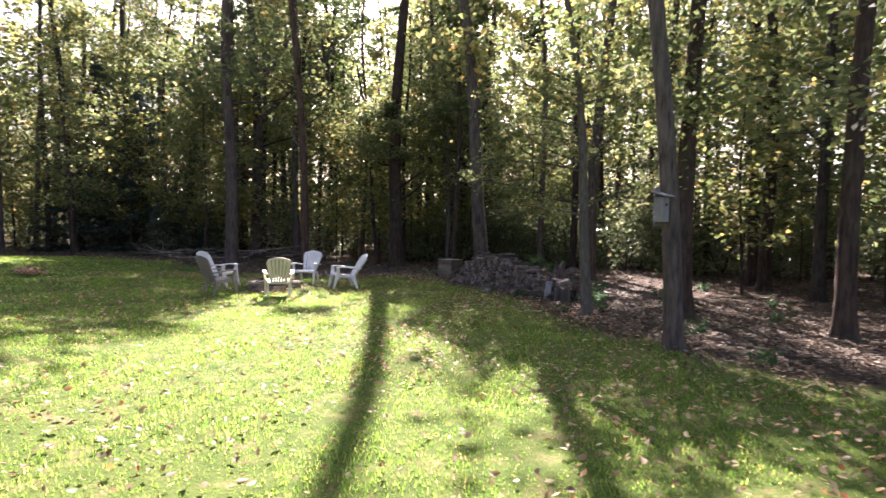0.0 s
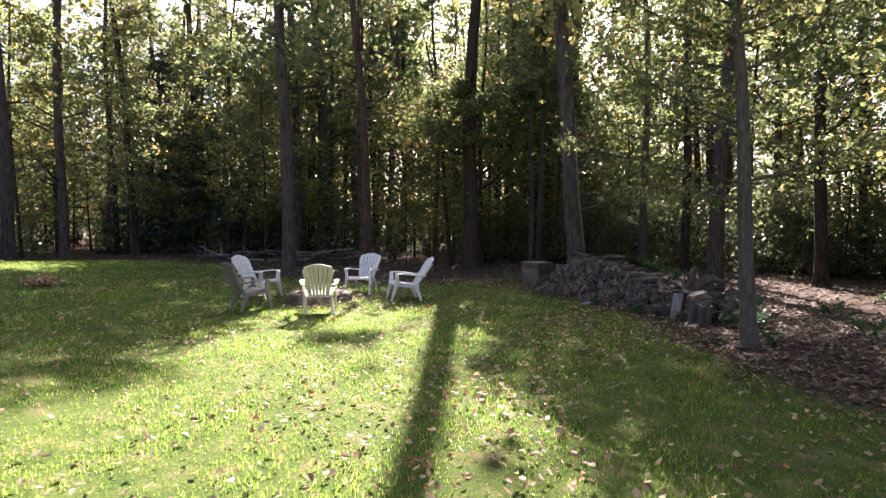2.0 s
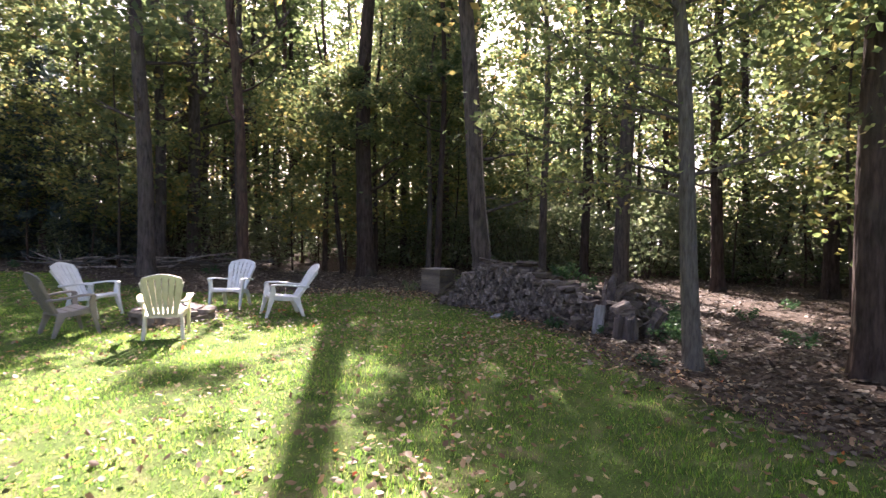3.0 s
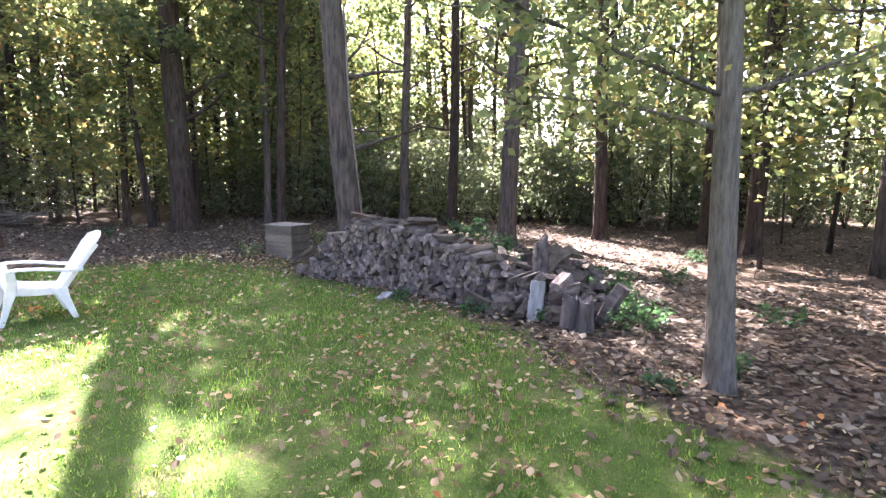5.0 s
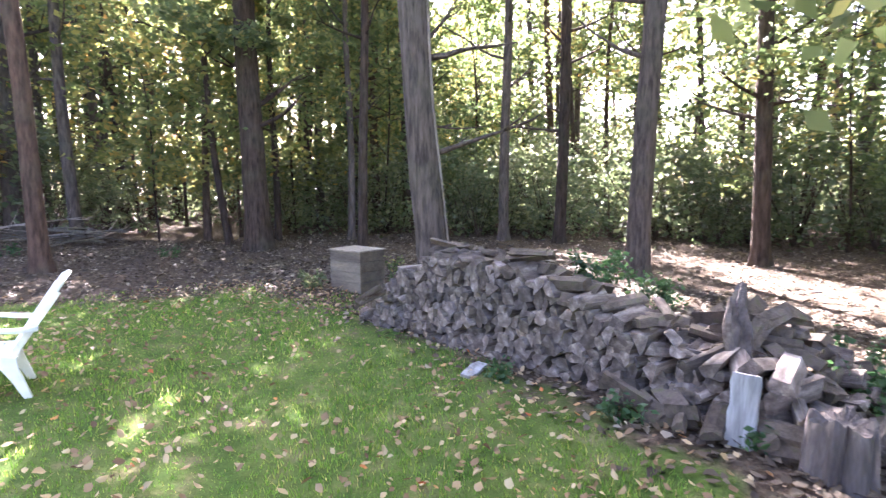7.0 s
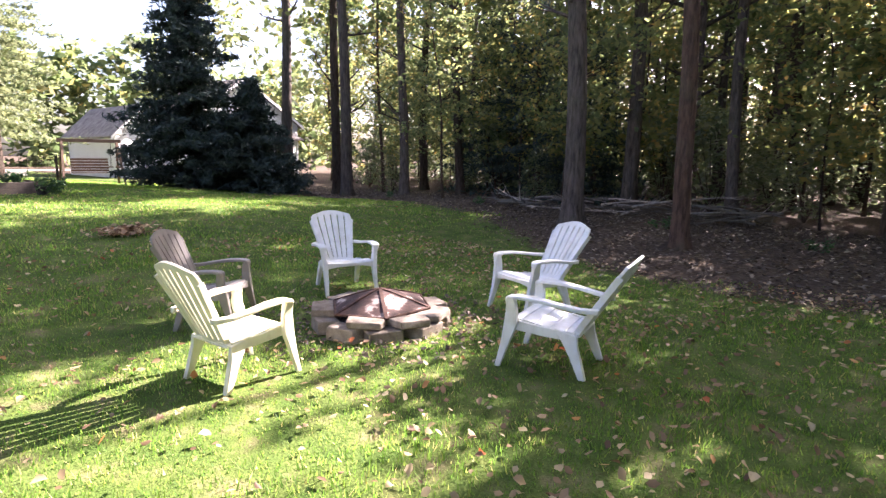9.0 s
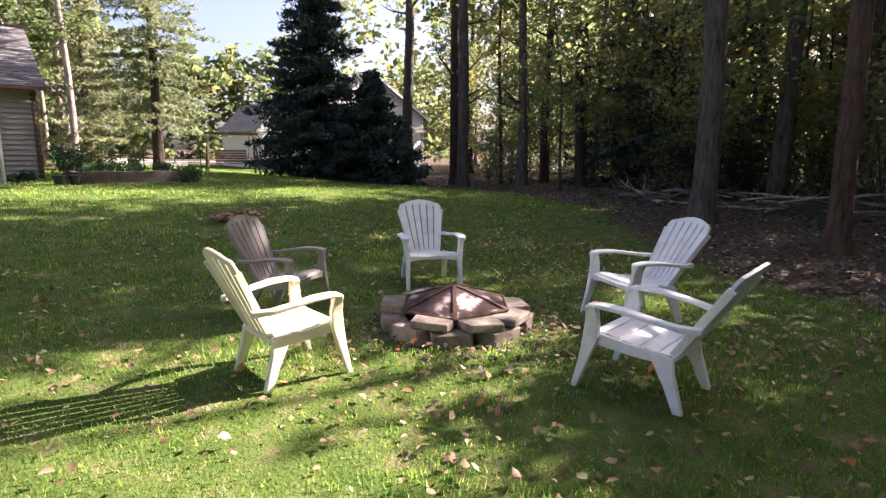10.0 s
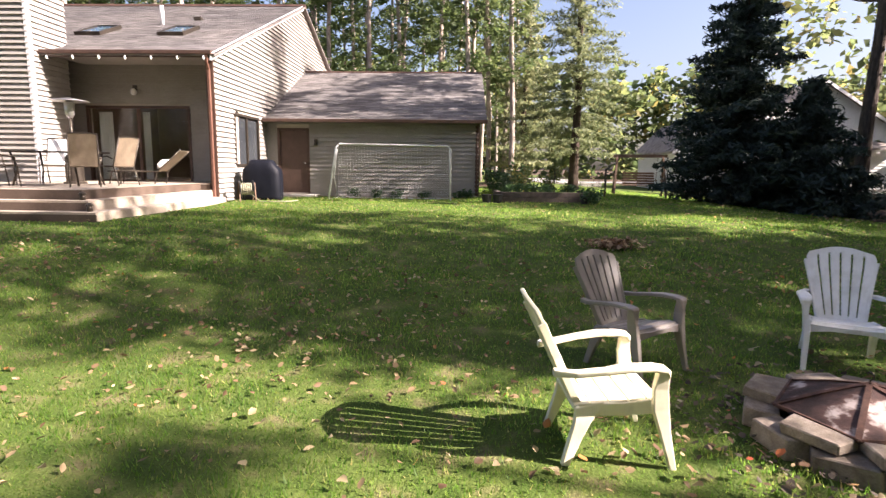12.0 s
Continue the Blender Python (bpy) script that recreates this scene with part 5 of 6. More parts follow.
    part("corner_board", Build().box((-11.15, -12.52, GB), (-11.06, -12.41, 9.1)), WHITE_SIDING, chase, "pale corner board")
    # skylights, vent pipe
    rot = Matrix((Vector((0, 1, 0)), up.normalized(), Vector((0, 1, 0)).cross(up.normalized()))).transposed().to_4x4()
    for y in (-12.75, -10.3):
        x = -14.35
        z = ZE + slope * (XC - x) + 0.04
        sk = new("skylight")
        sk.parent = h
        sk.matrix_basis = Matrix.Translation((x, y, z)) @ rot
        zs = 1 if (rot @ Vector((0, 0, 1))).z > 0 else -1
        for lo, hi in (((-0.38, -0.6, 0), (-0.32, 0.6, 0.11)), ((0.32, -0.6, 0), (0.38, 0.6, 0.11)), ((-0.32, -0.6, 0), (0.32, -0.54, 0.11)), ((-0.32, 0.54, 0), (0.32, 0.6, 0.11))):
            part("frame", Build().box((lo[0], lo[1], min(lo[2] * zs, hi[2] * zs)), (hi[0], hi[1], max(lo[2] * zs, hi[2] * zs))), METAL_DARK, sk)
        part("pane", Build().box((-0.32, -0.54, 0.07 * zs - 0.004), (0.32, 0.54, 0.07 * zs + 0.004)), SKYLIGHT_GLASS, sk, "bluish skylight glass")
    vx = -15.7
    part("vent_pipe", Build().tube([(vx, -11.5, ZE + slope * (XC - vx)), (vx, -11.5, ZE + slope * (XC - vx) + 0.62)], 0.06, 12), WHITE_SIDING, h, "white vent pipe on the roof", smooth=True)
    vx = -16.6
    part("roof_vent", Build().box((vx - 0.12, -10.85, ZE + slope * (XC - vx)), (vx + 0.12, -10.6, ZE + slope * (XC - vx) + 0.14)), METAL_DARK, h, bevel=0.03)
    # wall lamp
    lamp = new("wall_lamp")
    lamp.parent = h
    part("mount", Build().box((XW + 0.02, -11.08, 3.66), (XW + 0.07, -10.96, 3.80)), METAL_DARK, lamp)
    part("globe", Build().tube([(XW + 0.13, -11.02, 3.52), (XW + 0.13, -11.02, 3.56), (XW + 0.13, -11.02, 3.64), (XW + 0.13, -11.02, 3.70)], [0.04, 0.075, 0.075, 0.03], 14), CLOTH_WHITE, lamp, smooth=True)
    # room behind the sliding door and the side window
    part("interior_floor", Build().box((-19, -17.8, DT - 0.1), (XW - 0.17, Y - 0.17, DT - 0.02)), FLOORBOARD, h)
    # room walls in the darkened plaster, so the interior's shade is painted in
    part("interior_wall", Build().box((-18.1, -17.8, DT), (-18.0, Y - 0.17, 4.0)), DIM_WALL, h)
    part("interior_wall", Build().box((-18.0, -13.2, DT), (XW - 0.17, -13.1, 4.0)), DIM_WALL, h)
    part("interior_ceiling", Build().box((-18.0, -17.8, 3.9), (XW - 0.17, Y - 0.17, 4.0)), PLASTER, h)
    # curtain panels inside the sliding door
    for y0, y1 in ((-12.35, -11.95), (-11.05, -10.85)):
        cu = Build()
        rings = []
        for z in (DT + 0.04, 3.1):
            row = []
            k = 16
            for i in range(k):
                row.append((XW - 0.32 + 0.03 * math.sin(i * 1.9), y0 + (y1 - y0) * i / (k - 1), z))
            row += [(x - 0.01, y, zz) for x, y, zz in reversed(row)]
            rings.append(row)
        cu.loft(rings)
        c = thing("curtain", Matrix.Identity(4), "pale hanging curtain behind the glass door", "curtain")
        part("fabric", cu, CLOTH_WHITE, c)
    cl = thing("chandelier", pose(-15.3, -10.25, 3.05), "small brass chandelier with warm bulbs", "chandelier")
    part("stem", Build().tube([(0, 0, 0.0), (0, 0, 0.85)], 0.012, 6), METAL_DARK, cl)
    for k in range(6):
        a_ = k * math.pi / 3
        part("arm", Build().tube([(0, 0, 0), (0.18 * math.cos(a_), 0.18 * math.sin(a_), -0.06), (0.3 * math.cos(a_), 0.3 * math.sin(a_), 0.02)], 0.009, 5), METAL_DARK, cl)
        part("bulb", Build().tube([(0.3 * math.cos(a_), 0.3 * math.sin(a_), 0.02 + z) for z in (0, 0.03, 0.07, 0.1)], [0.014, 0.03, 0.028, 0.006], 8), BULB, cl, smooth=True)
    # string lights under the gutter
    st = thing("string_lights", Matrix.Identity(4), "string of small bulbs hung along the gutter", "string lights")
    cord = Build().tube([(XC + 0.42, -12.4 + i * 0.22, ZE - 0.12 - 0.03 * math.sin(i * math.pi / 3) ** 2) for i in range(20)], 0.006, 4)
    part("cord", cord, BLACK_PLASTIC, st)
    for i in range(1, 20, 3):
        y = -12.4 + i * 0.22
        part("bulb", Build().tube([(XC + 0.42, y, ZE - 0.15 - d) for d in (0, 0.03, 0.07, 0.10)], [0.012, 0.022, 0.03, 0.008], 8), CLOTH_WHITE, st, smooth=True)


house()


def garage():
    g = thing("garage", Matrix.Identity(4), "tan lap-sided garage with brown door and shingle roof", "garage")
    X, Y0, Y1, ZE, XR, ZR = -15.5, -8.2, -1.25, 3.14, -20.4, 5.32
    o, a, n = Vector((X, Y1, 0)), Vector((0, -1, 0)), Vector((1, 0, 0))
    dr = (5.57, 6.50, 0.74, 2.77)
    part("wall", wall_rects(Build(), o, a, n, Y1 - Y0, GB - 0.3, ZE, 0.15, [dr]), PLASTER, g)
    part("siding", siding(Build(), o, a, n, Y1 - Y0, GB + 0.05, ZE - 0.05, [(dr[0] - 0.06, dr[1] + 0.06, dr[2] - 0.2, dr[3] + 0.06)]), SIDING, g, "tan horizontal lap siding in shade")
    part("corner_board", Build().box((X - 0.05, Y1 - 0.10, GB), (X + 0.035, Y1 + 0.035, ZE)), TRIM, g, bevel=0.004)
    o2 = Vector((X, Y1, 0))
    sl = (ZR - ZE) / (X - XR)
    lim = lambda s: ZE + sl * s if s < X - XR else ZR - sl * (s - (X - XR))
    part("wall", wall_rects(Build(), (X - 0.15, Y1, 0), (-1, 0, 0), (0, 1, 0), 9.6, GB - 0.3, ZE, 0.15), PLASTER, g)
    part("siding", siding(Build(), o2, (-1, 0, 0), (0, 1, 0), 9.8, GB, ZR, limit=lim), SIDING, g)
    tri = Build()
    for yy, f in ((Y1, 1), (Y1 - 0.15, -1)):
        tri.quad(*[(x, yy, z) for x, z in ((X, ZE), (XR, ZR), (X - 9.8, ZE))][::f])
    part("gable", tri, PLASTER, g)
    up = Vector((XR - X, 0, ZR - ZE))
    ov = up.normalized() * 0.42
    shingle_roof(g, Vector((X, Y0, ZE + 0.06)) - ov, (0, 1, 0), up, Y1 - Y0 + 0.25, up.length + 0.42, seed=9)
    part("roof", Build().hexa([Vector((XR, y, ZR + dz)) + (Vector((-4.9, 0, -(ZR - ZE))) * 1.05 if k else Vector()) for dz in (0.0, 0.05) for y, k in ((Y0, 0), (Y1 + 0.25, 0), (Y1 + 0.25, 1), (Y0, 1))]), SHINGLE, g)
    part("ridge_cap", Build().tube([(XR, Y0, ZR + 0.05), (XR, Y1 + 0.25, ZR + 0.05)], 0.07, 6), TRIM, g)
    gx = X + 0.40
    part("gutter", Build().bar([((gx, y, ZE - 0.10), (0.055, 0, 0), (0, 0, 0.055)) for y in (Y0 + 0.05, Y1 + 0.27)]), TRIM, g, "dark brown gutter", bevel=0.012)
    part("soffit", Build().box((X + 0.03, Y0, ZE - 0.13), (gx - 0.055, Y1 + 0.2, ZE - 0.10)), TRIM, g)
    part("downspout", Build().bar([((gx, Y1 - 0.02, ZE - 0.15), (0.035, 0, 0), (0, 0.03, 0)), ((X + 0.09, Y1 - 0.05, ZE - 0.42), (0.035, 0, 0), (0, 0.03, 0)), ((X + 0.09, Y1 - 0.05, GB + 0.1), (0.035, 0, 0), (0, 0.03, 0))]), TRIM, g, bevel=0.006)
    d = new("door")
    d.parent = g
    y0, y1 = Y1 - dr[0], Y1 - dr[1]
    part("leaf", Build().box((X - 0.06, y1 + 0.03, dr[2]), (X - 0.015, y0 - 0.03, dr[3] - 0.03)), DOOR_PAINT, d, "brown flush door")
    for lo, hi in (((X - 0.08, y1 - 0.06, dr[2] - 0.02), (X + 0.035, y1 + 0.028, dr[3] + 0.06)), ((X - 0.08, y0 - 0.028, dr[2] - 0.02), (X + 0.035, y0 + 0.06, dr[3] + 0.06)), ((X - 0.08, y1 + 0.028, dr[3] - 0.028), (X + 0.033, y0 - 0.028, dr[3] + 0.058))):
        part("frame", Build().box(lo, hi), TRIM, d)
    part("door_knob", Build().tube([(X - 0.015, y0 - 0.10, 1.70), (X + 0.02, y0 - 0.10, 1.70), (X + 0.03, y0 - 0.10, 1.70), (X + 0.055, y0 - 0.10, 1.70)], [0.012, 0.012, 0.028, 0.018], 10), STEEL, d, smooth=True)
    part("step", Build().box((X, y1 - 0.25, GB - 0.05), (X + 0.55, y0 + 0.35, 0.70)), CONCRETE, g, "pale concrete doorstep", bevel=0.01)
    l = new("wall_lamp")
    l.parent = g
    part("mount", Build().box((X + 0.02, y0 + 0.22, 2.32), (X + 0.06, y0 + 0.34, 2.48)), METAL_DARK, l)
    part("shade", Build().tube([(X + 0.11, y0 + 0.28, 2.28), (X + 0.11, y0 + 0.28, 2.40)], [0.05, 0.03], 10), METAL_DARK, l)


garage()


def deck():
    d = thing("deck", Matrix.Identity(4), "low red-brown timber deck with two wrap-round steps", "deck")
    x0, x1, y0, y1 = -11.62, -7.05, -17.0, -8.65
    x = x0
    bw = 0.142
    i = 0
    while x < x1 - 0.01:
        part("board", Build().box((x, y0, DT - 0.035), (min(x + bw - 0.006, x1), y1, DT)), DECK_WOOD, d)
        x += bw
        i += 1
    part("board", Build().box((-13.08, -12.4, DT - 0.035), (x0 - 0.006, -8.38, DT)), DECK_WOOD, d)
    part("fascia", Build().box((x1 + 0.002, y0, GB - 0.1), (x1 + 0.03, y1 + 0.03, DT - 0.005)), DECK_DARK, d)
    part("riser", Build().box((x0 - 0.03, y1 + 0.002, GB - 0.1), (x0 - 0.008, -8.37, DT - 0.037)), DECK_DARK, d)
    part("fascia", Build().box((x0, y1 + 0.002, GB - 0.1), (x1, y1 + 0.03, DT - 0.005)), DECK_DARK, d)
    for k in (1, 2):
        z = DT - 0.175 * k
        e = 0.34 * k
        for c in range(2):
            q0, q1 = e - 0.34 + 0.035 + c * 0.155, e - 0.34 + 0.035 + c * 0.155 + 0.149
            part("tread", Build().box((x1 + q0, y0, z - 0.035), (x1 + q1, y1 + q1, z)), DECK_WOOD, d)
            part("tread", Build().box((x0, y1 + q0, z - 0.035), (x1 + q0 - 0.006, y1 + q1, z)), DECK_WOOD, d)
        part("riser", Build().box((x1 + e - 0.012, y0, GB - 0.1), (x1 + e + 0.012, y1 + e + 0.012, z - 0.036)), DECK_DARK, d)
        # +y risers take the lighter deck wood: their sunlight is put into the colour
        part("riser", Build().box((x0, y1 + e - 0.012, GB - 0.1), (x1 + e - 0.013, y1 + e + 0.012, z - 0.036)), DECK_WOOD, d)
    for k, (x, y, z) in enumerate(((x1 + 0.12, y1 + 0.10, DT - 0.175), (x1 + 0.46, y1 + 0.44, DT - 0.35))):
        l = thing("deck_light", pose(x, y, z + 0.002), "small dark post light standing on the deck step", "lamp", "deck lights")
        part("body", Build().tube([(0, 0, 0), (0, 0, 0.10)], [0.05, 0.045], 12), METAL_DARK, l, smooth=True)
        part("cap", Build().tube([(0, 0, 0.10), (0, 0, 0.115), (0, 0, 0.15)], [0.065, 0.065, 0.02], 12), METAL_DARK, l)
    return d


deck()


def sling_chair(x, y, rz, recline=18, label="tan sling patio chair with bronze metal frame", cushion=None):
    t = thing("patio_chair", pose(x, y, DT + 0.002, 0, 0, rz), label, "chair", "patio chairs")
    c, s = math.cos(radians(90 + recline)), math.sin(radians(90 + recline))
    for k in (-1, 1):
        fr = Build().tube([(0.28, 0.27 * k, 0.0), (0.24, 0.27 * k, 0.35), (0.20, 0.28 * k, 0.60), (-0.05, 0.29 * k, 0.64), (-0.22, 0.28 * k, 0.58)], 0.014, 7)
        part("armrest", fr, METAL_DARK, t, smooth=True)
        rl = Build().tube([(-0.34, 0.26 * k, 0.0), (-0.26, 0.26 * k, 0.25), (-0.2, 0.26 * k, 0.42), (-0.2 + c * 0.66, 0.25 * k, 0.42 + s * 0.66)], 0.014, 7)
        part("back_frame", rl, METAL_DARK, t, smooth=True)
        part("side_rail", Build().tube([(0.25, 0.26 * k, 0.43), (-0.2, 0.26 * k, 0.41)], 0.013, 7), METAL_DARK, t, smooth=True)
    seat = Build()
    seat.bar([((0.25, 0, 0.43), (0, 0.25, 0), (0, 0, 0.004)), ((0.02, 0, 0.40), (0, 0.25, 0), (0, 0, 0.004)), ((-0.2, 0, 0.42), (0, 0.25, 0), (0, 0, 0.004))])
    part("seat", seat, SLING, t)
    bk = Build()
    bk.bar([((-0.2 + c * q, 0, 0.43 + s * q), (0, 0.245, 0), (0.004, 0, 0.001)) for q in (0.0, 0.3, 0.65)])
    part("backrest", bk, SLING, t)
    part("top_rail", Build().tube([(-0.2 + c * 0.66, -0.25, 0.42 + s * 0.66), (-0.2 + c * 0.68, 0, 0.42 + s * 0.69), (-0.2 + c * 0.66, 0.25, 0.42 + s * 0.66)], 0.014, 7), METAL_DARK, t)
    if cushion:
        part("cushion", Build().box((-0.19, -0.22, 0.43), (0.22, 0.22, 0.52)), cushion, t, "white seat cushion", bevel=0.03)
        part("cushion", Build().bar([((-0.14 + c * q, 0, 0.46 + s * q), (0, 0.22, 0), (0.045, 0, 0.01)) for q in (0.05, 0.3, 0.6)]), cushion, t, "white back cushion", bevel=0.03)
    return t


def patio_set():
    t = thing("patio_table", pose(-9.0, -10.45, DT + 0.002), "glass-topped patio table with dark metal legs", "table")
    part("tabletop", Build().box((-0.5, -0.8, 0.70), (0.5, 0.8, 0.712)), DARK_GLASS, t, bevel=0.004)
    rim = Build().tube([(0.5, -0.8, 0.706), (0.5, 0.8, 0.706), (-0.5, 0.8, 0.706), (-0.5, -0.8, 0.706), (0.5, -0.8, 0.706)], 0.018, 6)
    part("rim", rim, METAL_DARK, t)
    for sx in (-1, 1):
        for sy in (-1, 1):
            part("leg", Build().tube([(0.42 * sx, 0.7 * sy, 0.0), (0.36 * sx, 0.62 * sy, 0.35), (0.42 * sx, 0.7 * sy, 0.70)], 0.022, 8), METAL_DARK, t, smooth=True)
    sling_chair(-8.1, -11.05, 150, 22)
    sling_chair(-8.5, -9.55, 215, 16)
    sling_chair(-9.7, -9.6, 250, 20)
    sling_chair(-10.1, -11.3, 20, 18, "patio chair with thick white cushions", CLOTH_WHITE)
    sling_chair(-9.0, -11.9, 90, 18)
    # lounger
    l = thing("sun_lounger", pose(-10.75, -9.45, DT + 0.002, 0, 0, 95), "bronze-framed sling lounger with a white pillow", "lounger")
    for k in (-1, 1):
        part("frame", Build().tube([(-0.85, 0.3 * k, 0.30), (0.3, 0.3 * k, 0.30), (0.85, 0.3 * k, 0.80)], 0.016, 7), METAL_DARK, l, smooth=True)
        for x in (-0.75, 0.3):
            part("leg", Build().tube([(x, 0.3 * k, 0.30), (x - 0.06, 0.32 * k, 0.0)], 0.014, 7), METAL_DARK, l)
    part("sling", Build().bar([((-0.85, 0, 0.31), (0, 0.28, 0), (0, 0, 0.005)), ((0.3, 0, 0.31), (0, 0.28, 0), (0, 0, 0.005)), ((0.85, 0, 0.80), (0, 0.28, 0), (0, 0, 0.005))]), SLING, l)
    p = thing("pillow", pose(-10.74, -9.05, DT + 0.48, 0, 0, 95) @ pose(0, 0, 0, 0, -42, 0), "white pillow leaning on the lounger", "pillow")
    part("cover", Build().bar([((-0.16, 0, 0.0), (0, 0.18, 0), (0, 0, 0.015)), ((-0.08, 0, 0.015), (0, 0.22, 0), (0, 0, 0.06)), ((0.08, 0, 0.015), (0, 0.22, 0), (0, 0, 0.06)), ((0.16, 0, 0.0), (0, 0.18, 0), (0, 0, 0.015))]), CLOTH_WHITE, p, bevel=0.02)
    # heater
    q = thing("patio_heater", pose(-10.2, -10.95, DT + 0.002), "tall steel patio heater with a round hood", "heater")
    part("base", Build().tube([(0, 0, 0), (0, 0, 0.04), (0, 0, 0.05), (0, 0, 0.62), (0, 0, 0.66)], [0.24, 0.24, 0.19, 0.19, 0.12], 20), METAL_DARK, q, smooth=False)
    part("pole", Build().tube([(0, 0, 0.66), (0, 0, 1.55)], 0.03, 10), METAL_DARK, q, smooth=True)
    part("burner", Build().tube([(0, 0, 1.52), (0, 0, 1.60), (0, 0, 1.86), (0, 0, 1.90)], [0.05, 0.095, 0.11, 0.06], 16), STEEL, q, "perforated steel burner", smooth=True)
    part("hood", Build().tube([(0, 0, 1.90), (0, 0, 1.915), (0, 0, 1.97), (0, 0, 1.99)], [0.42, 0.41, 0.12, 0.03], 24), STEEL, q, "round steel hood")


patio_set()


def beside_house():
    g = thing("grill", pose(-12.9, -7.42, gz(-12.9, -7.42), 0, 0, 4), "barbecue under a fitted navy vinyl cover", "grill")
    b = Build()
    rings = []
    for z, sx, sy in ((0.0, 0.30, 0.52), (0.1, 0.305, 0.53), (0.72, 0.30, 0.52), (0.85, 0.29, 0.50), (1.0, 0.26, 0.36), (1.1, 0.20, 0.31), (1.13, 0.10, 0.24)):
        ring = []
        for k in range(28):
            a = 2 * math.pi * k / 28
            q = max(abs(math.cos(a)), abs(math.sin(a))) ** 0.82
            ring.append((sx * math.cos(a) / q * (1 + 0.03 * math.sin(9 * a + z * 4)), sy * math.sin(a) / q * (1 + 0.03 * math.sin(7 * a)), z))
        rings.append(ring)
    b.loft(rings)
    part("cover", b, COVER, g, smooth=True)
    hx, hy = -11.98, -7.55
    h = thing("hose_reel", pose(hx, hy, gz(hx, hy), 0, 0, 30), "garden hose reel with a coiled tan hose", "hose reel")
    for k in (-1, 1):
        part("side_frame", Build().tube([(0.25, 0.2 * k, 0), (0.05, 0.2 * k, 0.5), (-0.25, 0.2 * k, 0)], 0.018, 6), BROWN_PAINT, h)
        part("disc", Build().tube([(0, 0.17 * k, 0.34), (0, 0.185 * k, 0.34)], 0.22, 20), BLACK_PLASTIC, h)
    coil = Build()
    pts = []
    for i in range(90):
        a = i * 0.42
        pts.append((0.15 * math.cos(a), -0.15 + 0.3 * i / 90, 0.34 + 0.15 * math.sin(a)))
    coil.tube(pts, 0.016, 5)
    part("hose", coil, HOSE, h, "coiled tan hose", smooth=True)
    tail = Build().tube([(0.1, 0.1, 0.2), (0.3, 0.3, 0.02), (0.5, 0.6, 0.02), (0.6, 1.0, 0.02), (0.3, 1.3, 0.02)], 0.013, 6)
    part("hose_end", tail, HOSE, h, smooth=True)


beside_house()


def soccer_goal():
    t = thing("soccer_goal", Matrix.Identity(4), "white steel soccer goal with a torn white net", "goal")
    z0 = GB - 0.02
    A, B = Vector((-13.95, -5.80, z0 + 0.06)), Vector((-13.95, -2.12, z0 - 0.10))
    zt = 2.27
    front = Build().tube([A, (-13.98, -5.56, zt - 0.10), (-13.99, -5.45, zt), (-13.99, -2.22, zt - 0.04), (-13.97, -2.12, zt - 0.14), B], 0.028, 10)
    part("frame", front, METAL_WHITE, t, smooth=True)
    for s, y in ((0, -5.75), (1, -2.14)):
        part("side_bar", Build().tube([(-13.98, y + (0.22 if not s else -0.02), zt - 0.15), (-14.5, y, 1.3), (-15.0, y, z0 + 0.03)], 0.02, 8), METAL_WHITE, t, smooth=True)
        part("ground_bar", Build().tube([(-13.95, y, z0 + 0.03), (-15.0, y, z0 + 0.03)], 0.02, 8), METAL_WHITE, t)
    part("back_bar", Build().tube([(-15.0, -5.75, z0 + 0.03), (-15.0, -2.14, z0 + 0.03)], 0.02, 8), METAL_WHITE, t)
    net = Build()
    n1, n2 = 38, 24

    def at(i, j):
        u, v = i / n1, j / n2
        return Vector((-14.0 - 1.0 * v - 0.10 * math.sin(math.pi * v) * (1 + 0.5 * math.sin(3 * u)), -5.5 + 3.35 * u - 0.25 * v * (1 - u), zt - 0.03 - (zt - z0 - 0.05) * v ** 0.75))
    for i in range(n1 + 1):
        net.tube([at(i, j) for j in range(0, n2 + 1, 2)], 0.0036, 3, False)
    for j in range(n2 + 1):
        net.tube([at(i, j) for i in range(0, n1 + 1, 2)], 0.0036, 3, False)
    ob = part("net", net, NET, t, "sagging white net")
    tagged(ob, kind="stuff")


soccer_goal()


# ---------------------------------------------------------------- garden beyond the lawn
def conifer(x, y, h, r, mat, barkmat, seed, label, z0=0.35, count=5200, tiers=26, size=0.16):
    """A spruce: whorls of drooping boughs that shorten to the tip."""
    rng = np.random.default_rng(seed)
    t = thing("spruce", pose(x, y, gz(x, y)), label, "spruce")
    b, centre = trunk_build(rng, h, 0.05 + 0.013 * h, (0, 0), 12, 12, 1.2, 0.03, 0.08)
    part("trunk", b, barkmat, t, smooth=True)
    v = []
    for k in range(tiers):
        u = k / (tiers - 1)
        z = z0 + (h - z0) * u ** 0.92
        rr = r * (1 - u) ** 0.85 * rng.uniform(0.82, 1.12) + 0.08
        n = int(9 - 4 * u)
        for i in range(n):
            a = rng.uniform(0, 6.28)
            q = rr * rng.uniform(0.75, 1.12)
            for s in np.linspace(0.15, 1, max(3, int(q * 5))):
                v.append((q * s * math.cos(a), q * s * math.sin(a), z - 0.22 * q * s + 0.10 * q * s * s))
    cl = np.array(v)
    part("crown", leaf_cloud("crown", rng, cl, 0.10 + 0.014 * r, count, size, mat, 0.7, 0.6, 0.12), None, t)
    return t


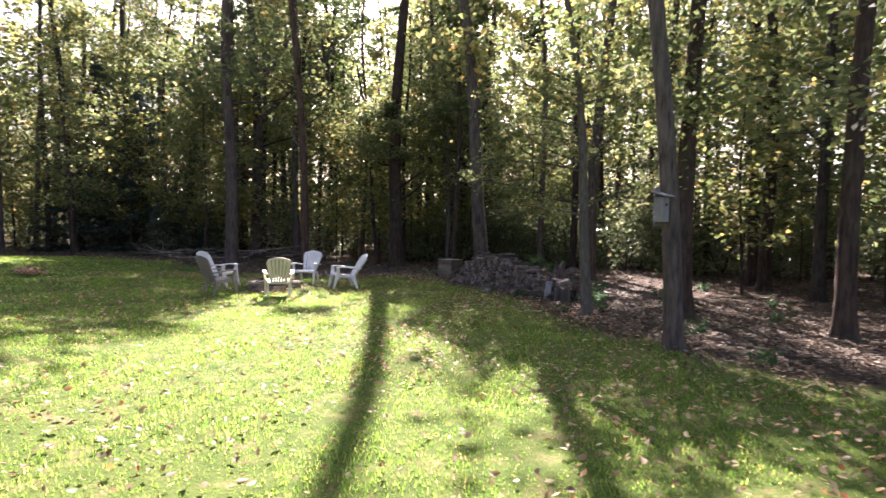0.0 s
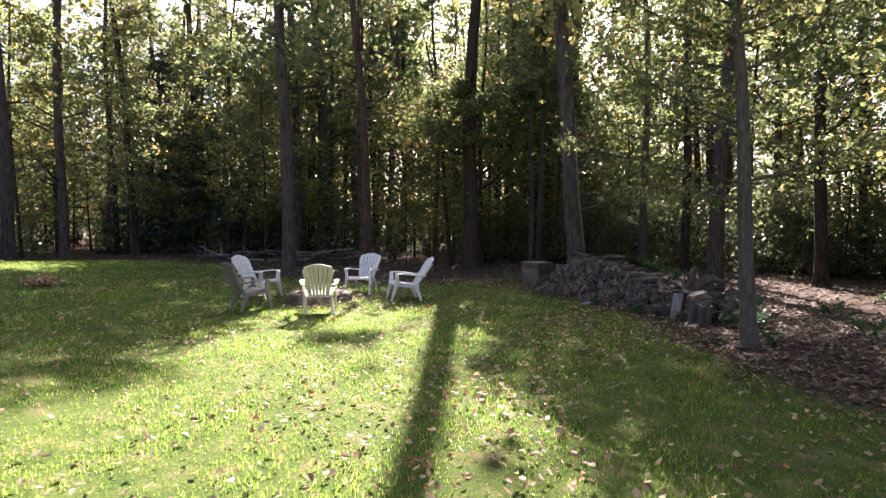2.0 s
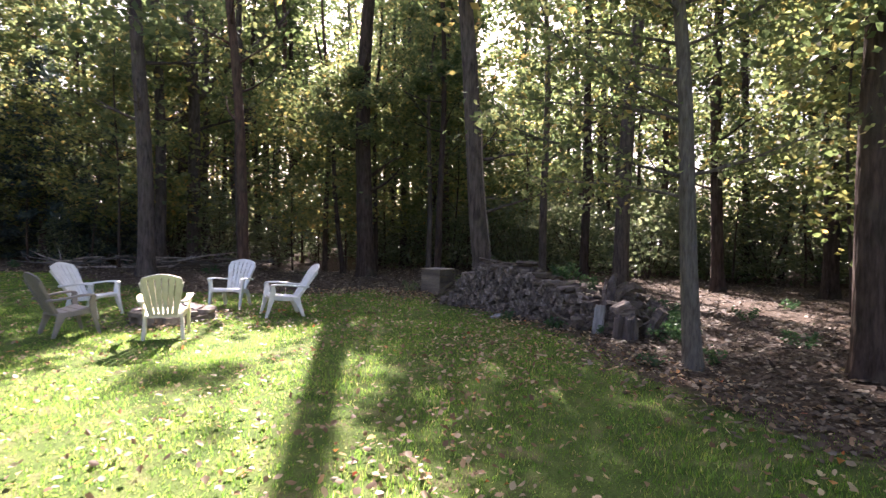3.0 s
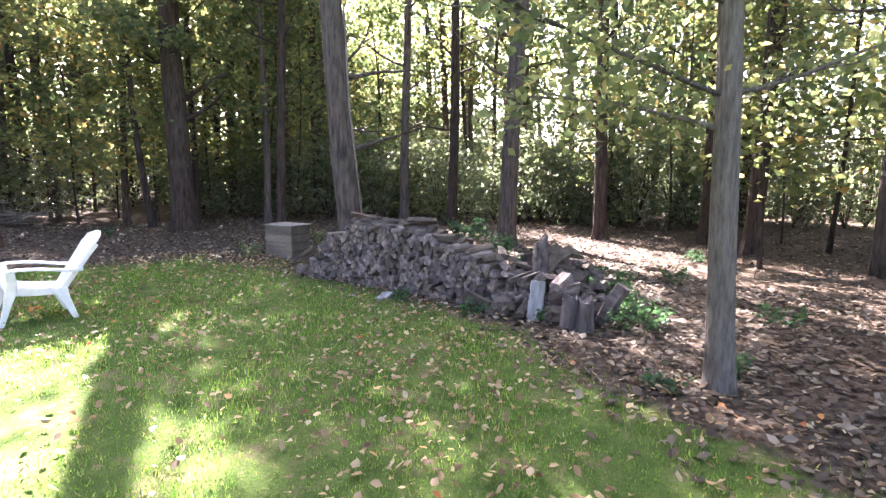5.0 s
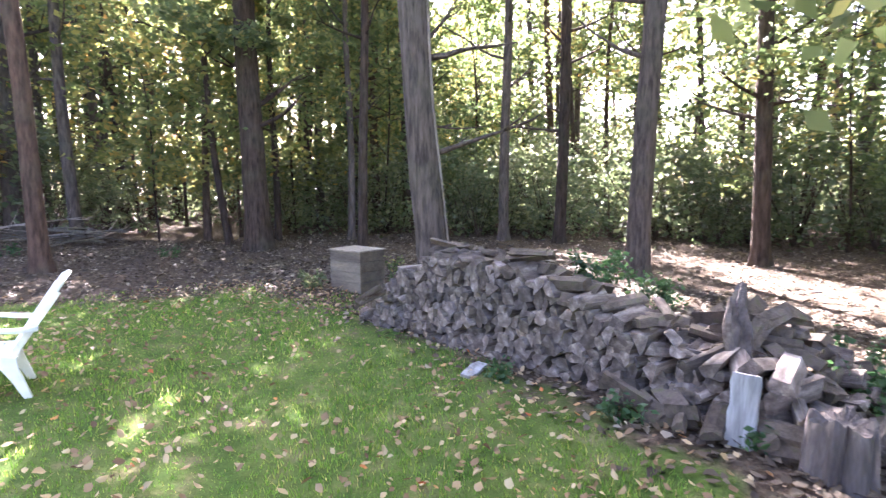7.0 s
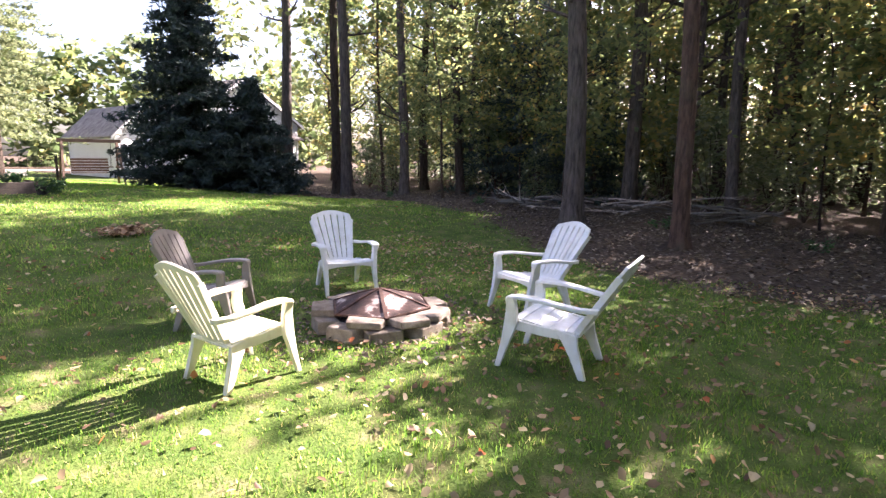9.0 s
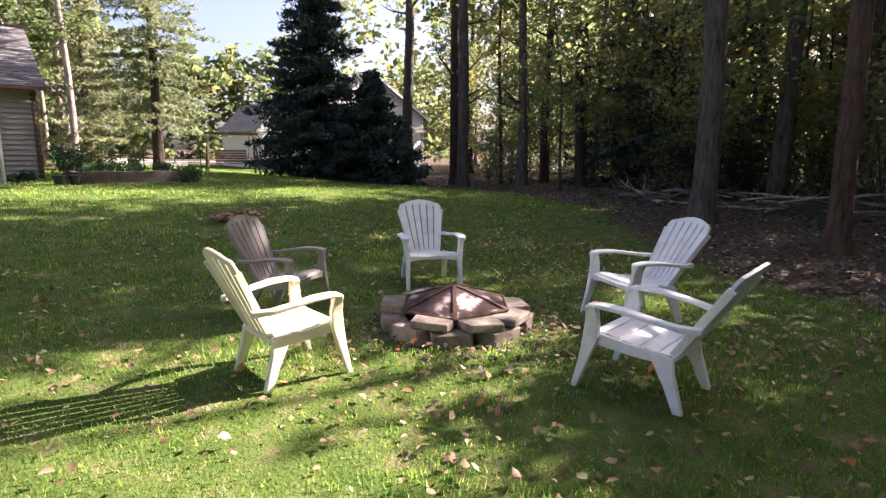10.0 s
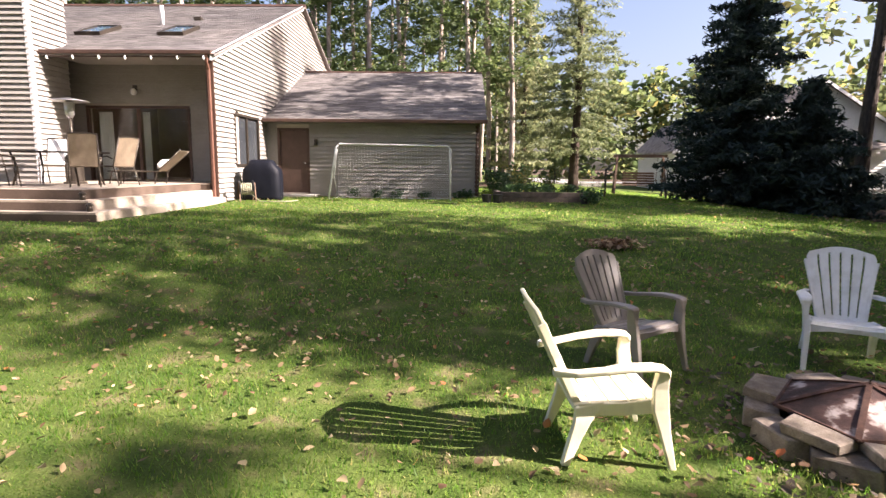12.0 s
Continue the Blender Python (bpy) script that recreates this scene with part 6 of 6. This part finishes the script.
conifer(-16.4, 7.4, 8.4, 2.75, NEEDLE_DARK, BARK_BROWN, 61, "tall dark blue-green spruce at the edge of the lawn", 0.2, 32000, 40, 0.27)
conifer(-14.6, 8.7, 3.9, 2.2, NEEDLE_DARK, BARK_BROWN, 62, "lower dark green spruce beside the taller one", 0.15, 20000, 26, 0.27)
conifer(-24.2, 3.6, 14.5, 2.9, NEEDLE_GOLD, BARK_BROWN, 63, "sunlit golden-green conifer standing on the grass", 1.9, 26000, 34, 0.21)
conifer(-33.0, 2.2, 13.0, 2.6, NEEDLE_GOLD, BARK_BROWN, 64, "sunlit golden-green conifer by the road", 1.6, 12000, 30, 0.3)


conifer(-6.8, 15.6, 8.0, 2.6, NEEDLE_DARK, BARK_BROWN, 65, "dark young hemlock inside the wood", 0.4, 8000, 24, 0.25)
conifer(-9.2, 17.4, 9.5, 2.7, NEEDLE_DARK, BARK_BROWN, 66, "dark hemlock inside the wood", 0.4, 8000, 24, 0.26)
conifer(-4.4, 15.2, 5.5, 2.0, NEEDLE_DARK, BARK_BROWN, 67, "small dark hemlock inside the wood", 0.4, 5000, 20, 0.24)


def pine_stand():
    rng = np.random.default_rng(70)
    src = []
    for i in range(3):
        t = thing("pine", pose(-34, -6 + 3 * i, 0.6), "tall pine with a straight pale sunlit trunk", "tree", "pines behind the house")
        b, centre = trunk_build(rng, 21, 0.17, (rng.uniform(-0.012, 0.012), rng.uniform(-0.012, 0.012)), 9, 10, 1.15, 0.04, 0.4)
        # sunlit look of these trunks comes from the pale bark colour
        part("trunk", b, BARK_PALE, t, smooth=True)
        part("crown", leaf_cloud("crown", rng, crown_clumps(rng, 60, 6.0, 20.5, 2.0), 0.4, 1900, 0.42, NEEDLE_PINE, wide=0.15), None, t)
        src.append(t)
    spots = []
    for _ in range(400):
        x, y = rng.uniform(-52, -27), rng.uniform(-34, 3.2)
        if x > -30 and y < -0.5:
            continue
        if all((x - a) ** 2 + (y - b) ** 2 > 4.4 for a, b in spots) and math.hypot(x + 24.2, y - 3.6) > 3:
            spots.append((x, y))
    for x, y in spots[:52]:
        copy_thing(src[int(rng.integers(0, 3))], pose(x, y, 0.55, rng.uniform(-1, 1), rng.uniform(-1, 1), rng.uniform(0, 360)))


pine_stand()


def far_woods():
    """Woods that close the view all round, far off."""
    rng = np.random.default_rng(80)
    cl = []
    for _ in range(1100):
        y = rng.uniform(-70, 75)
        cl.append((-88 + rng.normal(0, 3), y, rng.uniform(0.0, 1) * (16.5 + 2.5 * math.sin(y * 0.21) + 1.5 * math.sin(y * 0.67))))
    ob = new("far_trees", leaf_cloud("far_trees", rng, cl, 1.25, 22000, 1.3, LEAF_GREEN, 0.2, 0.9))
    tagged(ob, "distant green woods beyond the road", "woods", kind="stuff")
    cl = []
    for _ in range(3200):
        a = rng.uniform(radians(-55), radians(152))
        d = rng.uniform(46, 58)
        z = rng.uniform(0, 1) ** 1.15 * 21
        cl.append((1 + d * math.cos(a), -2 + d * math.sin(a), z + 0.3))
    ob = new("far_trees", leaf_cloud("far_trees", rng, cl, 1.0, 22000, 0.8, LEAF_GREEN, 0.2, 0.9))
    tagged(ob, "dense green depth of the wood", "woods", kind="stuff")
    cl = []
    for _ in range(420):
        x = rng.uniform(-40, 30)
        cl.append((x, -46 + rng.normal(0, 2.5), rng.uniform(0, 1) * 13))
    ob = new("far_trees", leaf_cloud("far_trees", rng, cl, 1.2, 5000, 0.9, LEAF_GREEN, 0.2, 0.9))
    tagged(ob, "distant green woods behind the garden", "woods", kind="stuff")


far_woods()


def street():
    b = Build()
    pts = [(-56, -60), (-55.5, -20), (-55, 10), (-56, 40), (-58, 80)]
    for (xa, ya), (xb, yb) in zip(pts[:-1], pts[1:]):
        b.quad((xa, ya, gz(xa, ya) + 0.06), (xb, yb, gz(xb, yb) + 0.06), (xb - 6.5, yb, gz(xb - 6.5, yb) + 0.06), (xa - 6.5, ya, gz(xa - 6.5, ya) + 0.06))
    tagged(new("road", b.mesh("road", ASPHALT)), "pale sunlit asphalt street", "road", kind="structure")
    d = Build().box((-55.2, 4.0, 0.40), (-37, 8.2, 0.66))
    tagged(new("driveway", d.mesh("driveway", CONCRETE)), "pale concrete driveway of the neighbouring house", "driveway", kind="structure")


street()


def neighbour():
    h = thing("neighbour_house", Matrix.Identity(4), "white two-storey house with grey roof among trees", "house")
    g = 0.45

    def volume(x0, x1, y0, y1, ze, zr, wins):
        b = Build().box((x0, y0, g - 0.3), (x1, y1, ze))
        w = part("wall", b, WHITE_SIDING, h)
        ym = (y0 + y1) / 2
        gab = Build()
        gab.quad((x1, y0, ze), (x1, y1, ze), (x1, ym, zr))
        gab.quad((x0, y1, ze), (x0, y0, ze), (x0, ym, zr))
        part("gable", gab, WHITE_SIDING, h)
        part("siding", siding(Build(), (x1, y1, 0), (0, -1, 0), (1, 0, 0), y1 - y0, g, zr, course=0.2, limit=lambda s: ze + (zr - ze) * (1 - abs(s - (y1 - y0) / 2) / ((y1 - y0) / 2))), WHITE_SIDING, h)
        for s in (-1, 1):
            ye = ym + s * ((y1 - y0) / 2 + 0.35)
            zz = ze - 0.35 * (zr - ze) / ((y1 - y0) / 2)
            c = [Vector((x0 - 0.4, ym, zr)), Vector((x1 + 0.4, ym, zr)), Vector((x1 + 0.4, ye, zz)), Vector((x0 - 0.4, ye, zz))]
            part("roof", Build().hexa([v + Vector((0, 0, 0.02)) for v in c] + [v + Vector((0, 0, 0.16)) for v in c]), SHINGLE, h)
            part("rake_board", Build().bar([(Vector((x1 + 0.42, ym, zr)), (0.02, 0, 0), (0, 0, 0.11)), (Vector((x1 + 0.42, ye, zz)), (0.02, 0, 0), (0, 0, 0.11))]), WHITE_SIDING, h)
        for y, z, ww, hh in wins:
            wn_ = new("window")
            wn_.parent = h
            part("pane", Build().box((x1 + 0.03, y - ww / 2, z), (x1 + 0.05, y + ww / 2, z + hh)), DARK_GLASS, wn_)
            for lo, hi in (((y - ww / 2 - 0.09, z - 0.09), (y - ww / 2, z + hh + 0.09)), ((y + ww / 2, z - 0.09), (y + ww / 2 + 0.09, z + hh + 0.09)), ((y - ww / 2, z + hh), (y + ww / 2, z + hh + 0.09)), ((y - ww / 2, z - 0.09), (y + ww / 2, z)), ((y - 0.03, z), (y + 0.03, z + hh))):
                part("frame", Build().box((x1 + 0.028, lo[0], lo[1]), (x1 + 0.075, hi[0], hi[1])), WHITE_SIDING, wn_)
    volume(-44, -35.5, 17.0, 27.0, 4.3, 7.4, [(19.2, 1.3, 1.1, 1.5), (21.5, 1.3, 1.1, 1.5), (24.6, 1.3, 1.6, 1.5), (22, 5.0, 1.0, 1.1)])
    volume(-45, -37.0, 13.2, 16.9, 3.1, 5.0, [(14.0, 1.2, 1.0, 1.2), (15, 1.2, 1.0, 1.2)])
    part("porch_post", Build().box((-34.0, 25.6, g - 0.1), (-33.85, 25.75, 3.0)), WHITE_SIDING, h)
    part("porch_post", Build().box((-34.0, 22.4, g - 0.1), (-33.85, 22.55, 3.0)), WHITE_SIDING, h)
    part("porch_roof", Build().hexa([Vector(p) for p in ((-35.5, 22.0, 3.5), (-33.6, 22.0, 3.0), (-33.6, 26.2, 3.0), (-35.5, 26.2, 3.5), (-35.5, 22.0, 3.62), (-33.6, 22.0, 3.12), (-33.6, 26.2, 3.12), (-35.5, 26.2, 3.62))]), SHINGLE, h)


neighbour()


def weed(x, y, z, r, hgt, n, label, mat=None, size=0.055, seed=0, name="weed"):
    """A leafy clump of weeds or a low bush."""
    rng = np.random.default_rng(900 + seed)
    t = thing(name, pose(x, y, z), label, "plant")
    st = Build()
    cl = []
    for _ in range(max(6, int(n / 60))):
        a, q = rng.uniform(0, 6.28), r * math.sqrt(rng.uniform(0, 1))
        top = hgt * rng.uniform(0.55, 1.0)
        tip = (q * math.cos(a), q * math.sin(a), top)
        st.tube([(0.25 * q * math.cos(a), 0.25 * q * math.sin(a), -0.03), (0.7 * q * math.cos(a), 0.7 * q * math.sin(a), top * 0.55), tip], [0.006, 0.005, 0.002], 4)
        for s in (0.35, 0.55, 0.75, 0.9, 1.0):
            cl.append((tip[0] * (0.4 + 0.6 * s), tip[1] * (0.4 + 0.6 * s), top * s))
    tagged(part("stalk", st, HERB, t), kind="stuff")
    part("foliage", leaf_cloud("foliage", rng, cl, 0.045 + 0.06 * r, n, size, mat or HERB, 0.1, 0.8), None, t)
    return t


weed(6.55, -3.15, 0.0, 0.34, 0.30, 420, "fresh green weeds beside the rotting stump", seed=1)
weed(6.95, -2.75, 0.0, 0.38, 0.34, 460, "fresh green weeds beside the woodpile", seed=2)
weed(7.1, -2.3, 0.02, 0.3, 0.5, 340, "fresh green weeds growing through the log heap", seed=3)
weed(6.3, -0.55, 0.62, 0.30, 0.34, 420, "bright green weeds growing on top of the woodpile", seed=4)
weed(6.55, -0.9, 0.5, 0.22, 0.34, 260, "bright green weeds on the woodpile", seed=5)
weed(5.42, -1.75, 0.0, 0.16, 0.14, 120, "small green weeds at the foot of the woodpile", seed=6)
weed(5.12, -0.75, 0.0, 0.13, 0.16, 100, "grass tuft at the foot of the woodpile", seed=7)
weed(4.55, 3.75, 0.0, 0.20, 0.30, 260, "dark green weed beside the wooden box", LEAF_DARK, seed=8)
weed(5.68, 3.05, 0.0, 0.20, 0.5, 260, "leafy sapling beside the wooden box", LEAF_GREEN, seed=9)
weed(5.86, -2.45, 0.0, 0.08, 0.13, 90, "lime-green sprig before the pale plank", seed=10)
weed(5.95, -4.5, 0.0, 0.12, 0.22, 80, "grass tuft at the foot of a young tree", seed=11)
weed(5.2, -4.35, 0.0, 0.15, 0.12, 90, "small green weeds in fallen leaves", seed=12)
for i, (x, y) in enumerate(((7.9, -4.0), (9.2, -2.0), (8.6, -6.2), (10.3, -4.6), (5.4, -8.8), (6.0, -7.0), (11.5, -1.0), (8.4, 0.6), (2.6, 8.6), (-0.4, 9.5), (-6.0, 10.6), (-10.5, 11.6))):
    weed(x, y, gz(x, y), 0.25, 0.22, 150, "low green weeds on the forest floor", seed=20 + i)


def garden_bed():
    b = thing("raised_bed", Matrix.Identity(4), "raised garden bed edged with dark landscape timbers", "garden bed")
    z = gz(-14, 0.5)
    for lo, hi in (((-13.8, -0.75, z - 0.05), (-13.66, 2.1, z + 0.13)), ((-13.8, -0.70, z + 0.134), (-13.66, 2.05, z + 0.29)), ((-15.4, 1.96, z - 0.05), (-13.802, 2.1, z + 0.13)), ((-15.4, 1.96, z + 0.134), (-13.802, 2.1, z + 0.29)), ((-15.4, -0.75, z - 0.05), (-13.802, -0.61, z + 0.29))):
        part("timber", Build().box(lo, hi), TIMBER, b, bevel=0.008)
    part("soil", Build().box((-15.3, -0.6, z), (-13.802, 1.95, z + 0.2)), ASH, b, "dark soil")
    for i in range(9):
        weed(-14.6 + 0.5 * math.sin(i * 2.1), -0.35 + i * 0.27, z + 0.2, 0.22, 0.3, 150, "green vegetables in the raised bed", seed=40 + i, size=0.08)
    for i, (x, y, s) in enumerate(((-15.6, -0.6, 1.0), (-16.4, 0.3, 1.2), (-17.2, -0.3, 1.25), (-17.6, 1.2, 1.0), (-19.2, 0.2, 1.3))):
        weed(x, y, gz(x, y), 0.55 * s, 0.85 * s, 620, "yellow-green bush beside the garage", LEAF_YELLOW if i % 2 else HERB, 0.09, 60 + i, "bush")
    for i, y in enumerate((-5.2, -4.5, -3.9, -3.0, -1.9, -1.6)):
        weed(-15.15, y, gz(-15.1, y), 0.28, 0.26, 200, "green plants along the garage wall", seed=80 + i, size=0.08)
    for x, y in ((-13.5, -1.05), (-13.55, -0.72), (-13.2, 1.75)):
        p = thing("flower_pot", pose(x, y, gz(x, y)), "black plastic plant pot on the grass", "pot")
        part("pot", Build().tube([(0, 0, 0), (0, 0, 0.2), (0, 0, 0.24), (0, 0, 0.245)], [0.11, 0.15, 0.165, 0.13], 14), BLACK_PLASTIC, p)
    weed(-13.0, 1.9, gz(-13.0, 1.9), 0.32, 0.5, 420, "bushy green plant at the corner of the bed", seed=95, size=0.08)
    f = thing("wire_fence", Matrix.Identity(4), "low wire garden fence on thin posts", "fence")
    pts = [(-15.8, 1.3), (-15.6, 2.9), (-17.0, 3.3), (-18.2, 3.0)]
    zz = gz(-16, 2.5)
    for (xa, ya), (xb, yb) in zip(pts[:-1], pts[1:]):
        part("post", Build().tube([(xa, ya, zz - 0.05), (xa, ya, zz + 0.95)], 0.014, 6), METAL_DARK, f)
        for k in range(8):
            part("wire", Build().tube([(xa, ya, zz + 0.08 + k * 0.115), (xb, yb, zz + 0.08 + k * 0.115)], 0.0045, 4), METAL_DARK, f)
        for k in range(1, 9):
            u = k / 9
            part("wire", Build().tube([(xa + (xb - xa) * u, ya + (yb - ya) * u, zz), (xa + (xb - xa) * u, ya + (yb - ya) * u, zz + 0.9)], 0.004, 4), METAL_DARK, f)
    # garden swing
    sx, sy = -19.4, 5.2
    zs = gz(sx, sy)
    s = thing("garden_swing", pose(sx, sy, zs, 0, 0, 78), "brown wooden garden swing bench in an A-frame", "swing")
    for k in (-1, 1):
        for q in (-1, 1):
            part("leg", Build().bar([((0.95 * k, 0.62 * q, 0), (0.035, 0, 0), (0, 0.04, 0)), ((0.85 * k, 0.03 * q, 1.55), (0.035, 0, 0), (0, 0.04, 0))]), BROWN_PAINT, s)
        part("cross_bar", Build().box((0.86 * k - 0.03, -0.35, 0.6), (0.86 * k + 0.03, 0.35, 0.67)), BROWN_PAINT, s)
        part("arm", Build().box((0.62 * k - 0.035, -0.25, 0.62), (0.62 * k + 0.035, 0.27, 0.66)), BROWN_PAINT, s)
        part("chain", Build().tube([(0.62 * k, 0.0, 0.66), (0.66 * k, 0, 1.52)], 0.01, 5), METAL_DARK, s)
    part("top_beam", Build().box((-1.0, -0.05, 1.52), (1.0, 0.05, 1.64)), BROWN_PAINT, s)
    for i in range(5):
        part("seat_slat", Build().box((-0.6, -0.24 + i * 0.1, 0.42), (0.6, -0.155 + i * 0.1, 0.445)), BROWN_PAINT, s)
    for i in range(5):
        part("back_slat", Build().box((-0.6, 0.27 + i * 0.03, 0.47 + i * 0.1), (0.6, 0.29 + i * 0.03, 0.55 + i * 0.1)), BROWN_PAINT, s)


garden_bed()


def brush_pile():
    rng = np.random.default_rng(33)
    t = thing("brush_pile", Matrix.Identity(4), "heap of pale fallen branches at the wood's edge", "brush pile")
    for i in range(46):
        x, y = rng.uniform(-5.2, 1.2), 0
        y = 11.0 + 0.25 * (x + 4) + rng.uniform(-0.8, 1.3)
        a = rng.uniform(-0.5, 0.9) + (3.14 if i % 2 else 0)
        ln = rng.uniform(0.9, 2.8)
        lb, pts = limb(rng, (x, y, gz(x, y) + rng.uniform(0.02, 0.35)), (math.cos(a), math.sin(a), rng.uniform(-0.05, 0.2)), ln, rng.uniform(0.012, 0.05), 0.0, 5, 6, 3)
        part("branch", lb, BARK_SMOOTH if i % 3 else BARK_PALE, t)
    for i in range(26):
        x, y = rng.uniform(5.8, 13), rng.uniform(-9, 8)
        if abs(x - 6.3) < 1.3 and -3.6 < y < 2.4:
            continue
        a = rng.uniform(0, 6.28)
        b = thing("fallen_branch", pose(x, y, gz(x, y) + 0.015), "thin bare branch lying on fallen leaves", "branch", "fallen branches")
        lb, pts = limb(rng, (0, 0, 0), (math.cos(a), math.sin(a), 0.01), rng.uniform(0.5, 1.8), rng.uniform(0.008, 0.02), 0.0, 5, 6, 2)
        part("wood", lb, BARK_GREY, b)


brush_pile()


# ---------------------------------------------------------------- grass and fallen leaves
def lawn_points(rng, n, x0, x1, y0, y1, keep):
    x, y = rng.uniform(x0, x1, n), rng.uniform(y0, y1, n)
    w = woods(x, y) + 0.55 * wobble(x, y, 1.1) + rng.normal(0, 0.25, n)
    ok = keep(x, y, w)
    return x[ok], y[ok]


def grass():
    rng = np.random.default_rng(101)
    sets = []
    for n, box, width, tall in ((200000, (-4.5, 5.2, -11.5, 5.0), 0.0085, 0.050), (60000, (-10, 5, -16, 9), 0.013, 0.05), (90000, (-16, -4, -12, 9), 0.021, 0.055), (40000, (-27, -14, -2, 12), 0.035, 0.075)):
        x, y = lawn_points(rng, n, *box, lambda x, y, w: (w < 0.35) & (np.hypot(x + 0.4, y - 0.58) > 0.66) & ~((x < -6.2) & (y < -7.8)) & ~((x < -15.4) & (y < -1.1)) & ((w < -0.35) | (rng.uniform(0, 1, len(x)) < 0.35)))
        sets.append((x, y, np.full(len(x), width), np.full(len(x), tall)))
    x, y, wd, tl = (np.concatenate(q) for q in zip(*sets))
    n = len(x)
    patch = 0.75 + 0.35 * np.clip(wobble(x, y, 2.1), -1, 1)
    h = tl * rng.uniform(0.45, 1.25, n) * patch
    a, ln = rng.uniform(0, 2 * np.pi, n), rng.uniform(0.1, 0.9, n) * h
    z = height(x, y) - 0.004
    v = np.empty((n, 3, 3))
    ca, sa = np.cos(a), np.sin(a)
    wd = wd * rng.uniform(0.6, 1.3, n)
    v[:, 0] = np.stack([x - sa * wd / 2, y + ca * wd / 2, z], 1)
    v[:, 1] = np.stack([x + sa * wd / 2, y - ca * wd / 2, z], 1)
    v[:, 2] = np.stack([x + ca * ln, y + sa * ln, z + h], 1)
    ob = new("grass", numpy_mesh("grass", v.reshape(-1, 3), np.arange(n * 3).reshape(-1, 3), BLADE))
    tagged(ob, "short green lawn grass with dry straw blades", "grass", kind="stuff")


grass()


def leaf_sheet(name, x, y, size, material, label, seed, lift=0.012, stand=0.5):
    """Fallen leaves: folded along the midrib, curled and tilted."""
    rng = np.random.default_rng(seed)
    n = len(x)
    s = size * rng.uniform(0.55, 1.35, n)
    a = rng.uniform(0, 2 * np.pi, n)
    tilt = rng.normal(0, stand * 0.5, (n, 2))
    u = np.stack([np.cos(a), np.sin(a), tilt[:, 0]], 1)
    u /= np.linalg.norm(u, axis=1)[:, None]
    v = np.stack([-np.sin(a), np.cos(a), tilt[:, 1]], 1)
    v /= np.linalg.norm(v, axis=1)[:, None]
    w = np.cross(u, v)
    fold = rng.uniform(-0.05, 0.28, n)[:, None]
    curl = rng.uniform(-0.1, 0.25, n)[:, None]
    p = np.stack([x, y, height(x, y) + lift * rng.uniform(0.6, 2.6, n)], 1)
    s = s[:, None]
    wid = rng.uniform(0.28, 0.42, n)[:, None]
    pts = [p - u * s * 0.5 + w * s * curl, p - u * s * 0.08 + v * s * wid + w * s * fold, p + u * s * 0.3 + v * s * wid * 0.7 + w * s * fold, p + u * s * 0.55 + w * s * curl, p + u * s * 0.3 - v * s * wid * 0.7 + w * s * fold, p - u * s * 0.08 - v * s * wid + w * s * fold]
    vv = np.stack(pts, 1).reshape(-1, 3)
    i = np.arange(n)[:, None] * 6
    q = np.concatenate([i + np.array([[0, 1, 2, 3]]), i + np.array([[0, 3, 4, 5]])], 1).reshape(-1, 4)
    ob = new(name, numpy_mesh(name, vv, q, material))
    return tagged(ob, label, "fallen leaves", kind="stuff")


def fallen():
    rng = np.random.default_rng(202)
    xs, ys = [], []
    for n, box, p in ((40000, (-5, 5.6, -12, 5.0), 0.52), (5000, (-15, -4, -9, 9), 0.4)):
        x, y = rng.uniform(box[0], box[1], n), rng.uniform(box[2], box[3], n)
        w = woods(x, y)
        chance = p * (0.45 + 0.55 * sstep(-6, -0.5, w)) * (0.7 + 0.5 * np.clip(wobble(x, y, 0.8), -1, 1))
        ok = (rng.uniform(0, 1, n) < chance) & (w < 0.6) & (np.hypot(x + 0.4, y - 0.58) > 0.64) & ~((x < -6.2) & (y < -7.8))
        xs.append(x[ok])
        ys.append(y[ok])
    leaf_sheet("fallen_leaves", np.concatenate(xs), np.concatenate(ys), 0.053, FALLEN, "tan and orange fallen leaves scattered on the grass", 7, 0.03, 0.9)
    xs, ys = [], []
    for n, box in ((32000, (3.8, 10, -11, 7)), (14000, (10, 20, -12, 10)), (16000, (-6, 10, 4, 13)), (7000, (-20, -4, 8, 16))):
        x, y = rng.uniform(box[0], box[1], n), rng.uniform(box[2], box[3], n)
        w = woods(x, y) + rng.normal(0, 0.35, n)
        ok = w > -0.15
        xs.append(x[ok])
        ys.append(y[ok])
    leaf_sheet("leaf_litter", np.concatenate(xs), np.concatenate(ys), 0.072, LITTER, "brown and tan dead leaves covering the forest floor", 8, 0.012, 0.5)
    # a raked heap on the lawn and leaves in the fire pit's surround
    n = 420
    r, a = rng.normal(0, 0.24, n), rng.uniform(0, 6.28, n)
    x, y = -5.75 + r * 0.55 * np.cos(a), 0.52 + 1.05 * r * np.sin(a)
    ob = leaf_sheet("leaf_pile", x, y, 0.08, FALLEN, "low heap of red-brown leaves on the lawn", 9, 0.05, 1.0)
    n = 420
    r, a = rng.uniform(0.66, 1.25, n), rng.uniform(0, 6.28, n)
    leaf_sheet("fallen_leaves", -0.4 + r * np.cos(a), 0.58 + r * np.sin(a), 0.05, LITTER, "crumbled brown leaves round the fire pit", 10, 0.02, 0.7)


fallen()
